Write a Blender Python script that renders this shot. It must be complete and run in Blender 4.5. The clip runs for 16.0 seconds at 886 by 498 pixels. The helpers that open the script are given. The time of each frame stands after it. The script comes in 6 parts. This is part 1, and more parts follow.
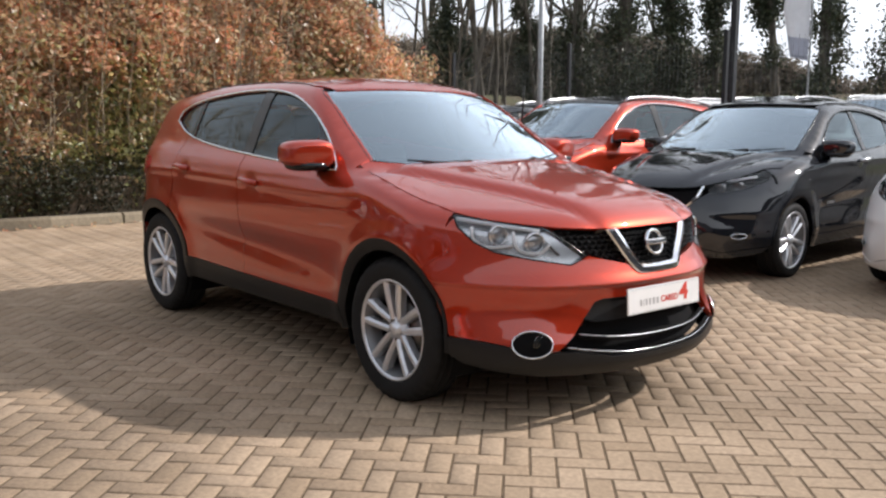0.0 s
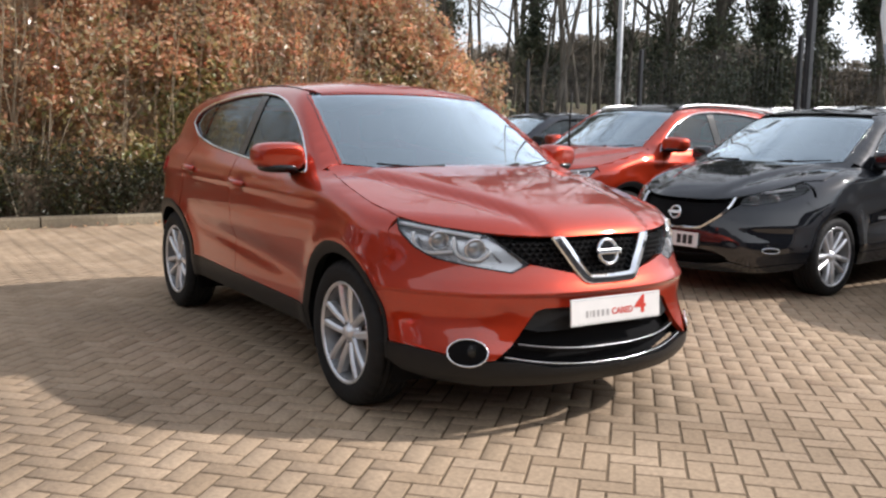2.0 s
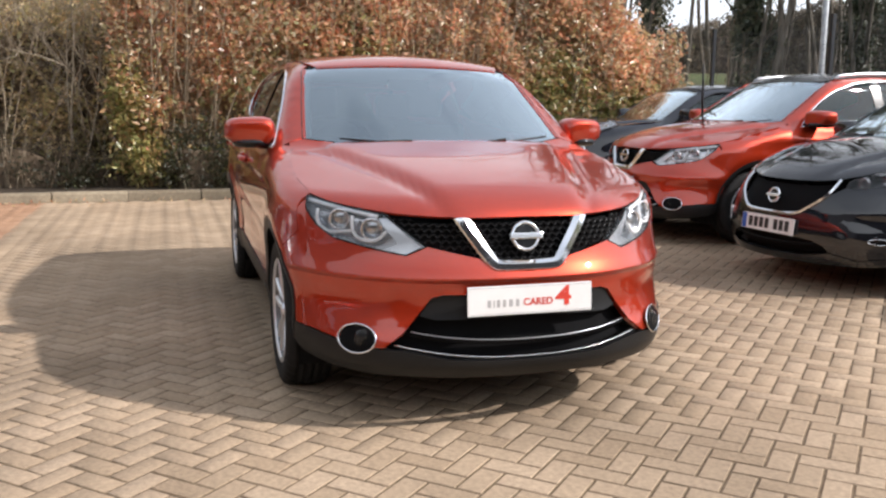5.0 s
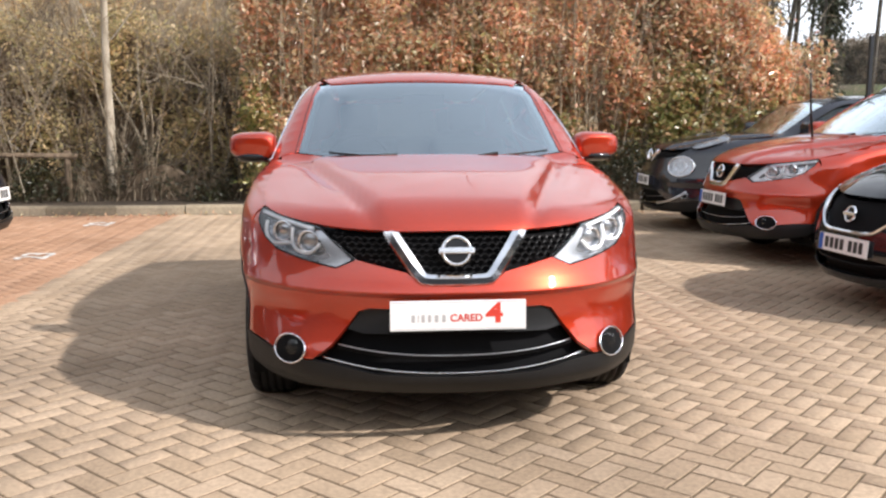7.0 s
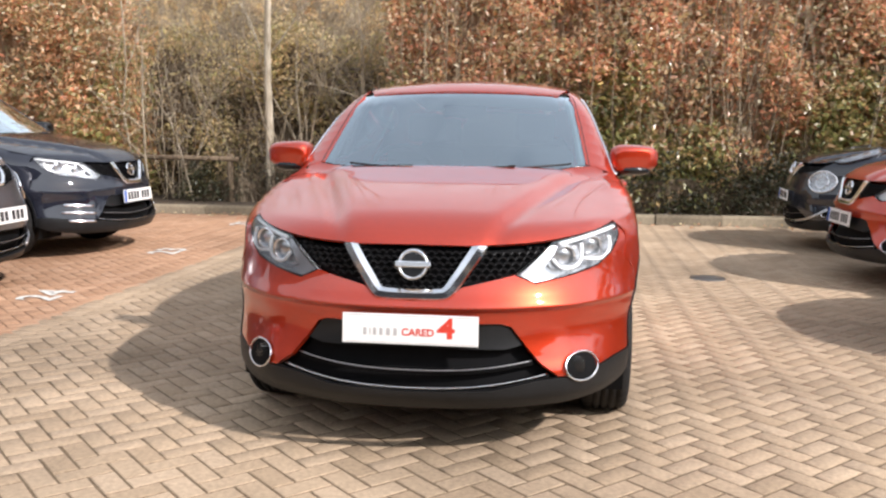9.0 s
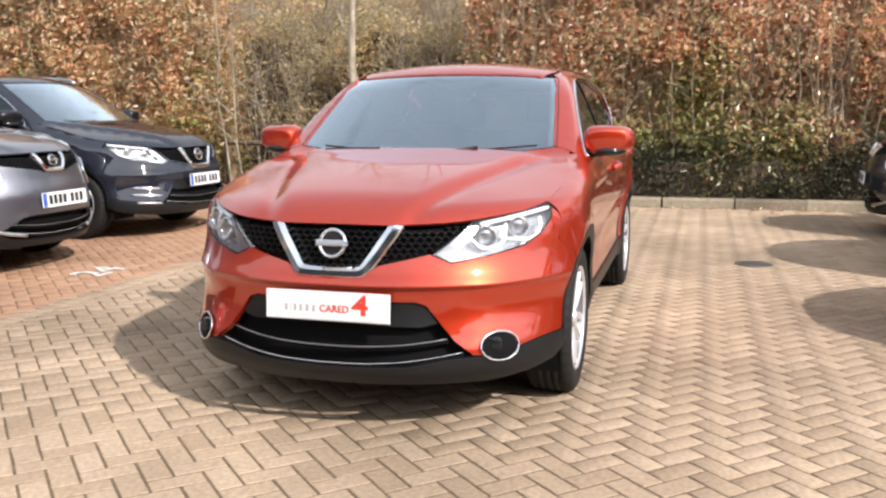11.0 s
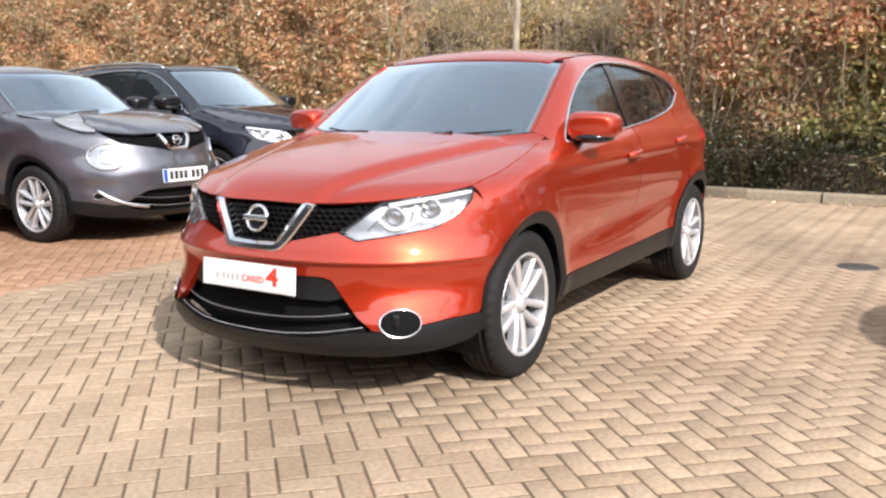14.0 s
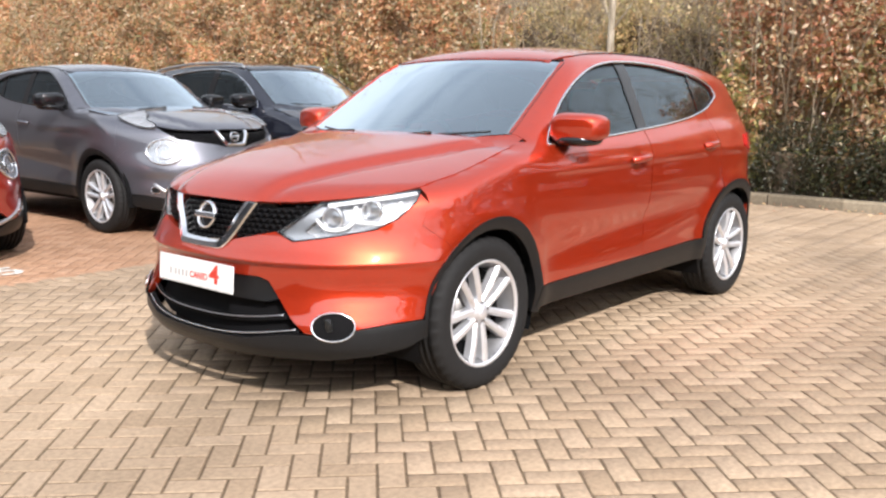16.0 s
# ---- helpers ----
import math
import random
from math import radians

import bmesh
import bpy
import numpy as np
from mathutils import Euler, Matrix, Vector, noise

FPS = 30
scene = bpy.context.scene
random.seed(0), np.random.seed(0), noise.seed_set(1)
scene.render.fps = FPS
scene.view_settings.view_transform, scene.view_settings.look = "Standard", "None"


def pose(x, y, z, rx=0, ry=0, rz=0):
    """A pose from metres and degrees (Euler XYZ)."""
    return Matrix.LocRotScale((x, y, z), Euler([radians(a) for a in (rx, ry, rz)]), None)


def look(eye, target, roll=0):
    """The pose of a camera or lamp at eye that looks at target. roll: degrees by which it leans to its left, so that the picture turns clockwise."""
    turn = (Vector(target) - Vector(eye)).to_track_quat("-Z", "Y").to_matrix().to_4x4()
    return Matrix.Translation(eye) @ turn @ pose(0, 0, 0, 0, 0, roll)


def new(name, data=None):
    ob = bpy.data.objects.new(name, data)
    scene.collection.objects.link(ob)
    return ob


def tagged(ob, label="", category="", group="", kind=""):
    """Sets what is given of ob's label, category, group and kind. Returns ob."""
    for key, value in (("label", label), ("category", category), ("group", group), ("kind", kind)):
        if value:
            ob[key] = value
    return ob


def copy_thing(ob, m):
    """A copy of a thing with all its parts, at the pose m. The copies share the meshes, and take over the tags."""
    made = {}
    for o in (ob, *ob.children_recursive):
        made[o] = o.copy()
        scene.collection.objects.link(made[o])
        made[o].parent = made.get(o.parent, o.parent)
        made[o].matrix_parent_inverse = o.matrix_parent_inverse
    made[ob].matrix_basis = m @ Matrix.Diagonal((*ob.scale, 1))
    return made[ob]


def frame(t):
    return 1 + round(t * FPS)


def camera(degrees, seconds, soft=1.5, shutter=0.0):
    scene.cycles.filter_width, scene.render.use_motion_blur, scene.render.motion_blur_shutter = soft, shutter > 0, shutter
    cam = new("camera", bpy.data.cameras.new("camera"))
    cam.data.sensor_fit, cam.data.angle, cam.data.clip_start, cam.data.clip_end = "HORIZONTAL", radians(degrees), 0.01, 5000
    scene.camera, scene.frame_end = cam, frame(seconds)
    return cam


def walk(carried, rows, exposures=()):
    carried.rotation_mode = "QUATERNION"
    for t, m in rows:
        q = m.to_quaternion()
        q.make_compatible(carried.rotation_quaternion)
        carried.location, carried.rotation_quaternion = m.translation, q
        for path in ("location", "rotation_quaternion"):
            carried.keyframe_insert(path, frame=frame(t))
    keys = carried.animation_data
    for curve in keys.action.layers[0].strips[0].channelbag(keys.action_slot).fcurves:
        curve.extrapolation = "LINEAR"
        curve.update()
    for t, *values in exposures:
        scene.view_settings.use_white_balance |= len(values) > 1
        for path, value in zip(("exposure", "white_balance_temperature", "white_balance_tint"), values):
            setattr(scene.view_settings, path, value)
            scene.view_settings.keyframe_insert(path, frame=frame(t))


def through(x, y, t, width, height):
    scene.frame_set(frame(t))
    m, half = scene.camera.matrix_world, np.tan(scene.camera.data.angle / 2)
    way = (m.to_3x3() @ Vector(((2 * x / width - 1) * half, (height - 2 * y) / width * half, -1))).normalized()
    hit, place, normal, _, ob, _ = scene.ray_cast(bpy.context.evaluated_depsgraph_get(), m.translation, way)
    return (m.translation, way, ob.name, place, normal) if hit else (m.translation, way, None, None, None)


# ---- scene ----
cam = camera(53.0, 16.0, 2.4)
PATH = [
    (0, (3.264, -3.31, 1.299), (1.75, -2.033, 1.019), 0.4),
    (0.5, (3.367, -3.242, 1.294), (1.866, -1.951, 1.014), -0.6),
    (1, (3.55, -3.124, 1.296), (1.981, -1.921, 0.995), -1.3),
    (1.5, (3.618, -2.946, 1.273), (2.003, -1.803, 0.982), -0.8),
    (2, (3.657, -2.721, 1.29), (1.999, -1.634, 1.024), 1.1),
    (2.5, (3.761, -2.521, 1.286), (2.073, -1.483, 1.024), 0.0),
    (3, (3.919, -2.291, 1.289), (2.187, -1.326, 1.028), 0.1),
    (3.5, (3.919, -2.037, 1.263), (2.141, -1.161, 0.992), 0.8),
    (4, (3.928, -1.821, 1.285), (2.108, -1.047, 0.987), 1.2),
    (6.5, (4.216, -0.594, 1.288), (2.259, -0.295, 0.998), -0.4),
    (7, (4.209, -0.372, 1.275), (2.238, -0.186, 0.988), -0.0),
    (7.5, (4.154, -0.162, 1.299), (2.181, -0.066, 0.988), -0.1),
    (8, (4.235, 0.122, 1.314), (2.255, 0.084, 1.035), -0.8),
    (8.5, (4.225, 0.354, 1.298), (2.248, 0.2, 1.038), -0.7),
    (9, (4.157, 0.557, 1.305), (2.194, 0.297, 1.03), 0.5),
    (11.5, (4.038, 1.619, 1.289), (2.17, 0.978, 0.972), -0.5),
    (12, (3.987, 1.847, 1.282), (2.159, 1.102, 0.959), -0.2),
    (12.5, (3.85, 2.034, 1.278), (2.053, 1.215, 0.965), 0.4),
    (13, (3.786, 2.224, 1.284), (2.027, 1.334, 0.943), 0.5),
    (13.5, (3.752, 2.494, 1.29), (2.034, 1.525, 0.962), 0.5),
    (14, (3.613, 2.643, 1.279), (1.933, 1.611, 0.944), 0.0),
    (14.5, (3.444, 2.768, 1.288), (1.802, 1.676, 0.954), 1.2),
    (15, (3.354, 2.943, 1.29), (1.74, 1.811, 0.953), 0.6),
    (15.5, (3.239, 3.136, 1.29), (1.698, 1.902, 0.969), 0.3),
    (16, (3.041, 3.192, 1.271), (1.535, 1.919, 0.938), 0.6),
]
walk(cam, [(t, look(eye, target, roll)) for t, eye, target, roll in PATH],
     [(0, -0.24), (2.5, -0.15), (4, -0.16), (6.5, 0.17), (9, 0.18), (11.5, 0.25), (16, 0.32)])

# ---------------------------------------------------------------- light
SUN_DIR = Vector((0.56, 1.0, 0.86)).normalized()   # towards the sun
sun_data = bpy.data.lights.new("sun", "SUN")
sun_data.energy, sun_data.angle, sun_data.color = 5.0, radians(1.2), (1.0, 0.945, 0.922)
sun = new("sun", sun_data)
sun.matrix_world = look(SUN_DIR * 60, (0, 0, 0))


def make_world():
    world = bpy.data.worlds.new("sky")
    scene.world = world
    world.use_nodes = True
    nt = world.node_tree
    nt.nodes.clear()
    out = nt.nodes.new("ShaderNodeOutputWorld")
    back = nt.nodes.new("ShaderNodeBackground")
    sky = nt.nodes.new("ShaderNodeTexSky")
    sky.sky_type, sky.sun_disc = "NISHITA", False
    sky.sun_elevation = math.asin(SUN_DIR.z)
    sky.sun_rotation = math.atan2(SUN_DIR.x, SUN_DIR.y)
    sky.air_density, sky.dust_density = 1.0, 2.0
    # broken white cloud over the whole dome
    co = nt.nodes.new("ShaderNodeTexCoord")
    mp = nt.nodes.new("ShaderNodeMapping")
    mp.inputs["Scale"].default_value = (1.0, 1.0, 2.6)
    nz = nt.nodes.new("ShaderNodeTexNoise")
    nz.inputs["Scale"].default_value, nz.inputs["Detail"].default_value = 2.3, 7.0
    nz.inputs["Roughness"].default_value = 0.58
    ramp = nt.nodes.new("ShaderNodeValToRGB")
    ramp.color_ramp.elements[0].position, ramp.color_ramp.elements[1].position = 0.12, 0.42
    mix = nt.nodes.new("ShaderNodeMix")
    mix.data_type = "RGBA"
    # cloud is brighter towards the sun
    dot = nt.nodes.new("ShaderNodeVectorMath")
    dot.operation = "DOT_PRODUCT"
    dot.inputs[1].default_value = SUN_DIR
    glow = nt.nodes.new("ShaderNodeMapRange")
    glow.inputs["From Min"].default_value, glow.inputs["From Max"].default_value = -0.6, 1.0
    glow.inputs["To Min"].default_value, glow.inputs["To Max"].default_value = 0.62, 1.40
    tone = nt.nodes.new("ShaderNodeMix")
    tone.data_type, tone.blend_type = "RGBA", "MULTIPLY"
    tone.inputs["Factor"].default_value = 1.0
    tone.inputs["A"].default_value = (10.6, 11.1, 12.0, 1)
    nt.links.new(co.outputs["Generated"], dot.inputs[0])
    nt.links.new(dot.outputs["Value"], glow.inputs["Value"])
    nt.links.new(glow.outputs[0], tone.inputs["B"])
    nt.links.new(tone.outputs["Result"], mix.inputs["B"])
    nt.links.new(co.outputs["Generated"], mp.inputs["Vector"])
    nt.links.new(mp.outputs[0], nz.inputs["Vector"])
    nt.links.new(nz.outputs[0], ramp.inputs[0])
    # the cloud is thick near the horizon and breaks up overhead
    up = nt.nodes.new("ShaderNodeSeparateXYZ")
    thin = nt.nodes.new("ShaderNodeMapRange")
    thin.interpolation_type = "SMOOTHSTEP"
    thin.inputs["From Min"].default_value, thin.inputs["From Max"].default_value = 0.30, 0.85
    thin.inputs["To Min"].default_value, thin.inputs["To Max"].default_value = 1.0, 0.42
    veil = nt.nodes.new("ShaderNodeMath")
    veil.operation = "MULTIPLY"
    nt.links.new(co.outputs["Generated"], up.inputs[0])
    nt.links.new(up.outputs["Z"], thin.inputs["Value"])
    nt.links.new(ramp.outputs[0], veil.inputs[0])
    nt.links.new(thin.outputs[0], veil.inputs[1])
    nt.links.new(veil.outputs[0], mix.inputs["Factor"])
    nt.links.new(sky.outputs[0], mix.inputs["A"])
    nt.links.new(mix.outputs["Result"], back.inputs["Color"])
    back.inputs["Strength"].default_value = 0.12
    nt.links.new(back.outputs[0], out.inputs[0])


make_world()
scene.view_settings.exposure = 0.0


# ---------------------------------------------------------------- materials
def shader(name):
    m = bpy.data.materials.new(name)
    m.use_nodes = True
    return m, m.node_tree, m.node_tree.nodes["Principled BSDF"]


def noise_tex(nt, scale, detail=4.0, rough=0.55, coord="Object"):
    co = nt.nodes.new("ShaderNodeTexCoord")
    n = nt.nodes.new("ShaderNodeTexNoise")
    n.inputs["Scale"].default_value, n.inputs["Detail"].default_value = scale, detail
    n.inputs["Roughness"].default_value = rough
    nt.links.new(co.outputs[coord], n.inputs["Vector"])
    return n.outputs[0]


def ramp_of(nt, fac, stops):
    r = nt.nodes.new("ShaderNodeValToRGB")
    el = r.color_ramp.elements
    while len(el) < len(stops):
        el.new(0.5)
    for e, (p, c) in zip(el, stops):
        e.position, e.color = p, (*c, 1)
    nt.links.new(fac, r.inputs[0])
    return r.outputs[0]


def bump_to(nt, bsdf, height, strength, dist=0.01):
    b = nt.nodes.new("ShaderNodeBump")
    b.inputs["Strength"].default_value, b.inputs["Distance"].default_value = strength, dist
    nt.links.new(height, b.inputs["Height"])
    nt.links.new(b.outputs[0], bsdf.inputs["Normal"])


def mixed(nt, a, b, fac, mode="MIX"):
    m = nt.nodes.new("ShaderNodeMix")
    m.data_type, m.blend_type = "RGBA", mode
    if isinstance(fac, float):
        m.inputs["Factor"].default_value = fac
    else:
        nt.links.new(fac, m.inputs["Factor"])
    for slot, v in (("A", a), ("B", b)):
        if isinstance(v, tuple):
            m.inputs[slot].default_value = (*v, 1)
        else:
            nt.links.new(v, m.inputs[slot])
    return m.outputs["Result"]


def plain(name, colour, rough=0.5, metal=0.0, vary=0.12, scale=12.0, bump=0.0, coat=0.0, spec=0.5):
    """One colour with a soft mottling and a grain of relief."""
    m, nt, b = shader(name)
    lo = tuple(c * (1 - vary) for c in colour)
    hi = tuple(min(1, c * (1 + vary)) for c in colour)
    n = noise_tex(nt, scale)
    nt.links.new(ramp_of(nt, n, [(0.3, lo), (0.7, hi)]), b.inputs["Base Color"])
    b.inputs["Roughness"].default_value, b.inputs["Metallic"].default_value = rough, metal
    b.inputs["Specular IOR Level"].default_value = spec
    b.inputs["Coat Weight"].default_value, b.inputs["Coat Roughness"].default_value = coat, 0.03
    if bump:
        bump_to(nt, b, noise_tex(nt, scale * 9), bump, 0.002)
    return m


def car_paint(name, colour, flake=0.35, metal=0.55, rough=0.32):
    """Metallic base with flakes under a clear coat, with a veil of dust."""
    m, nt, b = shader(name)
    co = nt.nodes.new("ShaderNodeTexCoord")
    v = nt.nodes.new("ShaderNodeTexVoronoi")
    v.inputs["Scale"].default_value = 900.0
    nt.links.new(co.outputs["Object"], v.inputs["Vector"])
    hi = tuple(min(1.0, c * (1 + flake)) for c in colour)
    lo = tuple(c * (1 - flake * 0.5) for c in colour)
    nt.links.new(ramp_of(nt, v.outputs["Color"], [(0.2, lo), (0.8, hi)]), b.inputs["Base Color"])
    b.inputs["Metallic"].default_value = metal
    haze_dust = noise_tex(nt, 3.0, 6.0)
    rr = nt.nodes.new("ShaderNodeMapRange")
    rr.inputs["To Min"].default_value, rr.inputs["To Max"].default_value = rough * 0.85, rough * 1.2
    nt.links.new(haze_dust, rr.inputs["Value"])
    nt.links.new(rr.outputs[0], b.inputs["Roughness"])
    b.inputs["Coat Weight"].default_value, b.inputs["Coat Roughness"].default_value = 1.0, 0.03
    b.inputs["Coat IOR"].default_value = 1.72
    b.inputs["Specular IOR Level"].default_value = 0.0 if metal < 0.3 else 0.12
    return m


def thin_glass(name, tint, gloss=1.0, haze_dust=0.05, hue=(0.82, 0.93, 1.0)):
    """A thin pane: it lets light straight through, tinted, and mirrors by Fresnel."""
    m = bpy.data.materials.new(name)
    m.use_nodes = True
    nt = m.node_tree
    nt.nodes.clear()
    out = nt.nodes.new("ShaderNodeOutputMaterial")
    mx = nt.nodes.new("ShaderNodeMixShader")
    fr = nt.nodes.new("ShaderNodeFresnel")
    fr.inputs["IOR"].default_value = 1.52
    tr = nt.nodes.new("ShaderNodeBsdfTransparent")
    tr.inputs["Color"].default_value = (*tint, 1)
    gl = nt.nodes.new("ShaderNodeBsdfGlossy")
    gl.inputs["Roughness"].default_value = 0.02
    gl.inputs["Color"].default_value = (*hue, 1)
    sc = nt.nodes.new("ShaderNodeMath")
    sc.operation, sc.use_clamp = "MULTIPLY", True
    sc.inputs[1].default_value = 3.0 * gloss     # both faces mirror; gain raised past that to brighten the sky sheen
    # a thin uneven film of dust, tinted blue to paint in sky haze
    film = nt.nodes.new("ShaderNodeBsdfDiffuse")
    film.inputs["Color"].default_value = (0.50, 0.66, 0.76, 1)
    co = nt.nodes.new("ShaderNodeTexCoord")
    nz_ = nt.nodes.new("ShaderNodeTexNoise")
    nz_.inputs["Scale"].default_value, nz_.inputs["Detail"].default_value = 4.0, 6.0
    mr = nt.nodes.new("ShaderNodeMapRange")
    mr.inputs["From Min"].default_value, mr.inputs["From Max"].default_value = 0.3, 0.7
    mr.inputs["To Min"].default_value, mr.inputs["To Max"].default_value = haze_dust * 0.7, haze_dust * 1.2
    m2 = nt.nodes.new("ShaderNodeMixShader")
    nt.links.new(co.outputs["Object"], nz_.inputs["Vector"])
    nt.links.new(nz_.outputs[0], mr.inputs["Value"])
    nt.links.new(mr.outputs[0], m2.inputs[0])
    nt.links.new(tr.outputs[0], m2.inputs[1])
    nt.links.new(film.outputs[0], m2.inputs[2])
    nt.links.new(fr.outputs[0], sc.inputs[0])
    nt.links.new(sc.outputs[0], mx.inputs[0])
    nt.links.new(m2.outputs[0], mx.inputs[1])
    nt.links.new(gl.outputs[0], mx.inputs[2])
    nt.links.new(mx.outputs[0], out.inputs[0])
    return m


M_ORANGE = car_paint("burnt_orange_paint", (0.425, 0.0325, 0.0085), metal=0.66, rough=0.36, flake=0.25)
M_BLACKCAR = car_paint("black_paint", (0.012, 0.0135, 0.020), metal=0.0, rough=0.35)
M_DARKCAR = car_paint("dark_metallic_paint", (0.010, 0.0112, 0.0145), metal=0.2, rough=0.35)
M_NAVY = car_paint("dark_navy_paint", (0.012, 0.0135, 0.021), metal=0.0, rough=0.35)
M_GREYCAR = car_paint("gunmetal_paint", (0.135, 0.135, 0.156), metal=0.8, rough=0.36)
M_WHITECAR = car_paint("white_paint", (0.78, 0.78, 0.77), flake=0.02, metal=0.0, rough=0.3)
M_REDCAR = car_paint("dark_red_paint", (0.28, 0.016, 0.010), metal=0.5)
M_CLAD = plain("black_textured_plastic", (0.0075, 0.0078, 0.0085), 0.42, bump=0.2, scale=40, spec=0.34)
M_GLOSSBLACK = plain("gloss_black_plastic", (0.008, 0.008, 0.009), 0.15, scale=10)
# near black: shade inside recesses and under the car put into the colour
M_DARK = plain("void_shade_plastic", (0.004, 0.004, 0.0045), 0.85, scale=10, spec=0.15)
M_MESH = plain("black_grille_plastic", (0.005, 0.005, 0.006), 0.45, scale=10, spec=0.3)
M_CHROME = plain("chrome", (0.85, 0.86, 0.88), 0.13, 1.0, vary=0.03)
M_SATIN = plain("satin_silver", (0.62, 0.63, 0.65), 0.3, 1.0, vary=0.05)
# darker than the alloy: brake dust, plus wheel shade put into the colour
M_BARREL = plain("shaded_dusty_barrel", (0.20, 0.20, 0.205), 0.5, 0.6)
M_ALLOY = plain("silver_alloy", (0.74, 0.75, 0.78), 0.30, 0.65, vary=0.06, coat=0.4)
M_TYRE = plain("tyre_rubber", (0.012, 0.0115, 0.0115), 0.75, bump=0.3, scale=30, spec=0.3)
M_DISC = plain("brake_steel", (0.20, 0.19, 0.18), 0.45, 0.9)
M_GLASS = thin_glass("screen_glass", (0.58, 0.74, 0.80), 1.65, 0.03)
M_PRIVACY = thin_glass("tinted_glass", (0.12, 0.14, 0.14), 0.42, 0.010)
M_SIDEGLASS = thin_glass("side_glass", (0.38, 0.45, 0.44), 0.38, 0.010)
M_LENS = thin_glass("lamp_lens", (0.98, 0.98, 0.98), 0.24, 0.004, (1.0, 1.0, 1.0))
M_REDLENS = plain("red_lens", (0.35, 0.01, 0.012), 0.08, scale=5)
M_LAMPWHITE = plain("white_light_guide", (0.93, 0.94, 0.96), 0.25, vary=0.01)
M_REFLECT = plain("lamp_reflector", (0.64, 0.65, 0.67), 0.22, 0.78, vary=0.12, scale=30)
M_BOWL = plain("lamp_bowl_metal", (0.46, 0.47, 0.49), 0.24, 0.9, vary=0.15, scale=25)
M_SEAT = plain("seat_cloth", (0.045, 0.045, 0.05), 0.9, scale=60, bump=0.2)
M_DASH = plain("dash_plastic", (0.03, 0.03, 0.033), 0.7, scale=60, bump=0.2)
M_LINER = plain("headliner", (0.42, 0.42, 0.40), 0.95, scale=60)
M_PLATE = plain("white_plate", (0.80, 0.79, 0.78), 0.4, vary=0.03)
M_PLATERED = plain("red_print", (0.62, 0.05, 0.03), 0.5, vary=0.04)
M_PLATEGREY = plain("grey_print", (0.42, 0.41, 0.41), 0.5, vary=0.04)
M_PLATEINK = plain("black_print", (0.02, 0.02, 0.022), 0.5, vary=0.04)
M_PLATEBLUE = plain("blue_print", (0.02, 0.10, 0.42), 0.5, vary=0.04)

# ---------------------------------------------------------------- building helpers
from mathutils.geometry import delaunay_2d_cdt


def link_mesh(name, verts, faces, mat, parent=None, label="", normals=None, smooth=True):
    me = bpy.data.meshes.new(name)
    me.from_pydata([tuple(map(float, v)) for v in verts], [], [tuple(map(int, f)) for f in faces])
    me.update()
    me.polygons.foreach_set("use_smooth", [smooth] * len(me.polygons))
    if normals is not None:
        me.normals_split_custom_set_from_vertices([tuple(map(float, n)) for n in normals])
    if mat is not None:
        me.materials.append(mat)
    ob = new(name, me)
    if parent is not None:
        ob.parent = parent
    if label:
        ob["label"] = label
    return ob


def part(name, bm, mat, parent=None, label="", smooth=False, angle=None):
    me = bpy.data.meshes.new(name)
    bmesh.ops.recalc_face_normals(bm, faces=bm.faces)
    bm.to_mesh(me)
    bm.free()
    me.polygons.foreach_set("use_smooth", [smooth] * len(me.polygons))
    if smooth and angle:
        me.set_sharp_from_angle(angle=radians(angle))
    if mat is not None:
        me.materials.append(mat)
    ob = new(name, me)
    if parent is not None:
        ob.parent = parent
    if label:
        ob["label"] = label
    return ob


def empty(name, m=None, label="", category="", group="", kind=""):
    ob = new(name)
    ob.empty_display_size = 0.2
    if m is not None:
        ob.matrix_basis = m
    return tagged(ob, label, category, group, kind)


def box(bm, x0, x1, y0, y1, z0, z1, bevel=0.0, m=None):
    r = bmesh.ops.create_cube(bm, size=1.0)
    vs = r["verts"]
    for v in vs:
        v.co = Vector((x0 + (v.co.x + 0.5) * (x1 - x0), y0 + (v.co.y + 0.5) * (y1 - y0), z0 + (v.co.z + 0.5) * (z1 - z0)))
    if bevel:
        es = list({e for v in vs for e in v.link_edges})
        r2 = bmesh.ops.bevel(bm, geom=es, offset=bevel, segments=2, profile=0.6, affect="EDGES")
        vs = list({v for f in r2["faces"] for v in f.verts} | {v for v in vs if v.is_valid})
    if m is not None:
        for v in vs:
            v.co = m @ v.co
    return vs


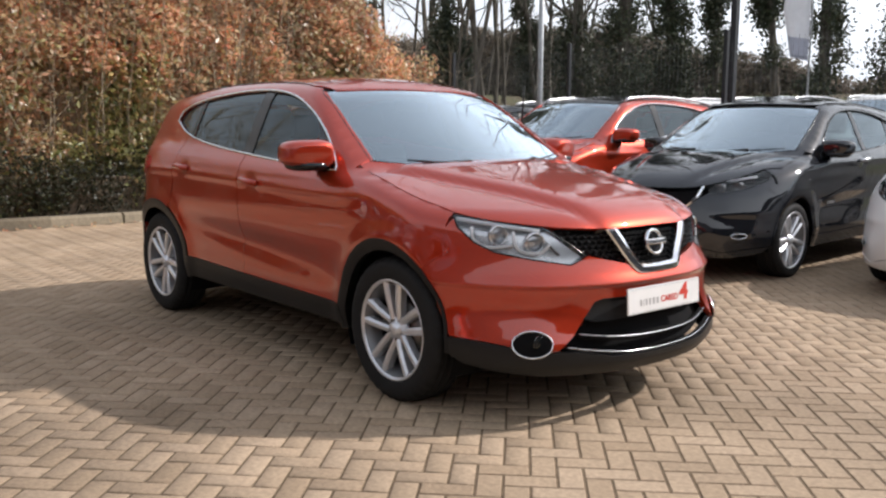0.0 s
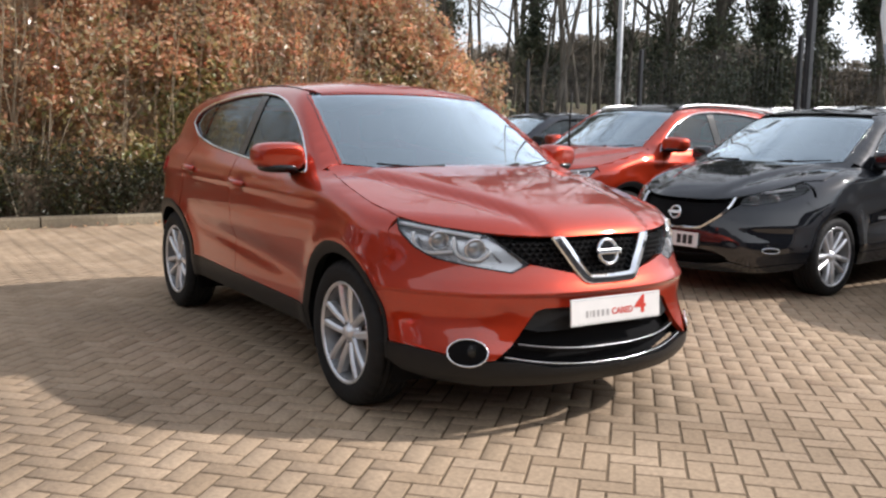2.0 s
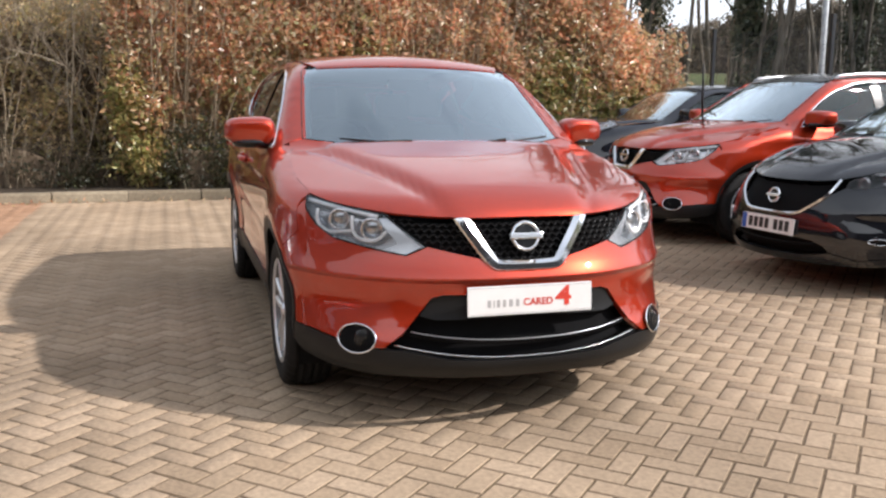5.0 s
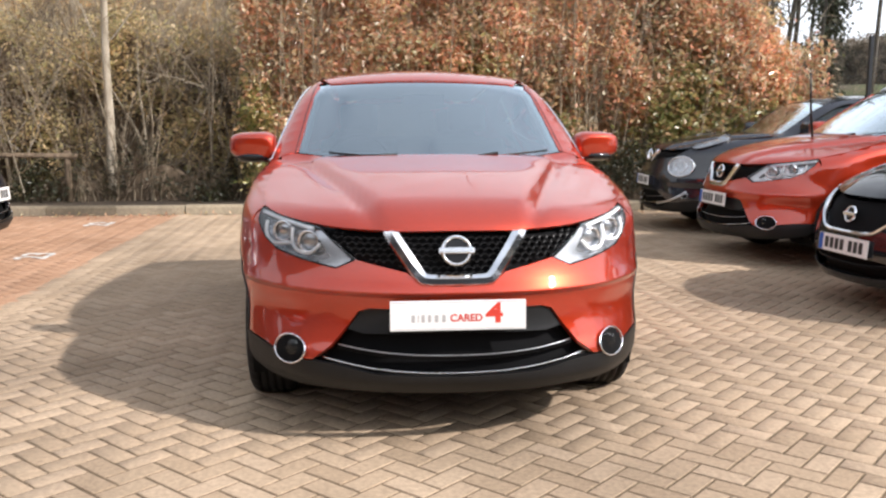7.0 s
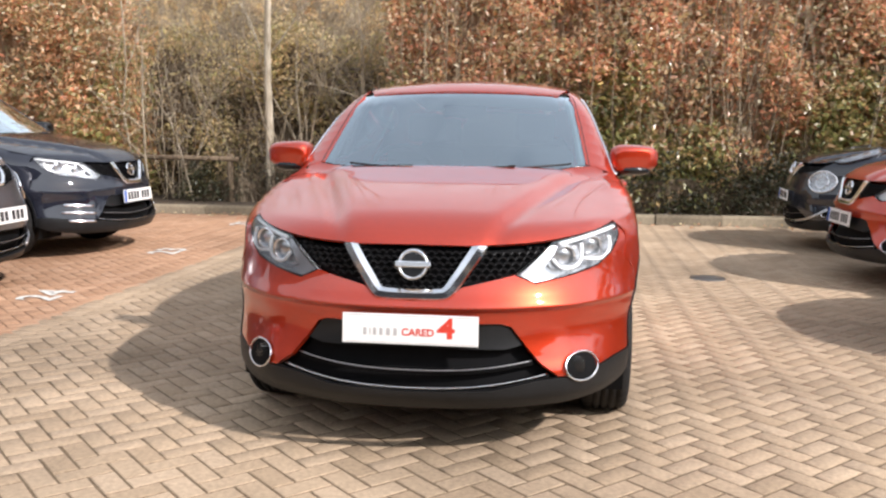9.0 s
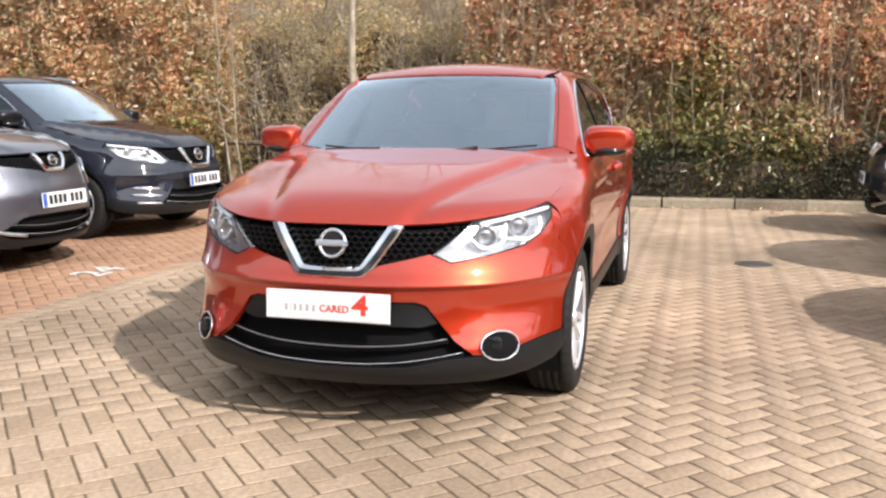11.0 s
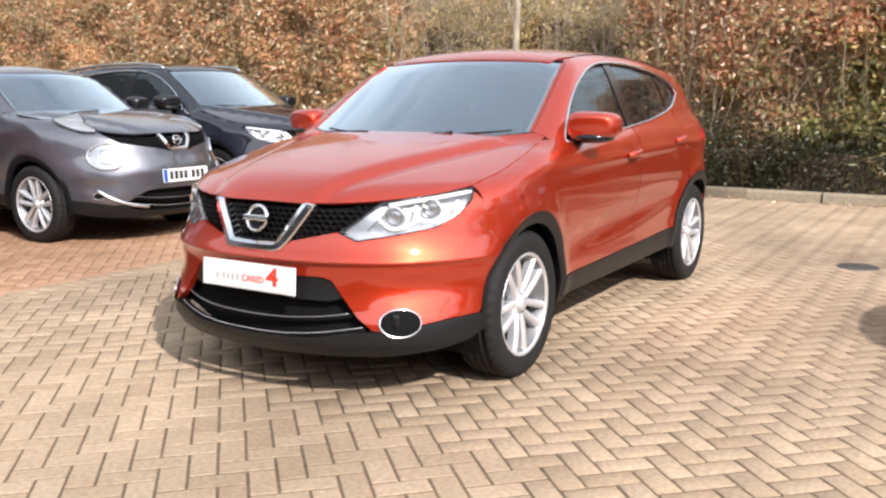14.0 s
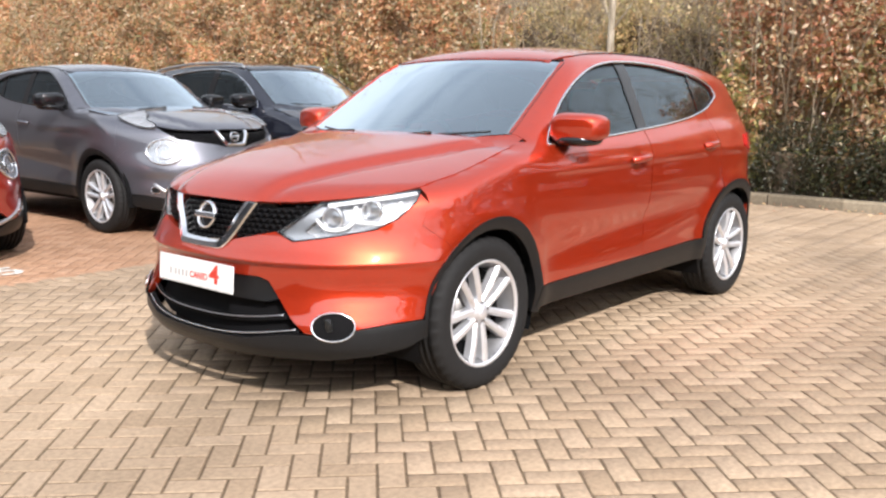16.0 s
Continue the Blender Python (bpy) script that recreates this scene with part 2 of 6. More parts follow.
def tube(name, pts, radius, mat, parent=None, label="", sides=8, closed=False, flat=1.0, taper=None):
    """A round or flattened bar along a line of points."""
    pts = [Vector(p) for p in pts]
    n = len(pts)
    verts, faces = [], []
    up = Vector((0, 0, 1))
    for i, p in enumerate(pts):
        a = pts[(i - 1) % n] if (closed or i > 0) else p
        b = pts[(i + 1) % n] if (closed or i < n - 1) else p
        d = (b - a).normalized()
        s = d.cross(up)
        if s.length < 1e-3:
            s = d.cross(Vector((0, 1, 0)))
        s.normalize()
        w = s.cross(d).normalized()
        r = radius if taper is None else radius * (taper[0] + (taper[1] - taper[0]) * i / max(1, n - 1))
        for k in range(sides):
            t = 2 * math.pi * k / sides
            verts.append(p + s * (math.cos(t) * r * flat) + w * (math.sin(t) * r))
    for i in range(n if closed else n - 1):
        for k in range(sides):
            j = (i + 1) % n
            faces.append((i * sides + k, i * sides + (k + 1) % sides, j * sides + (k + 1) % sides, j * sides + k))
    if not closed:
        faces.append(tuple(range(sides))[::-1])
        faces.append(tuple((n - 1) * sides + k for k in range(sides)))
    return link_mesh(name, verts, faces, mat, parent, label)


def pchip(xs, ys):
    """A smooth curve through points that never overshoots them."""
    xs, ys = np.array(xs, float), np.array(ys, float)
    h, d = np.diff(xs), np.diff(ys) / np.diff(xs)
    m = np.zeros(len(xs))
    m[0], m[-1] = d[0], d[-1]
    for i in range(1, len(xs) - 1):
        if d[i - 1] * d[i] > 0:
            w1, w2 = 2 * h[i] + h[i - 1], h[i] + 2 * h[i - 1]
            m[i] = (w1 + w2) / (w1 / d[i - 1] + w2 / d[i])

    def at(x):
        x = np.clip(np.asarray(x, float), xs[0], xs[-1])
        i = np.clip(np.searchsorted(xs, x) - 1, 0, len(xs) - 2)
        t = (x - xs[i]) / h[i]
        return (ys[i] * (1 + 2 * t) * (1 - t) ** 2 + h[i] * m[i] * t * (1 - t) ** 2
                + ys[i + 1] * t * t * (3 - 2 * t) + h[i] * m[i + 1] * t * t * (t - 1))
    return at


def smax(a, b, k):
    h = np.maximum(k - np.abs(a - b), 0) / k
    return np.maximum(a, b) + h * h * k * 0.25


def smin(a, b, k):
    return -smax(-a, -b, k)


def inside(poly, pts):
    x, y = pts[:, 0], pts[:, 1]
    hit = np.zeros(len(pts), bool)
    px, py = poly[:, 0], poly[:, 1]
    j = len(poly) - 1
    for i in range(len(poly)):
        dy = py[j] - py[i]
        cond = (py[i] > y) != (py[j] > y)
        if dy:
            hit ^= cond & (x < (px[j] - px[i]) * (y - py[i]) / dy + px[i])
        j = i
    return hit


def near_edge(poly, pts):
    best = np.full(len(pts), 1e9)
    for a, b in zip(poly, np.roll(poly, -1, 0)):
        ab = b - a
        t = np.clip(((pts - a) @ ab) / max(1e-12, ab @ ab), 0, 1)
        best = np.minimum(best, np.linalg.norm(pts - a - t[:, None] * ab, axis=1))
    return best


def dense(poly, step):
    """A closed outline with a point every step or less."""
    out = []
    poly = [np.array(p, float) for p in poly]
    for a, b in zip(poly, poly[1:] + poly[:1]):
        n = max(1, int(np.ceil(np.linalg.norm(b - a) / step)))
        out += [a + (b - a) * i / n for i in range(n)]
    return np.array(out)


def smooth_line(pts, n=6):
    """An open line through points, rounded."""
    p = [Vector((*q, 0)) if len(q) == 2 else Vector(q) for q in pts]
    two = len(pts[0]) == 2
    out = []
    for i in range(len(p) - 1):
        a, b = p[i], p[i + 1]
        t0 = (b - p[i - 1]) * 0.5 if i > 0 else b - a
        t1 = (p[i + 2] - a) * 0.5 if i < len(p) - 2 else b - a
        for k in range(n):
            t = k / n
            q = (a * (1 + 2 * t) * (1 - t) ** 2 + t0 * (t * (1 - t) ** 2) + b * (t * t * (3 - 2 * t)) + t1 * (t * t * (t - 1)))
            out.append(tuple(q)[:2] if two else tuple(q))
    out.append(tuple(p[-1])[:2] if two else tuple(p[-1]))
    return out


def arc(cx, cy, r, a0, a1, n=18):
    return [(cx + r * math.cos(radians(a0 + (a1 - a0) * i / n)), cy + r * math.sin(radians(a0 + (a1 - a0) * i / n))) for i in range(n + 1)]


def fill_flat(outline, step, holes=()):
    """Triangles over a flat outline, with a grid inside it: points, triangles and the boundary loops."""
    loops = [dense(o, step) for o in (outline, *holes)]
    base = loops[0]
    lo, hi = base.min(0), base.max(0)
    gx, gy = np.meshgrid(np.arange(lo[0] + step / 2, hi[0], step), np.arange(lo[1] + step / 2, hi[1], step))
    grid = np.stack([gx.ravel(), gy.ravel()], 1)
    if len(grid):
        ok = inside(base, grid) & (near_edge(base, grid) > step * 0.45)
        for h in loops[1:]:
            ok &= ~inside(h, grid) & (near_edge(h, grid) > step * 0.45)
        grid = grid[ok]
    edges, n = [], 0
    for l in loops:
        edges += [(n + i, n + (i + 1) % len(l)) for i in range(len(l))]
        n += len(l)
    allp = np.vstack(loops + [grid]) if len(grid) else np.vstack(loops)
    vs, _, fs, *_ = delaunay_2d_cdt([Vector(p) for p in allp], edges, [], 1 if not holes else 0, 1e-7)
    vs = np.array([tuple(v) for v in vs])
    fs = np.array([tuple(f) for f in fs if len(f) == 3])
    cen = vs[fs].mean(1)
    ok = inside(base, cen)
    for h in loops[1:]:
        ok &= ~inside(h, cen)
    fs = fs[ok]
    a, b, c = vs[fs[:, 0]], vs[fs[:, 1]], vs[fs[:, 2]]
    flip = ((b - a)[:, 0] * (c - a)[:, 1] - (b - a)[:, 1] * (c - a)[:, 0]) < 0
    fs[flip] = fs[flip][:, ::-1]
    return vs, fs


def solve(fun, p0, d, far, near, n=36):
    """How far out along d from p0 the body's skin lies, looking from outside."""
    s = np.linspace(far, near, n)
    hit = np.full(len(p0), near, float)
    hi = np.full(len(p0), far, float)
    open_ = np.ones(len(p0), bool)
    for a, b in zip(s[:-1], s[1:]):
        q = p0 + d * b
        neg = (fun(q[:, 0], q[:, 1], q[:, 2]) < 0) & open_
        hit[neg], hi[neg] = b, a
        open_ &= ~neg
    lo = hit.copy()
    for _ in range(18):
        mid = (lo + hi) / 2
        q = p0 + d * mid[:, None]
        neg = fun(q[:, 0], q[:, 1], q[:, 2]) < 0
        lo, hi = np.where(neg, mid, lo), np.where(neg, hi, mid)
    return p0 + d * lo[:, None]


def grad(fun, p, e=0.004):
    g = np.stack([fun(*(p + o).T) - fun(*(p - o).T) for o in np.eye(3) * e], 1)
    return g / np.maximum(1e-9, np.linalg.norm(g, axis=1))[:, None]


# ways to lay a flat outline on the skin: the outline's plane, and the direction in which it is laid
def from_side(sign):
    return lambda uv: (np.stack([uv[:, 0], 0 * uv[:, 0], uv[:, 1]], 1), np.tile([0.0, sign, 0.0], (len(uv), 1)), 1.4, 0.2)


def from_top(uv):
    return np.stack([uv[:, 0], uv[:, 1], 0 * uv[:, 0]], 1), np.tile([0.0, 0.0, 1.0], (len(uv), 1)), 2.0, 0.5


def from_front(uv):
    return np.stack([0 * uv[:, 0], uv[:, 0], uv[:, 1]], 1), np.tile([1.0, 0.0, 0.0], (len(uv), 1)), 1.4, -2.2


def panel(name, outline, lay, fun, mat, parent, label="", step=0.03, rim=0.02, out=0.0, holes=(), flip=False):
    """A sheet with a turned-in edge, laid on the skin of a body."""
    uv, tri = fill_flat(outline, step, holes)
    p0, d, far, near = lay(uv)
    p = solve(fun, p0, d, far, near)
    nrm = grad(fun, p)
    p = p + nrm * out
    a, b, c = p[tri[:, 0]], p[tri[:, 1]], p[tri[:, 2]]
    fn = np.cross(b - a, c - a)
    wrong = (fn * nrm[tri].sum(1)).sum(1) < 0
    if wrong.mean() > 0.5:
        tri = tri[:, ::-1]
    verts, faces, normals = list(p), [tuple(t) for t in tri], list(nrm)
    if rim:
        count = {}
        for t in tri:
            for i in range(3):
                count[(t[i], t[(i + 1) % 3])] = 1
        edge = [(i, j) for (i, j) in count if (j, i) not in count]
        top, low = {}, {}
        for i, j in edge:
            for v in (i, j):
                if v not in top:
                    top[v] = len(verts)
                    verts.append(p[v])
                    low[v] = len(verts)
                    verts.append(p[v] - nrm[v] * rim)
                    normals += [nrm[v], nrm[v]]
        for i, j in edge:
            e = p[j] - p[i]
            s = np.cross(e, nrm[i])
            s = s / max(1e-9, np.linalg.norm(s)) * (1.0 if rim > 0 else -1.0)
            for v in (top[i], top[j], low[i], low[j]):
                normals[v] = normals[v] * 0.0 + s
            faces.append((top[j], top[i], low[i], low[j]))
    return link_mesh(name, verts, faces, mat, parent, label, normals)

# ---------------------------------------------------------------- cars
# A car's own axes: x ahead from the front axle, y to its left, z up from the ground.
NOSE_R = 0.85


def nose_lay(cx, back=False):
    def lay(uv):
        a = uv[:, 0] / NOSE_R + (math.pi if back else 0.0)
        return np.stack([cx + 0 * a, 0 * a, uv[:, 1]], 1), np.stack([np.cos(a), np.sin(a), 0 * a], 1), 1.5, 0.15
    return lay


def nz(pts, sign=1):
    """Outline points of (degrees round the nose, height)."""
    return [(sign * radians(a) * NOSE_R, z) for a, z in pts]


def both(half):
    """A whole outline from its half, which starts and ends on the middle line (first number 0)."""
    return list(half) + [(-u, v) for u, v in reversed(half) if abs(u) > 1e-6]


CROSSOVER = dict(
    wheels=(0.0, -2.646), tyre=0.345, track=0.775, arch=0.375,
    nose=(0.915, 0.742, 2.8), lean=([0.15, 0.23, 0.29, 0.35, 0.42, 0.50, 0.57, 0.600, 0.613, 0.64, 0.66, 0.72, 0.80, 0.85, 0.905, 1.0, 1.2],
                                    [0.15, 0.045, 0.008, 0.012, 0.036, 0.054, 0.058, 0.052, 0.035, 0.048, 0.060, 0.085, 0.105, 0.122, 0.165, 0.30, 0.7]),
    tail=(-3.475, 0.42, 3.4), rlean=([0.15, 0.30, 0.55, 0.70, 0.78, 1.05, 1.2, 1.5], [0.12, 0.01, 0.0, 0.01, 0.07, 0.10, 0.18, 0.45]),
    top=([-3.5, -2.9, -2.3, -1.25, -0.5, -0.3, 0.0, 0.3, 0.6, 0.8, 1.0], [1.16, 1.17, 1.14, 1.095, 1.082, 1.088, 1.055, 1.01, 0.945, 0.885, 0.80]),
    crown=([-1.0, -0.35, 0.35, 0.9], [0.0, 0.03, 0.085, 0.09]),
    wide=([-3.5, -3.1, -2.65, -2.2, -1.3, -0.6, 0.0, 0.4, 0.9], [0.82, 0.872, 0.900, 0.890, 0.893, 0.893, 0.900, 0.895, 0.87]),
    tuck=([0.2, 0.30, 0.40, 0.50, 0.62, 0.75, 0.85, 0.95, 1.02, 1.08, 1.2], [0.075, 0.045, 0.028, 0.030, 0.018, 0.004, 0.0, 0.004, 0.018, 0.045, 0.11]),
    cabin=([-3.4, -3.1, -2.7, -2.2, -1.3, -0.7, -0.4], [0.70, 0.765, 0.815, 0.838, 0.842, 0.832, 0.815]), tumble=0.40,
    roof=([-3.4, -3.15, -2.9, -2.5, -2.0, -1.6, -1.25, -0.93, -0.6], [1.40, 1.465, 1.51, 1.555, 1.584, 1.586, 1.570, 1.525, 1.44]),
    screen=(-0.25, 1.10, 1.62, 0.13), hatch=(-3.28, 1.15, 0.55),
    dlo_low=[(-0.51, 1.062), (-0.9, 1.080), (-1.25, 1.100), (-1.9, 1.150), (-2.35, 1.215), (-2.63, 1.305)],
    dlo_top=[(-2.58, 1.375), (-2.35, 1.432), (-1.9, 1.478), (-1.5, 1.485), (-1.2, 1.455), (-0.95, 1.378), (-0.75, 1.272), (-0.60, 1.160)],
    pillar=(-1.42, -1.53, -2.28, -2.33),
    door=(-0.50, -1.47, -2.36), sill=(0.40, 0.43),
    hood_edge=[(0, 0.848), (10, 0.847), (19, 0.847), (35.6, 0.857), (55, 0.885), (66.8, 0.912)],
    hood_side=[(0.12, 0.800), (-0.12, 0.790), (-0.29, 0.768), (-0.395, 0.738)],
    hood_back=[(-0.395, 0.738), (-0.340, 0.55), (-0.265, 0.28), (-0.240, 0.0)],
    lamp=[(67.0, 0.908), (52, 0.880), (39.0, 0.856), (27.2, 0.736), (32.0, 0.703), (44, 0.729), (53.5, 0.754), (59.5, 0.796), (64.2, 0.858)],
    grille=[(0, 0.846), (19, 0.845), (38.6, 0.855), (26.8, 0.741), (13.0, 0.696), (9.0, 0.652), (0, 0.645)],
    vee=[(18.0, 0.843), (14.8, 0.780), (11.3, 0.710), (9.2, 0.674), (7.2, 0.664), (0, 0.661)],
    intake=[(0, 0.553), (22.5, 0.553), (25.3, 0.540), (32.0, 0.400), (36.0, 0.345), (30.0, 0.340), (20, 0.311), (0, 0.303)],
    fog=(42.8, 0.372, 0.061), seam=0.385, lip=0.222, pod=0.038,
)


class Shape:
    """The skin of a car: a lower body and a cabin, each bounded by smooth sheets."""

    def __init__(self, p):
        self.p = p
        self.c = {k: pchip(*p[k]) for k in ("lean", "rlean", "top", "crown", "wide", "tuck", "cabin", "roof")}

    def low(self, x, y, z):
        p, c = self.p, self.c
        ay = np.abs(y)
        # flared wheel arches and a hollow along the doors
        fl = 0.0
        for wx in p["wheels"]:
            r = np.hypot(x - wx, z - p["tyre"])
            fl = fl + 0.016 * np.exp(-((r - p["arch"] - 0.05) / 0.07) ** 2)
        front, back = p["wheels"]
        t = np.clip((x - back - 0.35) / (front - back - 0.8), 0, 1)
        line = 0.47 + 0.10 * (1 - t)
        hollow = 0.022 * np.exp(-((z - line - 0.09) / 0.07) ** 2) * np.clip(np.sin(np.pi * t), 0, 1) ** 0.6
        shoulder = 0.012 * np.exp(-((z - 0.945 - 0.04 * (1 - t)) / 0.028) ** 2) * np.clip((front - 0.1 - x) / 0.5, 0, 1)
        dF_, dM_, dR_ = p["door"]
        for hx, hzz in ((dM_ + 0.16, 0.960), (dR_ + 0.12, 1.005)):      # hollows behind the door handles
            hollow = hollow + 0.016 * np.exp(-((x - hx) / 0.055) ** 2 - ((z - hzz) / 0.032) ** 2)
        fs = ay - (c["wide"](x) - c["tuck"](z) + fl - hollow + shoulder)
        n0, na, npow = p["nose"]
        cheek = 0.020 * np.exp(-((z - 0.50) / 0.085) ** 2) * np.exp(-((ay - 0.70) / 0.11) ** 2)
        fill = p.get("pod", 0.0) * 0.36 * np.exp(-((z - 0.578) / 0.036) ** 2) * np.clip((ay - 0.50) / 0.14, 0, 1)      # the crease fades towards the corners
        pod = p.get("pod", 0.0) * np.exp(-((z - 0.38) / 0.23) ** 2) * np.exp(-((ay - 0.66) / 0.15) ** 2)      # square lower corners
        ff = (x - (n0 - na * ay ** npow - c["lean"](z) - cheek + pod + fill)) * 0.85
        t0, ta, tp = p["tail"]
        fr = (t0 + ta * (ay / 0.85) ** tp + c["rlean"](z)) - x
        edge = 0.60 - 0.32 * np.clip((x + 0.25) / 1.0, 0, 1)
        ridge = 0.026 * (1 / (1 + np.exp((ay - edge) / 0.017))) * np.clip((x + 0.6) / 0.3, 0, 1)
        dip = 0.010 * np.exp(-((ay - edge - 0.035) / 0.035) ** 2) * np.clip((x + 0.6) / 0.3, 0, 1)
        ft = z - (c["top"](x) - c["crown"](x) * (ay / 0.8) ** 2.4 + ridge - dip - 0.008)
        f = smax(fs, ff, 0.10)
        f = smax(f, fr, 0.12)
        f = smax(f, ft, 0.07)
        return np.maximum(f, 0.17 - z)

    def cab(self, x, y, z):
        p, c = self.p, self.c
        ay = np.abs(y)
        h = z - 1.07
        cs = (ay - (c["cabin"](x) - p["tumble"] * h - 0.10 * np.maximum(h, 0) ** 2)) * 0.92
        cr = z - (c["roof"](x) - 0.05 * (ay / 0.6) ** 2)
        x0, z0, sl, cv = p["screen"]
        cw = (x - (x0 - (z - z0) * sl - cv * (ay / 0.68) ** 2)) / math.hypot(1, sl)
        hx, hz, hs = p["hatch"]
        ch = (hx + (z - hz) * hs + 0.15 * (ay / 0.7) ** 2 - x) / math.hypot(1, hs)
        f = smax(cs, cr, 0.09)
        f = smax(f, cw, 0.05)
        return smax(smax(f, ch, 0.08), 1.0 - z, 0.06)

    def all(self, x, y, z):
        return smin(self.low(x, y, z), self.cab(x, y, z), 0.045)


def on_skin(fun, lay, uv, out=0.0):
    uv = np.array(uv, float)
    p0, d, far, near = lay(uv)
    p = solve(fun, p0, d, far, near)
    return p + grad(fun, p) * out


# ---- wheels
def revolve(profile, n=56, axis="y"):
    """Profile of (radius, y), turned round the y axis."""
    verts, faces = [], []
    m = len(profile)
    for i in range(n):
        a = 2 * math.pi * i / n
        for r, y in profile:
            verts.append((r * math.cos(a), y, r * math.sin(a)))
    for i in range(n):
        for k in range(m - 1):
            j = (i + 1) % n
            faces.append((i * m + k, i * m + k + 1, j * m + k + 1, j * m + k))
    return verts, faces


def tyre_mesh(r, width, rim):
    half = width / 2
    prof = [(rim - 0.012, -half * 0.80), (rim + 0.012, -half * 0.93), (rim + (r - rim) * 0.5, -half * 1.0), (r - 0.028, -half * 0.95), (r - 0.010, -half * 0.84), (r - 0.002, -half * 0.70)]
    for g in (-0.48, -0.16, 0.16, 0.48):
        prof += [(r, half * (g - 0.06)), (r - 0.009, half * (g - 0.045)), (r - 0.009, half * (g + 0.045)), (r, half * (g + 0.06))]
    prof += [(r - 0.002, half * 0.70), (r - 0.010, half * 0.84), (r - 0.028, half * 0.95), (rim + (r - rim) * 0.5, half * 1.0), (rim + 0.012, half * 0.93), (rim - 0.012, half * 0.80)]
    n, m = 120, len(prof)
    verts, faces = revolve(prof, n)
    for i in range(0, n, 3):          # cuts across the shoulders of the tread
        for k in (4, 5, m - 5, m - 6):
            x, y, z = verts[i * m + k]
            verts[i * m + k] = (x * (1 - 0.011 / r), y, z * (1 - 0.011 / r))
    return verts, faces


def spoke_bm(bm, a0, a1, w0, w1, r0, r1, y0, y1, thick):
    """A tapered spoke from the hub at angle a0 to the rim at angle a1, ridged along its middle."""
    rows = []
    p0 = Vector((r0 * math.cos(a0), 0, r0 * math.sin(a0)))
    p1 = Vector((r1 * math.cos(a1), 0, r1 * math.sin(a1)))
    s = Vector((0, 1, 0)).cross(p1 - p0).normalized() * -1
    for i in range(5):
        t = i / 4
        w = w0 + (w1 - w0) * t
        y = y0 + (y1 - y0) * t + 0.005 * math.sin(math.pi * t)
        c = p0.lerp(p1, t)
        rows.append([bm.verts.new(c + s * (w * k) + Vector((0, y + dy, 0)))
                     for k, dy in ((-0.5, -thick), (-0.5, -0.010), (-0.22, 0.0), (0.22, 0.0), (0.5, -0.010), (0.5, -thick))])
    for a, b in zip(rows, rows[1:]):
        for k in range(5):
            bm.faces.new((a[k], a[k + 1], b[k + 1], b[k]))
    for row in (rows[0], rows[-1]):
        bm.faces.new(row)


def make_wheel(name, r, width, rim, spokes, metal, parent, at, side, detail=True, spin=0.0):
    """Wheel with its outer face towards side (+1 left, -1 right)."""
    w = empty(name, pose(*at) @ Matrix.Diagonal((1, side, 1, 1)))
    w.parent = parent
    v, f = tyre_mesh(r, width, rim)
    link_mesh("tyre", v, f, M_TYRE, w, "black rubber tyre")
    y = width / 2
    v, f = revolve([(rim - 0.03, -y * 0.8), (rim - 0.035, 0.0), (rim - 0.020, y * 0.70), (rim - 0.009, y * 0.82)], 48)
    link_mesh("rim_barrel", v, f, M_BARREL, w, "brake-dusted inside of the rim, darkened for shade")
    prof = [(rim - 0.009, y * 0.82), (rim - 0.006, y * 0.88), (rim + 0.004, y * 0.93), (rim + 0.008, y * 0.90), (rim - 0.004, y * 0.80), (rim - 0.006, -y * 0.8)]
    v, f = revolve(prof)
    link_mesh("rim", v, f, metal, w, "silver alloy rim")
    v, f = revolve([(0.03, 0.026), (0.135, 0.026), (0.135, 0.012), (0.03, 0.012)], 36)
    link_mesh("brake_disc", v, f, M_DISC, w)
    # dark disc that stands in for the shade in the gaps between spokes
    v, f = revolve([(0.0, 0.008), (rim - 0.03, 0.008)], 32)
    link_mesh("wheel_gap_shade", v, f, M_DARK, w)
    bm = bmesh.new()
    hub_y = y * 0.80
    if spokes == "pairs":
        for k in range(5):
            mid = math.pi / 2 + radians(spin) + 2 * math.pi * k / 5
            for sgn in (-1, 1):
                spoke_bm(bm, mid + sgn * 0.46, mid + sgn * 0.222, 0.031, 0.040, 0.050, rim - 0.004, hub_y - 0.012, y * 0.84, 0.045)
    else:
        for k in range(spokes):
            mid = math.pi / 2 + radians(spin) + 2 * math.pi * k / spokes
            spoke_bm(bm, mid, mid + 0.06, 0.062, 0.045, 0.03, rim - 0.004, hub_y - 0.012, y * 0.84, 0.045)
    part("spoke_star", bm, metal, w, "silver alloy spokes", smooth=True, angle=28)
    v, f = revolve([(0.0, hub_y + 0.004), (0.026, hub_y + 0.003), (0.031, hub_y - 0.003), (0.034, hub_y - 0.016), (0.062, hub_y - 0.022), (0.068, hub_y - 0.05)], 28)
    link_mesh("centre_cap", v, f, metal, w)
    if detail:
        for k in range(5):
            a = math.pi / 2 + radians(spin) + 2 * math.pi * (k + 0.5) / 5
            m = pose(0.052 * math.cos(a), hub_y - 0.020, 0.052 * math.sin(a), 90)
            bm = bmesh.new()
            bmesh.ops.create_cone(bm, cap_ends=True, segments=8, radius1=0.009, radius2=0.008, depth=0.012, matrix=m)
            part("wheel_nut", bm, M_DISC, w)
    return w


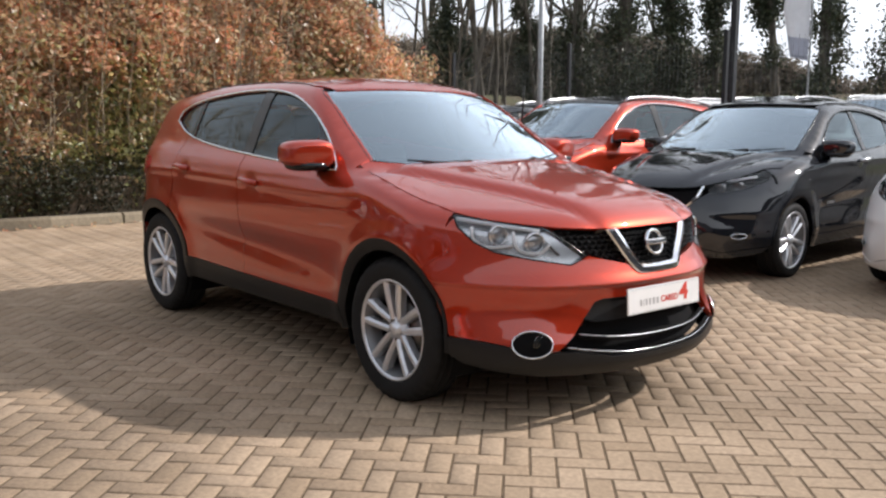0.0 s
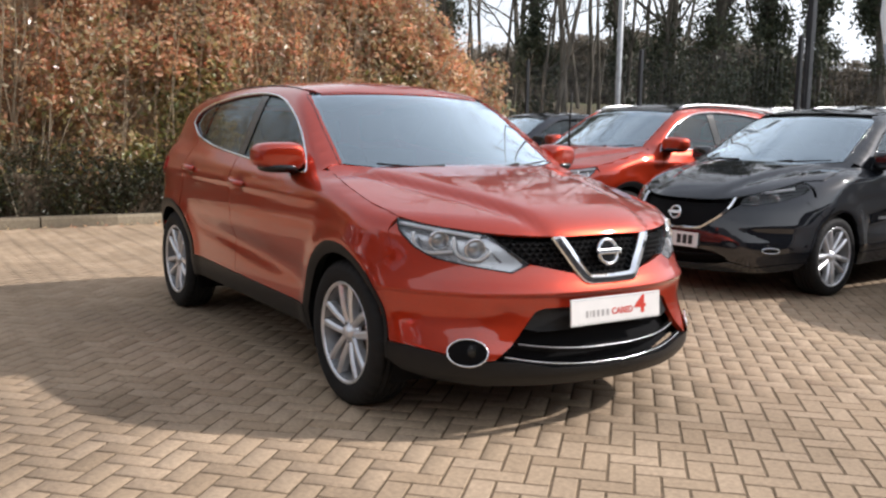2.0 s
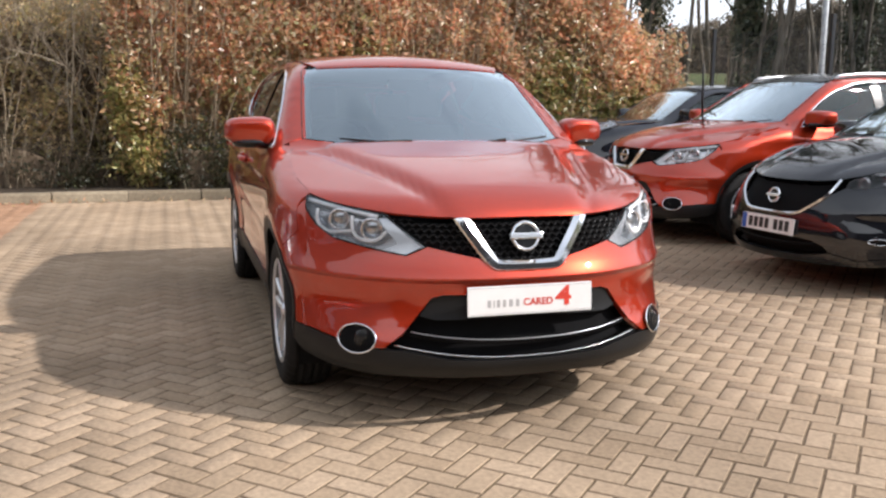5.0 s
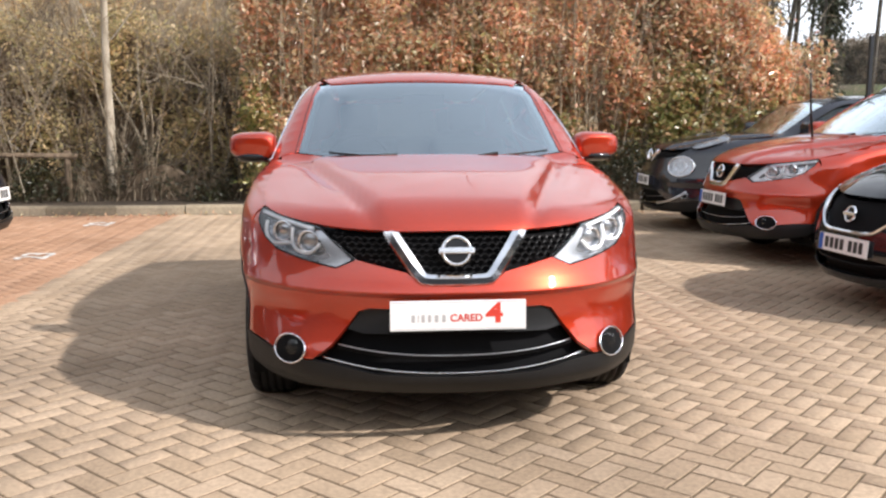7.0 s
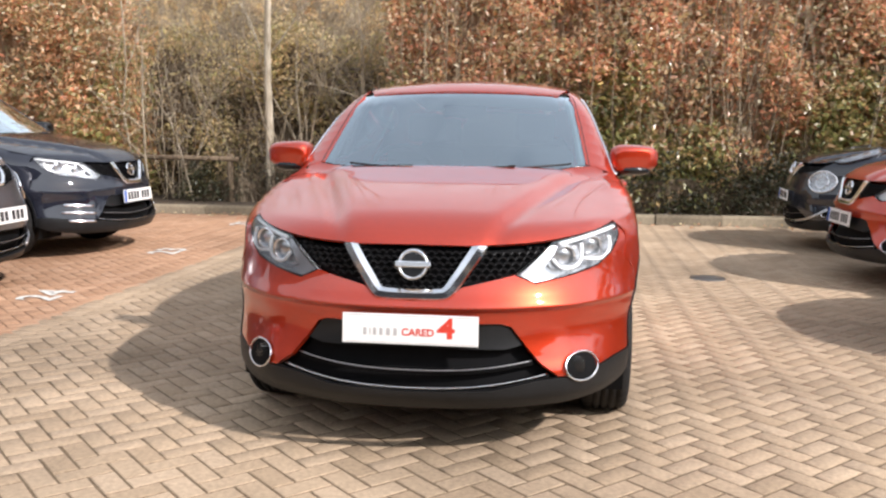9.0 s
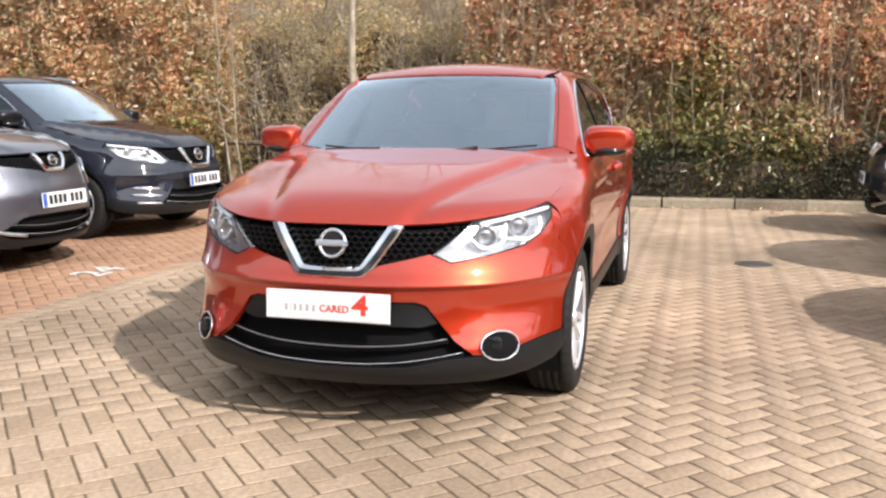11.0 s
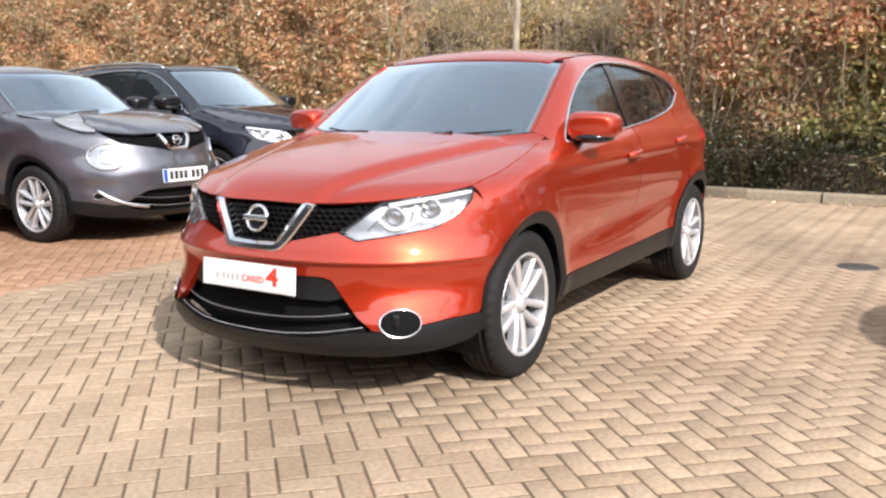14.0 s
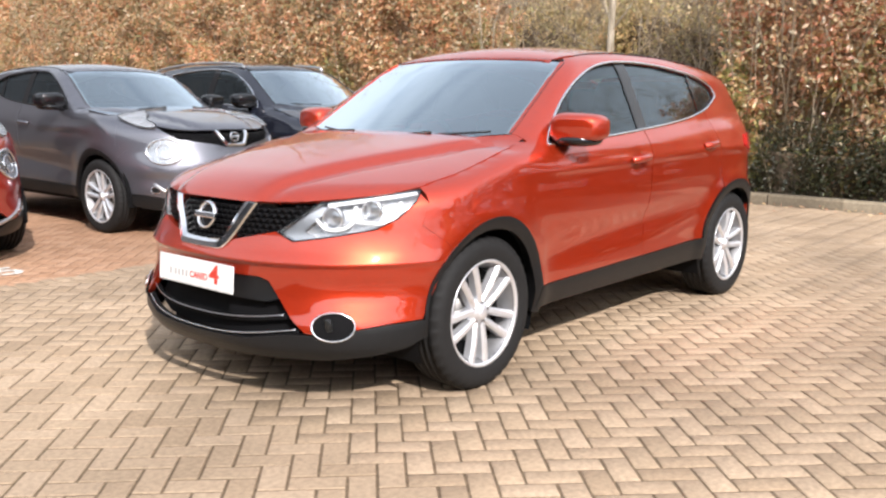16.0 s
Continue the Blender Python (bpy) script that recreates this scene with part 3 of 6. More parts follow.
def text_mesh(name, body, size, mat, parent, m, label="", weight=0.0):
    cu = bpy.data.curves.new(name, "FONT")
    cu.body, cu.size, cu.extrude, cu.offset = body, size, 0.0006, weight
    cu.align_x, cu.align_y = "CENTER", "CENTER"
    tmp = bpy.data.objects.new(name, cu)
    scene.collection.objects.link(tmp)
    me = bpy.data.meshes.new_from_object(tmp.evaluated_get(bpy.context.evaluated_depsgraph_get()))
    bpy.data.objects.remove(tmp)
    bpy.data.curves.remove(cu)
    me.materials.append(mat)
    ob = new(name, me)
    ob.parent, ob.matrix_basis = parent, m
    if label:
        ob["label"] = label
    return ob


def number_plate(parent, at, dealer=False, tilt=-4.0, bend=0.0):
    """A plate that faces the car's nose. Registration marks are plain bars."""
    m = pose(*at, 90 + tilt, 0, 90)          # its x runs to the car's left, its y up, its z ahead
    bm = bmesh.new()
    box(bm, -0.262, 0.262, -0.0575, 0.0575, -0.004, 0.004, 0.002)
    pl = part("number_plate", bm, M_PLATE, parent, "white dealer show plate" if dealer else "white front number plate")
    pl.matrix_basis = m
    z = 0.0052
    if dealer:
        for k, (x, w) in enumerate(((-0.174, 0.013), (-0.154, 0.004), (-0.136, 0.012), (-0.111, 0.012), (-0.084, 0.014), (-0.056, 0.013))):
            bm = bmesh.new()
            box(bm, x - w / 2, x + w / 2, -0.025, 0.003, 0.0042, z)
            part("grey_bar", bm, M_PLATEGREY, pl)
        text_mesh("lettering", "CARED", 0.039, M_PLATERED, pl, pose(0.031, -0.011, z), "red printed word", 0.0008)
        text_mesh("numeral", "4", 0.106, M_PLATERED, pl, pose(0.140, 0.004, z) @ Matrix.Diagonal((1.26, 1, 1, 1)), "large red numeral", 0.0028)
        bm = bmesh.new()
        box(bm, -0.256, 0.256, 0.0495, 0.0515, 0.0041, 0.0046)
        box(bm, -0.256, 0.256, -0.0515, -0.0495, 0.0041, 0.0046)
        part("border_line", bm, M_PLATEGREY, pl)
    else:
        bm = bmesh.new()
        box(bm, -0.258, -0.214, -0.054, 0.054, 0.0042, z)
        part("blue_band", bm, M_PLATEBLUE, pl)
        for k, x in enumerate((-0.17, -0.115, -0.06, -0.005, 0.085, 0.14, 0.195)):
            bm = bmesh.new()
            box(bm, x - 0.020, x + 0.020, -0.036, 0.036, 0.0042, z)
            part("dark_bar", bm, M_PLATEINK, pl)
    return pl


def round_badge(parent, at, size, tilt):
    """Chrome ring with a cross bar."""
    m = pose(*at, 90 + tilt, 0, 90)
    badge = empty("badge", m)
    badge.parent = parent
    v, f = revolve([(size, 0.004), (size * 0.97, 0.014), (size * 0.86, 0.018), (size * 0.76, 0.012), (size * 0.74, 0.0)], 40)
    ring = link_mesh("badge_ring", v, f, M_CHROME, badge, "chrome ring")
    ring.matrix_basis = pose(0, 0, 0, 90)
    bm = bmesh.new()
    box(bm, -size * 1.12, size * 1.12, -size * 0.20, size * 0.20, 0.006, 0.022, 0.004)
    part("badge_bar", bm, M_CHROME, badge, "chrome bar")
    bm = bmesh.new()
    bmesh.ops.create_cone(bm, cap_ends=True, segments=32, radius1=size * 0.8, radius2=size * 0.8, depth=0.004)
    part("badge_back", bm, M_GLOSSBLACK, badge)
    return badge


def make_car(name, p, paint, m, label, group="", fine=False, lamp_style="double", roof_mat=None, rails=False, dealer=False,
             chrome_dlo=True, wheel_kind="pairs", grille_style="mesh", plate_at=(0.893, 0, 0.535), clad=True, aerial=True, rear_tint=True, mirror_mat=None):
    s = Shape(p)
    car = empty(name, m, label, "car", group)
    step = 0.026 if fine else 0.045
    nose = nose_lay(0.0)
    tail = nose_lay(p["wheels"][1] + 0.1, True)
    fx, rx = p["wheels"]
    zc, ra = p["tyre"], p["arch"]
    rc = ra + 0.060 if clad else ra + 0.004
    rn = ra + 0.015 if clad else ra + 0.004      # the trim narrows ahead of the front wheel
    def arch_line(a0, a1, n):
        return [(fx + (rn + (rc - rn) * min(1.0, max(0.0, (a - 20) / 85)) ** 1.2) * math.cos(radians(a)), zc + (rn + (rc - rn) * min(1.0, max(0.0, (a - 20) / 85)) ** 1.2) * math.sin(radians(a))) for a in np.linspace(a0, a1, n)]
    clad_mat = M_CLAD if clad else paint
    lo, hi = p["sill"]
    dzs, ks = p.get("screen_dz", 0.0), p.get("screen_k", 1.0)
    dF, dM, dR = p["door"]
    body = empty("body")
    body.parent = car

    # hood
    edge = on_skin(s.low, nose, nz(smooth_line(p["hood_edge"], 4)))
    half = [(q[0] + 0.0, q[1]) for q in edge] + smooth_line(p["hood_side"], 4) + smooth_line(p["hood_back"], 4)[1:]
    half = [(max(0.0, y), x) for x, y in half]
    half[0], half[-1] = (0.0, half[0][1]), (0.0, half[-1][1])
    hood = [(x, y) for y, x in both(half)]
    panel("hood", hood, from_top, s.low, paint, car, step=step, rim=0.014, out=0.004)
    # scuttle below the screen
    x0, z0, sl, cv = p["screen"]
    back_at = lambda y: x0 - 0.12 + (0.02 - cv) * y / 0.74
    hb = [(x - 0.005, y) for x, y in smooth_line(p["hood_back"], 4)][::-1]
    y_c = 0.60
    cow = [q for q in hb if q[1] < y_c] + [(back_at(y_c), y_c), (x0 - 0.12, 0.0)]
    cow = [(x, y) for y, x in both([(max(0, y), x) for x, y in cow])]
    panel("scuttle", cow, from_top, s.low, M_CLAD, car, step=0.05, rim=0.0, out=-0.012)
    for sg in (1, -1):
        corner = [(0.56, 1.035), (0.74, 1.00), (0.765, 1.095), (0.712, 1.120), (0.695, 1.112), (0.56, 1.098)]
        panel("cowl_corner", [(sg * y * ks, z + dzs) for y, z in corner], from_front, s.all, paint, body, step=0.03, rim=0.0, out=-0.003)

    # flanks
    for sg in (1, -1):
        side = from_side(sg)
        hood_line = on_skin(s.low, from_top, smooth_line([(edge[-1][0], abs(edge[-1][1]))] + p["hood_side"], 4), 0)
        hl = [(q[0], q[2] + (0.022 if i else 0.0)) for i, q in enumerate(hood_line)]
        low_f = (fx - math.sqrt(max(0.0, rc ** 2 - (lo - zc) ** 2)), lo)
        a_rear = 180 - math.degrees(math.asin((lo - zc) / rc))
        a_front = 52
        xt, zt = hl[0]
        fender = hl + [(dF + 0.03, p["dlo_low"][0][1] + 0.013), (dF, p["dlo_low"][0][1] - 0.007), (dF - 0.002, 0.75), (dF + 0.02, lo)] + arch_line(a_rear, a_front, 26) + [(fx + 0.375, 0.765), (xt + 0.03, 0.80), (xt + 0.005, zt - 0.05)]
        panel("fender", fender, side, s.all, paint, body, step=step, rim=0.015, out=0.0015)
        gap = 0.0038
        low_line = smooth_line(p["dlo_low"], 5)
        def lowz(x):
            return float(np.interp(-x, [-q[0] for q in low_line], [q[1] for q in low_line]))
        def silz(x):
            return lo + (hi - lo) * (dF - x) / (dF - dR)
        d1 = [(dF - gap, 0.75), (dF - gap, lowz(dF) - 0.007)] + [q for q in low_line if dM + gap < q[0] < dF] + [(dM + gap, lowz(dM)), (dM + gap, 0.8), (dM + 0.012, silz(dM)), (dF + 0.018, lo)]
        front_door = panel("front_door", d1, side, s.all, paint, car, step=step, rim=0.02)
        a_d = math.degrees(math.asin(min(1, (silz(dR) - zc) / rc)))
        xs = rx + rc * math.cos(radians(a_d))
        d2 = [(dM - gap, 0.8), (dM - gap, lowz(dM))] + [q for q in low_line if dR + gap < q[0] < dM - gap] + [(dR + gap, lowz(dR)), (dR - 0.02, 1.05), (dR - 0.015, 0.90)] + arc(rx, zc, rc + 0.012, 62, a_d, 12) + [(xs + 0.03, silz(dR)), (dM + 0.008, silz(dM))]
        rear_door = panel("rear_door", d2, side, s.all, paint, car, step=step, rim=0.02)
        # rear quarter with the pillars and roof rail round the side windows
        t0, ta, tp = p["tail"]
        z_back = 0.52
        zr = lambda x: float(s.c["roof"](x)) - 0.052
        xe = t0 + 0.30
        xq = p["hatch"][0] + 0.03
        zs = [z + dzs for z in (1.118, 1.16, 1.22, 1.30, 1.38, 1.44, 1.468)]
        ye = [float(np.interp(z - dzs, [1.112, 1.30, 1.455, 1.478], [0.695, 0.655, 0.615, 0.595])) * ks - 0.016 for z in zs]
        up = [(float(q[0]), z) for q, z in zip(on_skin(s.all, from_front, list(zip(ye, zs))), zs)]
        xs_top = up[-1][0] - 0.02
        roofline = [(x, zr(x)) for x in np.linspace(xs_top - 0.03, xq + 0.22, 14)]
        upper = [(dF - 0.005, lowz(dF) - 0.007), (dF + 0.10, lowz(dF) + 0.012)] + up + [(xs_top, zr(xs_top) - 0.012)] + roofline
        upper += [(xq + 0.10, 1.36), (xq + 0.01, 1.16), (xe - 0.10, 1.04), (xe - 0.12, 0.80), (xe - 0.10, z_back)]
        upper += [(rx - rc * 1.0 - 0.0, z_back)] + arc(rx, zc, rc, 180 - math.degrees(math.asin((z_back - zc) / rc)), 63, 20)
        upper += [(dR - 0.020, 0.90), (dR - 0.025, 1.05), (dR - gap, lowz(dR))]
        upper += [q for q in low_line[::-1] if q[0] > dR + 0.02 and q[0] < dF - 0.01]
        dlo = low_line + smooth_line([p["dlo_low"][-1]] + p["dlo_top"] + [p["dlo_low"][0]], 5)[1:-1]
        hole = dlo
        # the opening shares its lower edge with the doors, so cut it out of the outline there
        rear_low = [q for q in low_line if q[0] <= dR - gap]
        upper = upper[:-len([q for q in low_line if q[0] > dR + 0.02 and q[0] < dF - 0.01])]
        upper += rear_low + [q for q in dlo[len(low_line):]]
        panel("side_panel", upper, side, s.all, paint, body, step=step, rim=0.012)
        # glass and pillars
        b0, b1, c0, c1 = p["pillar"]
        def cut(x_hi, x_lo):
            lows = [(x_hi, lowz(x_hi))] + [q for q in low_line if x_lo < q[0] < x_hi] + [(x_lo, lowz(x_lo))]
            tops = dlo[len(low_line):]
            tz = lambda x: float(np.interp(x, [q[0] for q in tops], [q[1] for q in tops]))
            return lows + [(x_lo, tz(x_lo))] + [q for q in tops if x_lo < q[0] < x_hi] + [(x_hi, tz(x_hi))]
        end = p["dlo_low"][-1][0]
        tint = M_PRIVACY if rear_tint else M_SIDEGLASS
        for nm, xa, xb, mt, ot in (("sail_panel", dF - 0.025, dF - 0.155, M_CLAD, -0.004), ("side_glass", dF - 0.155, b0, M_SIDEGLASS, -0.012), ("door_pillar", b0, b1, M_GLOSSBLACK, -0.006), ("rear_side_glass", b1, c0, tint, -0.012),
                                   ("glass_divider", c0, c1, M_GLOSSBLACK, -0.007), ("quarter_glass", c1, end + 0.015, tint, -0.012)):
            g = panel(nm, cut(xa, xb), side, s.all, mt, car, step=0.06, rim=0.0 if "glass" in nm else 0.01, out=ot)
        ring = on_skin(s.all, side, dense(dlo, 0.03), 0.002)
        tube("window_trim", ring, 0.0070, M_CHROME if chrome_dlo else M_GLOSSBLACK, car, "chrome window surround" if chrome_dlo else "black window surround", 6, True)
        # black arches and sills
        if clad:
            ring = arch_line(-6, 190, 40) + arc(fx, zc, ra, 190, -6, 40)
            panel("arch_trim", ring, side, s.all, M_CLAD, car, "black plastic wheel arch trim", step=0.025, rim=0.05, out=0.005)
            ring = arc(rx, zc, rc, -8, 190, 40) + arc(rx, zc, ra, 190, -8, 40)
            panel("arch_trim", ring, side, s.all, M_CLAD, car, "black plastic wheel arch trim", step=0.025, rim=0.05, out=0.005)
        sill = [(fx - ra - 0.02, lo - 0.105), (fx - rc + 0.01, lo - 0.003), (dF + 0.02, lo - 0.003), (dM, silz(dM) - 0.003), (rx + rc - 0.012, silz(dR) - 0.003), (rx + ra + 0.02, lo - 0.100)]
        panel("sill_trim", sill, side, s.all, clad_mat, car, "black plastic sill trim" if clad else "", step=0.04, rim=0.05, out=0.007)
        # door handles
        for hx, hzz in ((dM + 0.17, 0.965), (dR + 0.13, 1.010)):
            q = on_skin(s.all, side, [(hx + 0.085, hzz - 0.006), (hx + 0.045, hzz), (hx - 0.06, hzz + 0.006), (hx - 0.105, hzz + 0.008)])
            q = [Vector(q[0]) + Vector((0, sg * 0.004, 0)), Vector(q[1]) + Vector((0, sg * 0.038, 0)), Vector(q[2]) + Vector((0, sg * 0.038, 0)), Vector(q[3]) + Vector((0, sg * 0.004, 0))]
            tube("door_handle", smooth_line([tuple(v) for v in q], 4), 0.018, M_SATIN if p.get("bright_handles") else paint, front_door if hx > dM else rear_door, "", 8, False, 0.8)
        # mirror
        mz, my, mx = lowz(dF - 0.1) + 0.07, 0.93, dF - 0.13
        bm = bmesh.new()
        bmesh.ops.create_uvsphere(bm, u_segments=28, v_segments=18, radius=1.0)
        for v in bm.verts:
            x, y, z = v.co
            sq = lambda t, e: math.copysign(abs(t) ** e, t)
            x, y, z = sq(x, 0.80), sq(y, 0.52), sq(z, 0.62)
            taper = (1.0 - 0.13 * y) * (1.0 - 0.10 * max(0.0, -z))
            flat = min(x, 0.85) if x > 0 else max(x, -0.55)
            v.co = Vector((mx + 0.105 * flat * taper - 0.035 * max(0, y), sg * (my + 0.128 * y), mz + 0.074 * z * taper + 0.004 * y + (0.004 if z > 0.05 else 0.0)))
        mir = part("door_mirror", bm, mirror_mat or paint, car, "black door mirror" if mirror_mat else "painted door mirror", smooth=True)
        bm = bmesh.new()
        bmesh.ops.create_uvsphere(bm, u_segments=24, v_segments=12, radius=1.0)
        for v in bm.verts:
            x, y, z = v.co
            sq = lambda t, e: math.copysign(abs(t) ** e, t)
            x, y, z = sq(x, 0.85), sq(y, 0.62), sq(z, 0.8)
            v.co = Vector((mx + 0.096 * max(-0.6, x) - 0.03 * max(0, y), sg * (my - 0.006 + 0.098 * y), mz - 0.052 + 0.030 * z))
        part("mirror_base", bm, M_GLOSSBLACK, mir, "black mirror underside", smooth=True)
        tube("mirror_arm", [(mx + 0.03, sg * 0.78, mz - 0.075), (mx + 0.03, sg * 0.86, mz - 0.06), (mx + 0.01, sg * 0.93, mz - 0.05)], 0.026, M_GLOSSBLACK, mir, "", 8)
        # head lamp
        lamp = smooth_line(p["lamp"] + [p["lamp"][0]], 3)[:-1] if lamp_style != "double" else p["lamp"]
        build_lamp(car, s, nose, lamp, sg, lamp_style, fine)
        if p.get("round"):
            ca, cz, cr = p["round"]
            disc = [(sg * radians(ca) * NOSE_R + cr * p.get("round_wide", 1.15) * math.cos(t), cz + cr * math.sin(t)) for t in np.linspace(0, 2 * math.pi, 33)[:-1]]
            big = panel("round_lamp", disc, nose, s.all, M_LENS, car, "round clear-lensed front lamp", step=0.04, rim=0.02, out=0.012)
            panel("reflector", disc, nose, s.all, M_BOWL, big, "silver reflector", step=0.04, rim=0.0, out=0.003)
            tube("lamp_ring", on_skin(s.all, nose, disc, 0.010), 0.009, M_CHROME, big, "chrome ring", 8, True)
            bowl = [(sg * radians(ca) * NOSE_R + cr * 0.66 * math.cos(t), cz + cr * 0.58 * math.sin(t)) for t in np.linspace(0, 2 * math.pi, 25)[:-1]]
            panel("lamp_bowl", bowl, nose, s.all, M_BOWL, big, "chrome bulb bowl", step=0.03, rim=0.006, out=0.008)
            tube("bowl_ring", on_skin(s.all, nose, bowl, 0.009), 0.006, M_CHROME, big, "chrome inner ring", 6, True)
        if p.get("strake"):
            line = on_skin(s.all, nose, nz(smooth_line([(23, 0.315), (33, 0.345), (42, 0.400), (49, 0.470)], 5), sg), 0.004)
            tube("bumper_strake", line, 0.014, M_SATIN, car, "silver bumper strake", 8, False, 0.7)
        for zb, a0, a1 in p.get("fog_bars", ()):
            line = on_skin(s.all, nose, nz([(a, zb + 0.0010 * (a - a0)) for a in np.linspace(a0, a1, 9)], sg), 0.004)
            tube("bumper_blade", line, 0.011, M_CHROME, car, "bright chrome blade beside the fog lamp", 8, False, 0.6)
        # fog lamp
        if p.get("fog"):
            fa, fz, fr = p["fog"]
            ringpts = on_skin(s.all, nose, [(sg * radians(fa) * NOSE_R + fr * 1.22 * math.cos(t), fz + fr * 0.88 * p.get("fog_flat", 1.0) * math.sin(t)) for t in np.linspace(0, 2 * math.pi, 33)[:-1]], 0.012)
            fog = tube("fog_lamp", ringpts, 0.0038, M_CHROME, car, "chrome-ringed fog lamp", 8, True)
            disc = [(sg * radians(fa) * NOSE_R + fr * 1.18 * math.cos(t), fz + fr * 0.85 * p.get("fog_flat", 1.0) * math.sin(t)) for t in np.linspace(0, 2 * math.pi, 25)[:-1]]
            panel("fog_recess", disc, nose, s.all, M_DARK, fog, step=0.03, rim=0.0, out=0.0075)
            c = on_skin(s.all, nose, [(sg * radians(fa - 1.5) * NOSE_R, fz + 0.008)], 0.004)[0]
            bm = bmesh.new()
            bmesh.ops.create_uvsphere(bm, u_segments=16, v_segments=10, radius=0.034)
            for v in bm.verts:
                v.co = Vector(c) + Vector((v.co.x * 0.4, v.co.y, v.co.z))
            part("fog_bulb", bm, M_LENS, fog, "clear lens", smooth=True)

    # roof and rear
    ys = []
    for x in np.linspace(-0.98, p["hatch"][0] + 0.20, 16):
        q = on_skin(s.all, from_side(1), [(x, float(s.c["roof"](x)) - 0.050)])[0]
        ys.append((x, q[1] - 0.004))
    fr_edge = [(x0 - (1.490 - z0) * sl - 0.012 - cv * (y / 0.68) ** 2 * 0.8, y) for y in np.linspace(0.0, ys[0][1], 7)]
    half = [(y, x) for x, y in fr_edge] + [(y, x) for x, y in ys[1:]] + [(0.0, p["hatch"][0] + 0.17)]
    roof = [(x, y) for y, x in both(half)]
    panel("roof", roof, from_top, s.cab, roof_mat or paint, car, step=step * 1.3, rim=0.01)
    for sg in (1, -1):
        line = [(x, y * sg + sg * 0.004, float(on_skin(s.cab, from_top, [(x, y * sg)])[0][2]) + (0.001 if not rails else 0.030)) for x, y in ys[1:-1]]
        if rails:
            ends = [(line[0][0] + 0.05, line[0][1], line[0][2] - 0.032)], [(line[-1][0] - 0.05, line[-1][1], line[-1][2] - 0.032)]
            tube("roof_rail", ends[0] + line + ends[1], 0.014, M_SATIN, car, "silver roof rail", 8)
        else:
            tube("roof_strip", line, 0.003, M_GLOSSBLACK, car, "black roof gutter strip", 6)
    # windscreen
    zt_ = 1.498
    scr = [(0.0, 1.085), (0.45, 1.09), (0.695, 1.112), (0.655, 1.30), (0.615, 1.455), (0.595, 1.478), (0.40, 1.490), (0.0, zt_)]
    k = p.get("screen_k", 1.0)
    scr = [(y * k, z + p.get("screen_dz", 0.0)) for y, z in scr]
    panel("windscreen", both(smooth_line(scr[:3], 3) + scr[3:]), from_front, s.cab, M_GLASS, car, "clear laminated windscreen", step=0.05, rim=0.0, out=-0.004)
    border = on_skin(s.cab, from_front, dense(both(smooth_line(scr[:3], 3) + scr[3:]), 0.04), -0.002)
    for sg in (1, -1):
        line = on_skin(s.cab, from_front, [(sg * y * k * 0.965, z + p.get("screen_dz", 0.0)) for y, z in smooth_line([(0.690, 1.13), (0.655, 1.30), (0.612, 1.46)], 5)], -0.030)
        tube("pillar_lining", line, 0.020, M_LINER, car, "pale lining of the screen pillar", 8)
    tube("screen_seal", border, 0.003, M_GLOSSBLACK, car, "black screen seal", 6, True)
    # tail gate
    hx = p["hatch"][0]
    gate = [(0, 0.74), (50, 0.74), (58, 0.80), (58, 1.08), (46, 1.12), (0, 1.13)]
    panel("tailgate", both(nz(gate)), tail, s.all, paint, car, step=0.05, rim=0.02)
    panel("rear_screen", both(nz([(0, 1.14), (44, 1.14), (38, 1.40), (0, 1.42)])), tail, s.cab, tint, car, step=0.06, rim=0.0)
    panel("spoiler", both(nz([(0, 1.425), (37.5, 1.405), (34, 1.47), (0, 1.485)])), tail, s.cab, paint, car, step=0.05, rim=0.02, out=0.01)
    panel("rear_bumper", both(nz([(0, 0.36), (66, 0.40), (66, 0.735), (0, 0.735)])), tail, s.all, paint, car, step=0.05, rim=0.02, out=-0.003)
    panel("rear_bumper_trim", both(nz([(0, 0.22), (64, 0.25), (64, 0.40), (0, 0.355)])), tail, s.all, M_CLAD, car, "black plastic rear bumper trim", step=0.05, rim=0.02)
    for sg in (1, -1):
        panel("tail_lamp", [(sg * u, v) for u, v in nz([(57, 0.90), (70, 0.94), (78, 0.99), (74, 1.06), (58, 1.07)])], tail, s.all, M_REDLENS, car, "red tail lamp", step=0.03, rim=0.02, out=0.006)

    # front bumper: painted band with a black lower part
    seam = p["seam"]
    lampl = p["lamp"]
    i0 = p.get("lamp_low", 3)
    under = [(a, z - 0.004) for a, z in lampl[i0:-1]]
    gr = p["grille"]
    top = [(0, gr[-1][1] - 0.004)] + [(a, z - 0.004) for a, z in reversed(gr[3:-1])] + under + [(lampl[-1][0] + 0.5, lampl[-1][1]), (lampl[-1][0] + 1.9, lampl[-1][1] + 0.036)]
    zz = seam
    rf = lambda z: math.degrees(math.atan2(0.895, math.sqrt(max(0.0, (rn + (rc - rn) * min(1.0, max(0.0, (z - 0.48) / 0.5))) ** 2 - (z - zc) ** 2)))) + 0.8
    bump = top + [(max(70.0, lampl[-1][0] + 1), 0.80), (rf(0.70), 0.745), (rf(0.68), 0.68), (rf(0.60), 0.60), (rf(0.50), 0.50), (65.0, zz)] + [(56, zz - 0.008), (50, zz - 0.02), (40, zz - 0.045)] + [(a, z) for a, z in reversed(p["intake"][:5])]
    half = nz(bump)
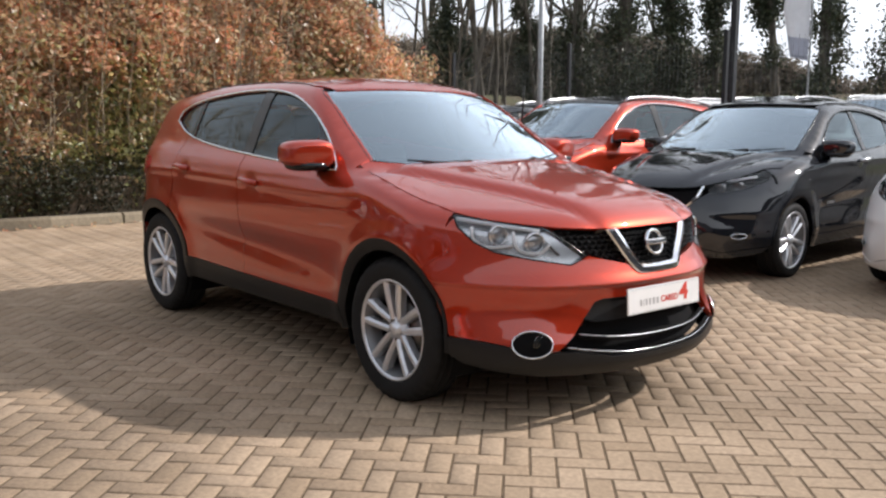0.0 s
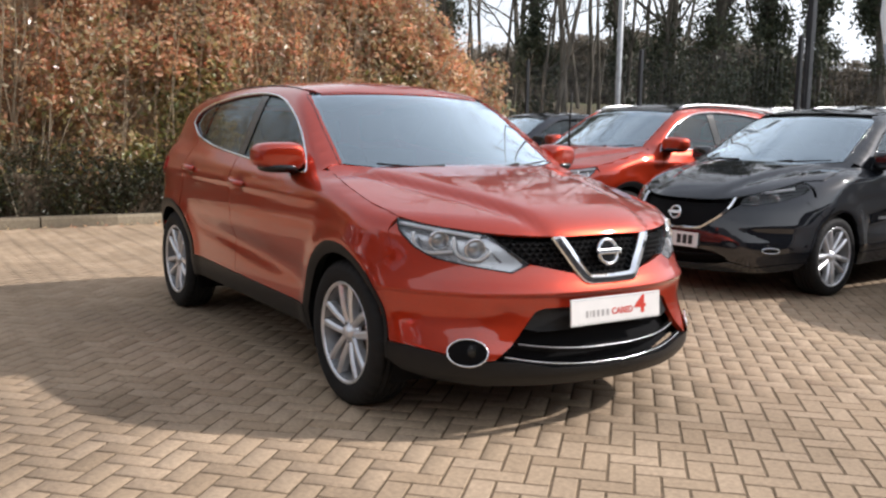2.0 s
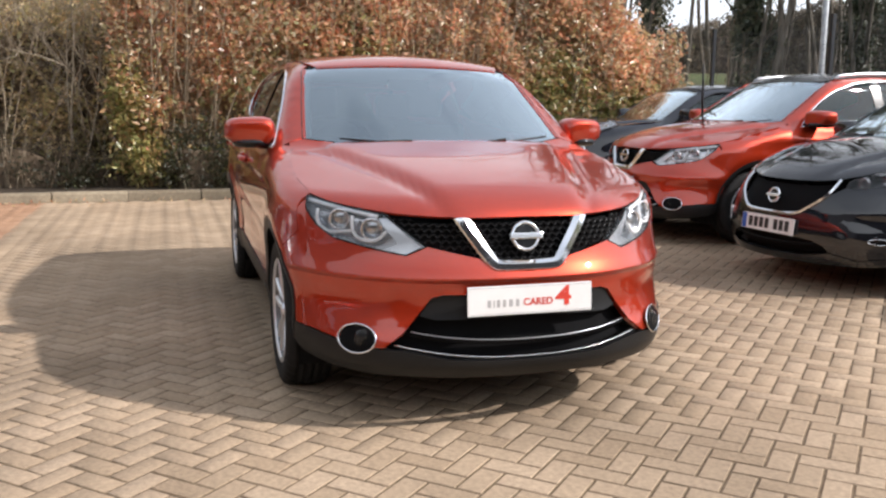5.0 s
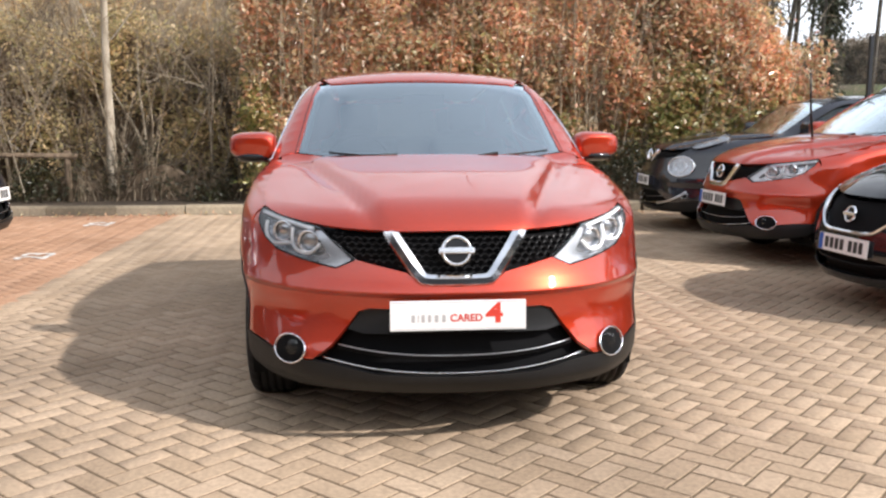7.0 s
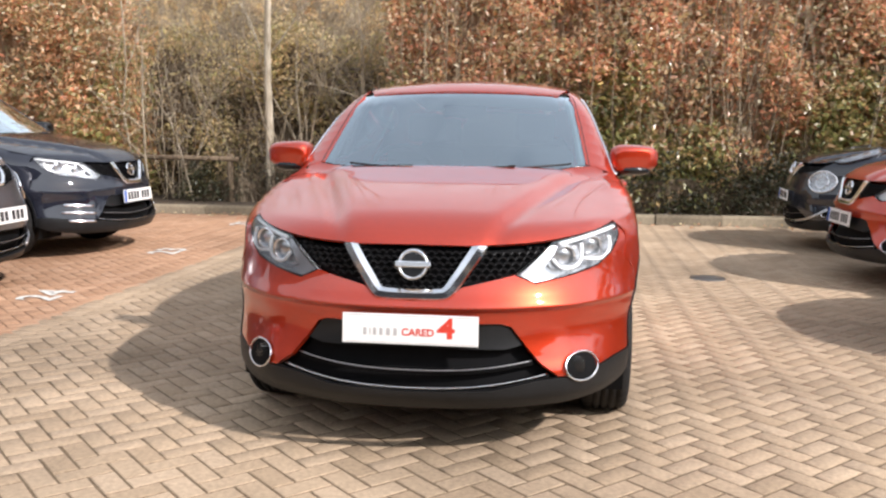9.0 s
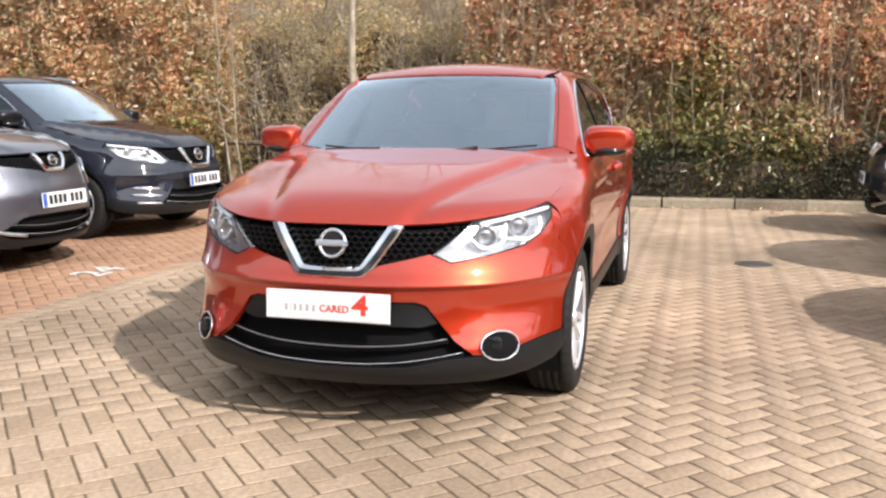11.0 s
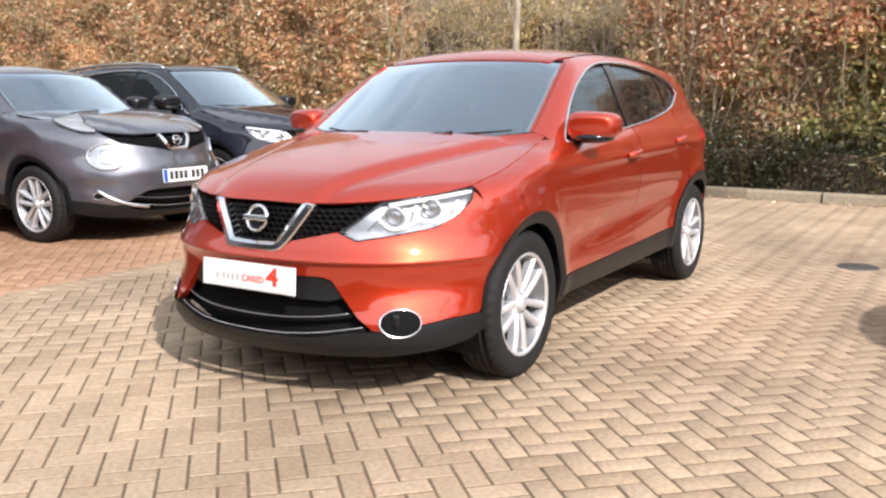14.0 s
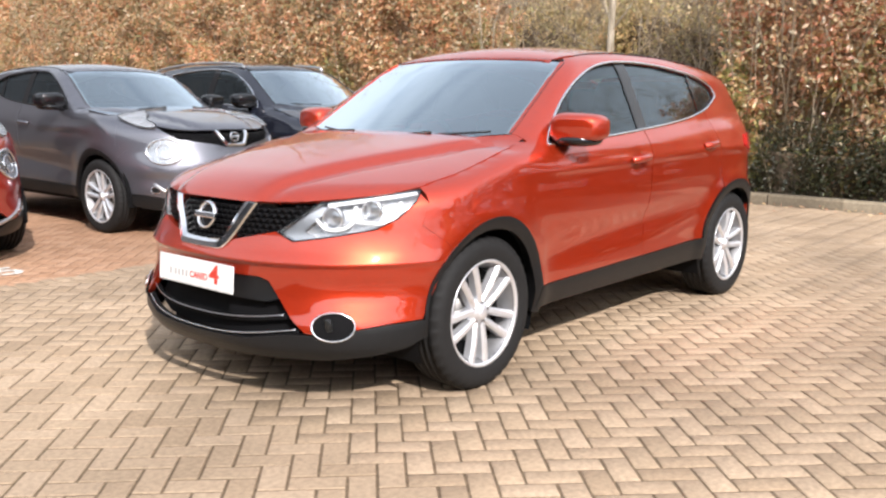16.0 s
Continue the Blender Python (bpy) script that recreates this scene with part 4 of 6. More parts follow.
    bumper = panel("front_bumper", both(half), nose, s.all, paint, car, step=step * (0.62 if fine else 1.0), rim=0.025, out=-0.001)
    lowc = [(0, p["intake"][-1][1] - 0.006)] + [(a, z - 0.006) for a, z in reversed(p["intake"][4:-1])] + [(40, zz - 0.049), (50, zz - 0.024), (56, zz - 0.012), (65, zz - 0.004), (66.5, zz - 0.006), (66.0, 0.31), (61, p["lip"] + 0.050), (52, p["lip"] + 0.025), (40, p["lip"] + 0.008), (0, p["lip"])]
    panel("bumper_skirt", both(nz(lowc)), nose, s.all, clad_mat, car, "black plastic bumper skirt" if clad else "", step=step, rim=0.03, out=0.004)
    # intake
    # a near-black sheet stands in for the shade inside the opening
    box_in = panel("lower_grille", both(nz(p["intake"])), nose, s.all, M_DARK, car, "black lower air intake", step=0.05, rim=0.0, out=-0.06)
    ia = p["intake"]
    holder = [(0, ia[0][1] - 0.003), (ia[1][0], ia[1][1] - 0.003), (ia[2][0] - 0.3, ia[2][1] - 0.003), (28.2, 0.47), (24, 0.455), (0, 0.462)]
    if clad:
        panel("plate_panel", both(nz(holder)), nose, s.all, M_CLAD, box_in, "black plate carrier", step=0.04, rim=0.03, out=-0.012)
    for zz0, zz1, spread, mt in ((0.378, 0.410, 30.0, M_SATIN), (0.309, 0.358, 33.5, M_CHROME)) if clad else ((0.33, 0.36, 26, M_GLOSSBLACK),):
        pts = [(a, zz0 + (zz1 - zz0) * abs(a / spread) ** 2.2) for a in np.linspace(-spread, spread, 37)]
        line = on_skin(s.all, nose, nz(pts), -0.006)
        tube("chrome_strip" if clad else "grille_bar", line, 0.0026 if mt is M_CHROME else 0.0018, mt, box_in, "thin chrome strip" if clad else "", 6)
        bar = [(x - 0.02, y, z - 0.012) for x, y, z in line]
        tube("intake_bar", bar, 0.011, M_DARK, box_in, "", 8)
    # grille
    # the backing sheet paints in the shade behind the mesh
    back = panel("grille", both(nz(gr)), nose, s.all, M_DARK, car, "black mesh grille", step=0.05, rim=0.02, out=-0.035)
    if grille_style == "mesh":
        build_mesh_grille(back, s, nose, gr)
    vpts = smooth_line(p["vee"], 5)
    vpts = [(a, z) for a, z in vpts] + [(-a, z) for a, z in reversed(vpts[:-1])]
    build_vee(car, s, nose, vpts, p.get("vee_w", 1.0))
    bz = p.get("badge", (0.772, 0.062))
    q = on_skin(s.all, nose, [(0.0, bz[0])], 0.004)[0]
    round_badge(car, (q[0] - 0.004, 0.0, q[2]), bz[1], -14)
    number_plate(car, plate_at, dealer)

    # wheels
    for wx in (fx, rx):
        for sg in (1, -1):
            make_wheel("wheel", p["tyre"], 0.215, p.get("rim", 0.234), wheel_kind, M_ALLOY, car, (wx, sg * p["track"], p["tyre"] - 0.006), sg, fine, {(fx, 1): -29, (fx, -1): 3, (rx, 1): 12}.get((wx, sg), 40))
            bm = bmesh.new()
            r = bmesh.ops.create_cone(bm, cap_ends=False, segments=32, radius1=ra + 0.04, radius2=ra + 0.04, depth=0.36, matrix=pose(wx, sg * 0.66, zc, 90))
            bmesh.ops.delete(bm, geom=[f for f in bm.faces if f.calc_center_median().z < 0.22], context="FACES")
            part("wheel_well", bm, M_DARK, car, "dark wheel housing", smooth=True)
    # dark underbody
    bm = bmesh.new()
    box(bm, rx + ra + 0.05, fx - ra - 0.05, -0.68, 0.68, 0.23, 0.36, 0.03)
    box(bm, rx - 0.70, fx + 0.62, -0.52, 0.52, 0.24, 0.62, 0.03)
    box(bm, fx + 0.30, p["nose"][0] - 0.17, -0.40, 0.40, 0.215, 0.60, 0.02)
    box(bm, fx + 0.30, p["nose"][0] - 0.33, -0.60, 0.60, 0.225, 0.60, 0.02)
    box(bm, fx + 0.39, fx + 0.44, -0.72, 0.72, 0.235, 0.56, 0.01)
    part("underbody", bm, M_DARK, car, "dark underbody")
    build_cabin(car, p, s, fine)
    # wipers
    for y0_, y1_, xx in ((-0.52, 0.16, 0.0), (0.05, 0.60, 0.01)):
        yy = np.linspace(y0_, y1_, 9)
        zz_ = 1.082 + p.get("screen_dz", 0.0) + 0.030 * (np.abs(yy) / 0.6) ** 2
        line = on_skin(s.cab, from_front, [(a, b) for a, b in zip(yy, zz_)], 0.010)
        tube("wiper", line, 0.0055, M_CLAD, car, "black wiper blade", 6, False, 0.6)
        tube("wiper_arm", [tuple(line[4] + np.array([0.01, 0, 0.012])), tuple(line[1] + np.array([0.05, -0.05, -0.012]))], 0.008, M_CLAD, car, "", 6)
    return car


def build_vee(car, s, nose, pts, wide=1.0):
    """The chrome V: a broad folded band along a line on the nose."""
    mid = on_skin(s.all, nose, nz(pts), 0.0)
    nrm = grad(s.all, mid)
    tan = np.gradient(mid, axis=0)
    tan /= np.linalg.norm(tan, axis=1)[:, None]
    across = np.cross(tan, nrm)
    verts, faces = [], []
    n = len(mid)
    for i in range(n):
        w = wide * (0.020 + 0.007 * abs(2 * i / (n - 1) - 1) ** 0.6)
        for a, o in ((-1.0, -0.03), (-1.0, 0.003), (-0.80, 0.010), (0.15, 0.017), (1.0, 0.006), (1.0, -0.03)):
            off = across[i] * a * w
            if i in (0, n - 1):        # the ends are cut level, along the edge of the hood
                off = off - tan[i] * off[2] / tan[i][2]
            verts.append(mid[i] + off + nrm[i] * o)
    for i in range(n - 1):
        for k in range(5):
            faces.append((i * 6 + k, i * 6 + k + 1, i * 6 + 7 + k, i * 6 + 6 + k))
    faces += [tuple(range(6)), tuple(range((n - 1) * 6, n * 6))[::-1]]
    ob = link_mesh("grille_vee", verts, faces, M_CHROME, car, "polished chrome V-shaped grille bar")
    ob.data.set_sharp_from_angle(angle=radians(35))


def build_mesh_grille(back, s, nose, gr):
    """Honeycomb bars inside the grille's outline."""
    poly = np.array(both(nz(gr)))
    bars = []
    dx, dz = 0.034, 0.022
    for r in range(14):
        z = 0.64 + r * dz
        for c in range(-20, 21):
            u = (c + 0.5 * (r % 2)) * dx
            hexa = [(u - dx * 0.5, z), (u - dx * 0.22, z + dz * 0.5), (u + dx * 0.22, z + dz * 0.5), (u + dx * 0.5, z)]
            bars += [(hexa[i], hexa[i + 1]) for i in range(3)]
    mids = np.array([((a[0] + b[0]) / 2, (a[1] + b[1]) / 2) for a, b in bars])
    ok = inside(poly, mids) & (near_edge(poly, mids) > 0.008)
    bars = [b for b, k in zip(bars, ok) if k]
    a3 = on_skin(s.all, nose, [a for a, b in bars], -0.018)
    b3 = on_skin(s.all, nose, [b for a, b in bars], -0.018)
    verts, faces = [], []
    for a, b in zip(a3, b3):
        d = (b - a) / max(1e-9, np.linalg.norm(b - a))
        up = np.cross(d, (1.0, 0, 0))
        n = len(verts)
        for q in (a, b):
            verts += [q + up * 0.0024, q - up * 0.0024, q - up * 0.0024 - np.array([0.014, 0, 0]), q + up * 0.0024 - np.array([0.014, 0, 0])]
        faces += [(n, n + 1, n + 5, n + 4), (n + 1, n + 2, n + 6, n + 5), (n + 3, n, n + 4, n + 7)]
    link_mesh("grille_mesh", verts, faces, M_MESH, back, "black honeycomb mesh", smooth=False)


def build_lamp(car, s, nose, outline, sg, style, fine):
    out = [(sg * u, v) for u, v in nz(outline)]
    lamp = panel("headlamp", out, nose, s.all, M_LENS, car, "clear-lensed headlamp with chrome reflectors", step=0.035, rim=0.0, out=0.024 if style == "round" else 0.001)
    panel("lamp_housing", out, nose, s.all, {"slim": M_GLOSSBLACK, "round": M_REFLECT}.get(style, M_REFLECT), lamp, "silver lamp housing", step=0.035, rim=0.012 if style == "round" else -0.042, out=0.016 if style == "round" else -0.045)
    rimp = on_skin(s.all, nose, dense(out, 0.025), 0.020 if style == "round" else -0.003)
    tube("lamp_rim", rimp, 0.0035, M_GLOSSBLACK, lamp, "", 6, True)
    if style == "double":
        elems = ((53.2, 0.834, 0.038), (42.6, 0.802, 0.040))
    elif style == "round":
        elems = ()
    else:
        elems = ((50.0, 0.80, 0.030), (40.0, 0.785, 0.030))
    for a, z, r in elems:
        c = on_skin(s.all, nose, [(sg * radians(a) * NOSE_R, z)], -0.030)[0]
        face = pose(*c, 0, 0, sg * 22)
        v, f = revolve([(r * 1.12, 0.0), (r * 1.14, 0.018), (r * 1.05, 0.026), (r * 0.92, 0.020), (r * 0.90, -0.01)], 32)
        ring = link_mesh("projector_ring", v, f, M_CHROME, lamp, "chrome ring")
        ring.matrix_basis = face @ pose(0, 0, 0, 0, 0, -90)
        bm = bmesh.new()
        bmesh.ops.create_uvsphere(bm, u_segments=20, v_segments=12, radius=r * 0.90)
        for vv in bm.verts:
            vv.co.x *= 0.45
        bulb = part("projector_lens", bm, M_GLOSSBLACK if style != "double" else M_BOWL, lamp, "projector lens", smooth=True)
        bulb.matrix_basis = face
    if style == "double":
        for pts, r in (([(65.5, 0.896), (52, 0.871), (41.0, 0.849)], 0.0085), ([(60.5, 0.862), (59.3, 0.805), (55.5, 0.775), (48.5, 0.784)], 0.0078),
                       ([(48.6, 0.845), (47.6, 0.783), (45.0, 0.755), (40.8, 0.753), (38.0, 0.790)], 0.0078)):
            line = on_skin(s.all, nose, nz(smooth_line(pts, 5), sg), -0.010)
            tube("light_guide", line, r, M_LAMPWHITE, lamp, "white light guide", 6)
        band = [(38.6, 0.849), (28.6, 0.737), (32.4, 0.709), (38.5, 0.720), (34.6, 0.745), (42.0, 0.846)]
        panel("inner_band", [(sg * u, v) for u, v in nz(band)], nose, s.all, M_SATIN, lamp, "pale silver band along the inner edge", step=0.03, rim=0.01, out=-0.020)
    elif style != "round":
        pts = [(62, 0.865), (50, 0.842), (38, 0.815)]
        line = on_skin(s.all, nose, nz(smooth_line(pts, 5), sg), -0.010)
        tube("light_guide", line, 0.0085, M_LAMPWHITE, lamp, "white light guide", 6)


def seat(car, x, y, rear=False):
    st = empty("seat", pose(x, y, 0.0))
    st.parent = car
    w = 0.26 if not rear else 0.62
    bm = bmesh.new()
    box(bm, -0.28, 0.25, -w, w, 0.42, 0.60, 0.05)
    part("cushion", bm, M_SEAT, st, smooth=True)
    bm = bmesh.new()
    box(bm, -0.07, 0.07, -w, w, 0.0, 0.62, 0.05, pose(-0.27, 0, 0.55, 0, -16))
    part("backrest", bm, M_SEAT, st, smooth=True)
    for yy in ((0.0,) if not rear else (-0.36, 0.36)):
        bm = bmesh.new()
        box(bm, -0.05, 0.05, yy - 0.13, yy + 0.13, 0.0, 0.19, 0.045, pose(-0.47, 0, 1.20 if not rear else 1.17, 0, -12))
        part("headrest", bm, M_SEAT, st, smooth=True)


def build_cabin(car, p, s, fine):
    x0, z0, sl, cv = p["screen"]
    dz = p.get("screen_dz", 0.0)
    bm = bmesh.new()
    box(bm, x0 - 0.62, x0 - 0.10, -0.70, 0.70, 0.75, 1.05 + dz, 0.05)
    box(bm, x0 - 0.60, x0 - 0.28, -0.62, -0.18, 1.03 + dz, 1.10 + dz, 0.03)
    part("dashboard", bm, M_DASH, car, "dark grey dashboard", smooth=True)
    v, f = revolve([(0.185 + 0.014 * math.cos(t), 0.014 * math.sin(t)) for t in np.linspace(0, 2 * math.pi, 9)], 32)
    wheel = link_mesh("steering_wheel", v, f, M_DASH, car, "dark steering wheel on the right-hand side")
    wheel.matrix_basis = pose(x0 - 0.80, -0.37, 1.02 + dz, 0, 0, 90) @ pose(0, 0, 0, 25)
    bm = bmesh.new()
    box(bm, -0.18, 0.18, -0.02, 0.02, -0.025, 0.025, 0.008)
    box(bm, -0.06, 0.06, -0.03, 0.03, -0.08, 0.06, 0.02)
    part("wheel_hub", bm, M_DASH, wheel)
    for y in (-0.37, 0.37):
        seat(car, x0 - 1.20, y)
    seat(car, x0 - 2.05, 0.0, True)
    # head lining and floor
    xs = [x for x in np.linspace(x0 - 0.80, p["hatch"][0] + 0.30, 10)]
    verts, faces = [], []
    for x in xs:
        for y in np.linspace(-0.52, 0.52, 5):
            verts.append((x, y, float(s.c["roof"](x)) - 0.05 * (y / 0.6) ** 2 - 0.045))
    for i in range(len(xs) - 1):
        for k in range(4):
            faces.append((i * 5 + k, i * 5 + k + 1, i * 5 + 6 + k, i * 5 + 5 + k))
    link_mesh("head_lining", verts, faces, M_LINER, car, "pale grey head lining")
    bm = bmesh.new()
    box(bm, x0 - 0.72, x0 - 0.70, -0.12, 0.12, 1.36 + dz, 1.42 + dz, 0.008)
    part("rear_view_mirror", bm, M_GLOSSBLACK, car, "black rear-view mirror")
    bm = bmesh.new()
    box(bm, p["hatch"][0] + 0.2, x0 - 0.3, -0.70, 0.70, 0.36, 0.42)
    box(bm, p["hatch"][0] + 0.05, p["hatch"][0] + 0.75, -0.60, 0.60, 0.42, 0.98)
    part("cabin_floor", bm, M_DASH, car, "dark cabin floor")
    for sg in (1, -1):
        bm = bmesh.new()
        box(bm, p["hatch"][0] + 0.3, x0 - 0.3, sg * 0.74 - 0.02, sg * 0.74 + 0.02, 0.40, 1.02, 0.01)
        part("door_lining", bm, M_DASH, car, "dark door lining")

# ---------------------------------------------------------------- plants
def leaf_material(name, colours, rough=0.42, through=0.25):
    """Leaves: a colour for each leaf, mottled, partly lit through."""
    m, nt, b = shader(name)
    g = nt.nodes.new("ShaderNodeNewGeometry")
    n = len(colours)
    col = ramp_of(nt, g.outputs["Random Per Island"], [((i + 0.5) / n, c) for i, c in enumerate(colours)])
    pos = nt.nodes.new("ShaderNodeTexNoise")
    pos.inputs["Scale"].default_value, pos.inputs["Detail"].default_value = 1.1, 3.0
    nt.links.new(g.outputs["Position"], pos.inputs["Vector"])
    tone = ramp_of(nt, pos.outputs[0], [(0.3, (0.74, 0.77, 0.72)), (0.7, (1.30, 1.24, 1.17))])
    col = mixed(nt, col, tone, 1.0, "MULTIPLY")
    nt.links.new(col, b.inputs["Base Color"])
    b.inputs["Roughness"].default_value = rough
    b.inputs["Specular IOR Level"].default_value = 0.9 if rough < 0.4 else 0.5
    tr = nt.nodes.new("ShaderNodeBsdfTranslucent")
    nt.links.new(col, tr.inputs["Color"])
    mx = nt.nodes.new("ShaderNodeMixShader")
    mx.inputs[0].default_value = through
    out = nt.nodes["Material Output"]
    nt.links.new(b.outputs[0], mx.inputs[1])
    nt.links.new(tr.outputs[0], mx.inputs[2])
    nt.links.new(mx.outputs[0], out.inputs[0])
    return m


def bark_material(name, lo, hi, scale=6.0):
    m, nt, b = shader(name)
    co = nt.nodes.new("ShaderNodeTexCoord")
    mp = nt.nodes.new("ShaderNodeMapping")
    mp.inputs["Scale"].default_value = (1, 1, 0.25)
    n = nt.nodes.new("ShaderNodeTexNoise")
    n.inputs["Scale"].default_value, n.inputs["Detail"].default_value = scale * 4, 6.0
    nt.links.new(co.outputs["Object"], mp.inputs["Vector"])
    nt.links.new(mp.outputs[0], n.inputs["Vector"])
    nt.links.new(ramp_of(nt, n.outputs[0], [(0.35, lo), (0.65, hi)]), b.inputs["Base Color"])
    b.inputs["Roughness"].default_value = 0.9
    bump_to(nt, b, n.outputs[0], 0.6, 0.02)
    return m


M_LEAF_RED = leaf_material("photinia_leaves", [(0.368, 0.17, 0.11), (0.718, 0.377, 0.244), (0.828, 0.497, 0.34), (0.607, 0.451, 0.258), (0.846, 0.736, 0.57), (0.331, 0.331, 0.166), (0.773, 0.304, 0.193), (0.84, 0.7, 0.5), (0.497, 0.423, 0.202), (0.662, 0.432, 0.258)], 0.25, 0.54)
M_LEAF_OLIVE = leaf_material("autumn_leaves", [(0.478, 0.331, 0.194), (0.809, 0.515, 0.314), (0.845, 0.552, 0.37), (0.68, 0.487, 0.275), (0.845, 0.735, 0.569), (0.34, 0.331, 0.175), (0.827, 0.368, 0.246), (0.569, 0.442, 0.237), (0.386, 0.386, 0.199)], 0.30, 0.54)
M_LEAF_BROWN = leaf_material("dull_brown_buds", [(0.722, 0.51, 0.288), (0.92, 0.724, 0.408), (0.601, 0.485, 0.242), (0.844, 0.59, 0.337), (0.92, 0.833, 0.506)], 0.7, 0.4)
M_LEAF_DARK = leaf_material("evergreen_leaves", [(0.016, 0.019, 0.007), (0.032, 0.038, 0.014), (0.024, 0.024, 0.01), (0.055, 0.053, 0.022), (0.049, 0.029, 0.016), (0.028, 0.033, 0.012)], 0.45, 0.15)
M_LEAF_GREEN = leaf_material("green_leaves", [(0.20, 0.225, 0.080), (0.32, 0.32, 0.115), (0.44, 0.39, 0.155), (0.235, 0.25, 0.085), (0.60, 0.48, 0.21), (0.52, 0.32, 0.165)], 0.34, 0.42)
M_IVY = leaf_material("ivy_leaves", [(0.034, 0.046, 0.030), (0.060, 0.074, 0.045), (0.090, 0.104, 0.060), (0.046, 0.058, 0.036), (0.13, 0.13, 0.085)], 0.5, 0.12)
M_MOSS = leaf_material("olive_brush_leaves", [(0.367, 0.315, 0.166), (0.613, 0.495, 0.258), (0.49, 0.473, 0.221), (0.759, 0.562, 0.319), (0.27, 0.225, 0.135), (0.902, 0.708, 0.454)], 0.5, 0.45)
M_HAZE = leaf_material("far_brown_twigs", [(0.16, 0.136, 0.12), (0.256, 0.216, 0.184), (0.352, 0.296, 0.24), (0.12, 0.112, 0.088)], 0.8, 0.2)
M_TWIG = bark_material("grey_brown_twigs", (0.20, 0.155, 0.105), (0.45, 0.365, 0.255))
M_TWIG_DARK = bark_material("dark_twigs", (0.075, 0.052, 0.032), (0.18, 0.13, 0.085))
M_INSIDE = bark_material("leafy_hedge_inside", (0.22, 0.14, 0.085), (0.46, 0.31, 0.19))
M_TWIG_PALE = bark_material("pale_twigs", (0.28, 0.23, 0.16), (0.50, 0.43, 0.33))
M_BIRCH = bark_material("pale_bark", (0.30, 0.25, 0.18), (0.54, 0.47, 0.37), 2.5)
M_BARK = bark_material("dark_bark", (0.055, 0.047, 0.038), (0.17, 0.148, 0.12), 2.0)


def quick_mesh(name, verts, tris, mat, parent=None, label="", kind=""):
    verts, tris = np.asarray(verts, np.float32), np.asarray(tris, np.int32)
    me = bpy.data.meshes.new(name)
    me.vertices.add(len(verts))
    me.vertices.foreach_set("co", verts.ravel())
    me.loops.add(tris.size)
    me.loops.foreach_set("vertex_index", tris.ravel())
    k = tris.shape[1]
    me.polygons.add(len(tris))
    me.polygons.foreach_set("loop_start", np.arange(0, tris.size, k, dtype=np.int32))
    me.polygons.foreach_set("loop_total", np.full(len(tris), k, np.int32))
    me.update(calc_edges=True)
    me.validate()
    me.materials.append(mat)
    ob = new(name, me)
    if parent is not None:
        ob.parent = parent
    return tagged(ob, label, "", "", kind)


def leaves(name, pos, size, rng, mat, parent, label="", droop=0.3, slim=0.42, face=None):
    """Many folded leaves, each of two triangles along its rib."""
    n = len(pos)
    a = rng.uniform(0, 2 * np.pi, n)
    el = rng.normal(-droop, 0.55, n)
    d = np.stack([np.cos(a) * np.cos(el), np.sin(a) * np.cos(el), np.sin(el)], 1)
    if face is not None:
        d = d + np.array(face) * 0.5
        d /= np.linalg.norm(d, axis=1)[:, None]
    u = rng.normal(0, 1, (n, 3))
    s = np.cross(d, u)
    s /= np.maximum(1e-6, np.linalg.norm(s, axis=1))[:, None]
    w = np.cross(s, d)
    L = (size * rng.uniform(0.65, 1.35, n))[:, None]
    fold = L * rng.uniform(0.02, 0.16, n)[:, None]
    v = np.stack([pos, pos + d * L * 0.5 + s * L * slim * 0.5 + w * fold, pos + d * L, pos + d * L * 0.5 - s * L * slim * 0.5 + w * fold], 1).reshape(-1, 3)
    b = np.arange(n)[:, None] * 4
    t = np.concatenate([b + [0, 1, 2], b + [0, 2, 3]], 1).reshape(-1, 3)
    return quick_mesh(name, v, t, mat, parent, label, "stuff")


def limb_mesh(name, limbs, mat, parent, label="", sides=5, kind=""):
    """Tapered limbs: each a list of (point, radius)."""
    verts, quads = [], []
    for limb in limbs:
        base = len(verts)
        k = sides if limb[0][1] > 0.02 else 3
        for i, (p, r) in enumerate(limb):
            q = limb[min(i + 1, len(limb) - 1)][0] - limb[max(i - 1, 0)][0]
            q = q / max(1e-9, np.linalg.norm(q))
            s = np.cross(q, (0.31, 0.87, 0.38))
            s /= max(1e-9, np.linalg.norm(s))
            w = np.cross(q, s)
            for j in range(k):
                t = 2 * math.pi * j / k
                verts.append(p + (s * math.cos(t) + w * math.sin(t)) * r)
        for i in range(len(limb) - 1):
            for j in range(k):
                a, b = base + i * k + j, base + i * k + (j + 1) % k
                quads.append((a, b, b + k, a + k))
    return quick_mesh(name, verts, quads, mat, parent, label, kind)


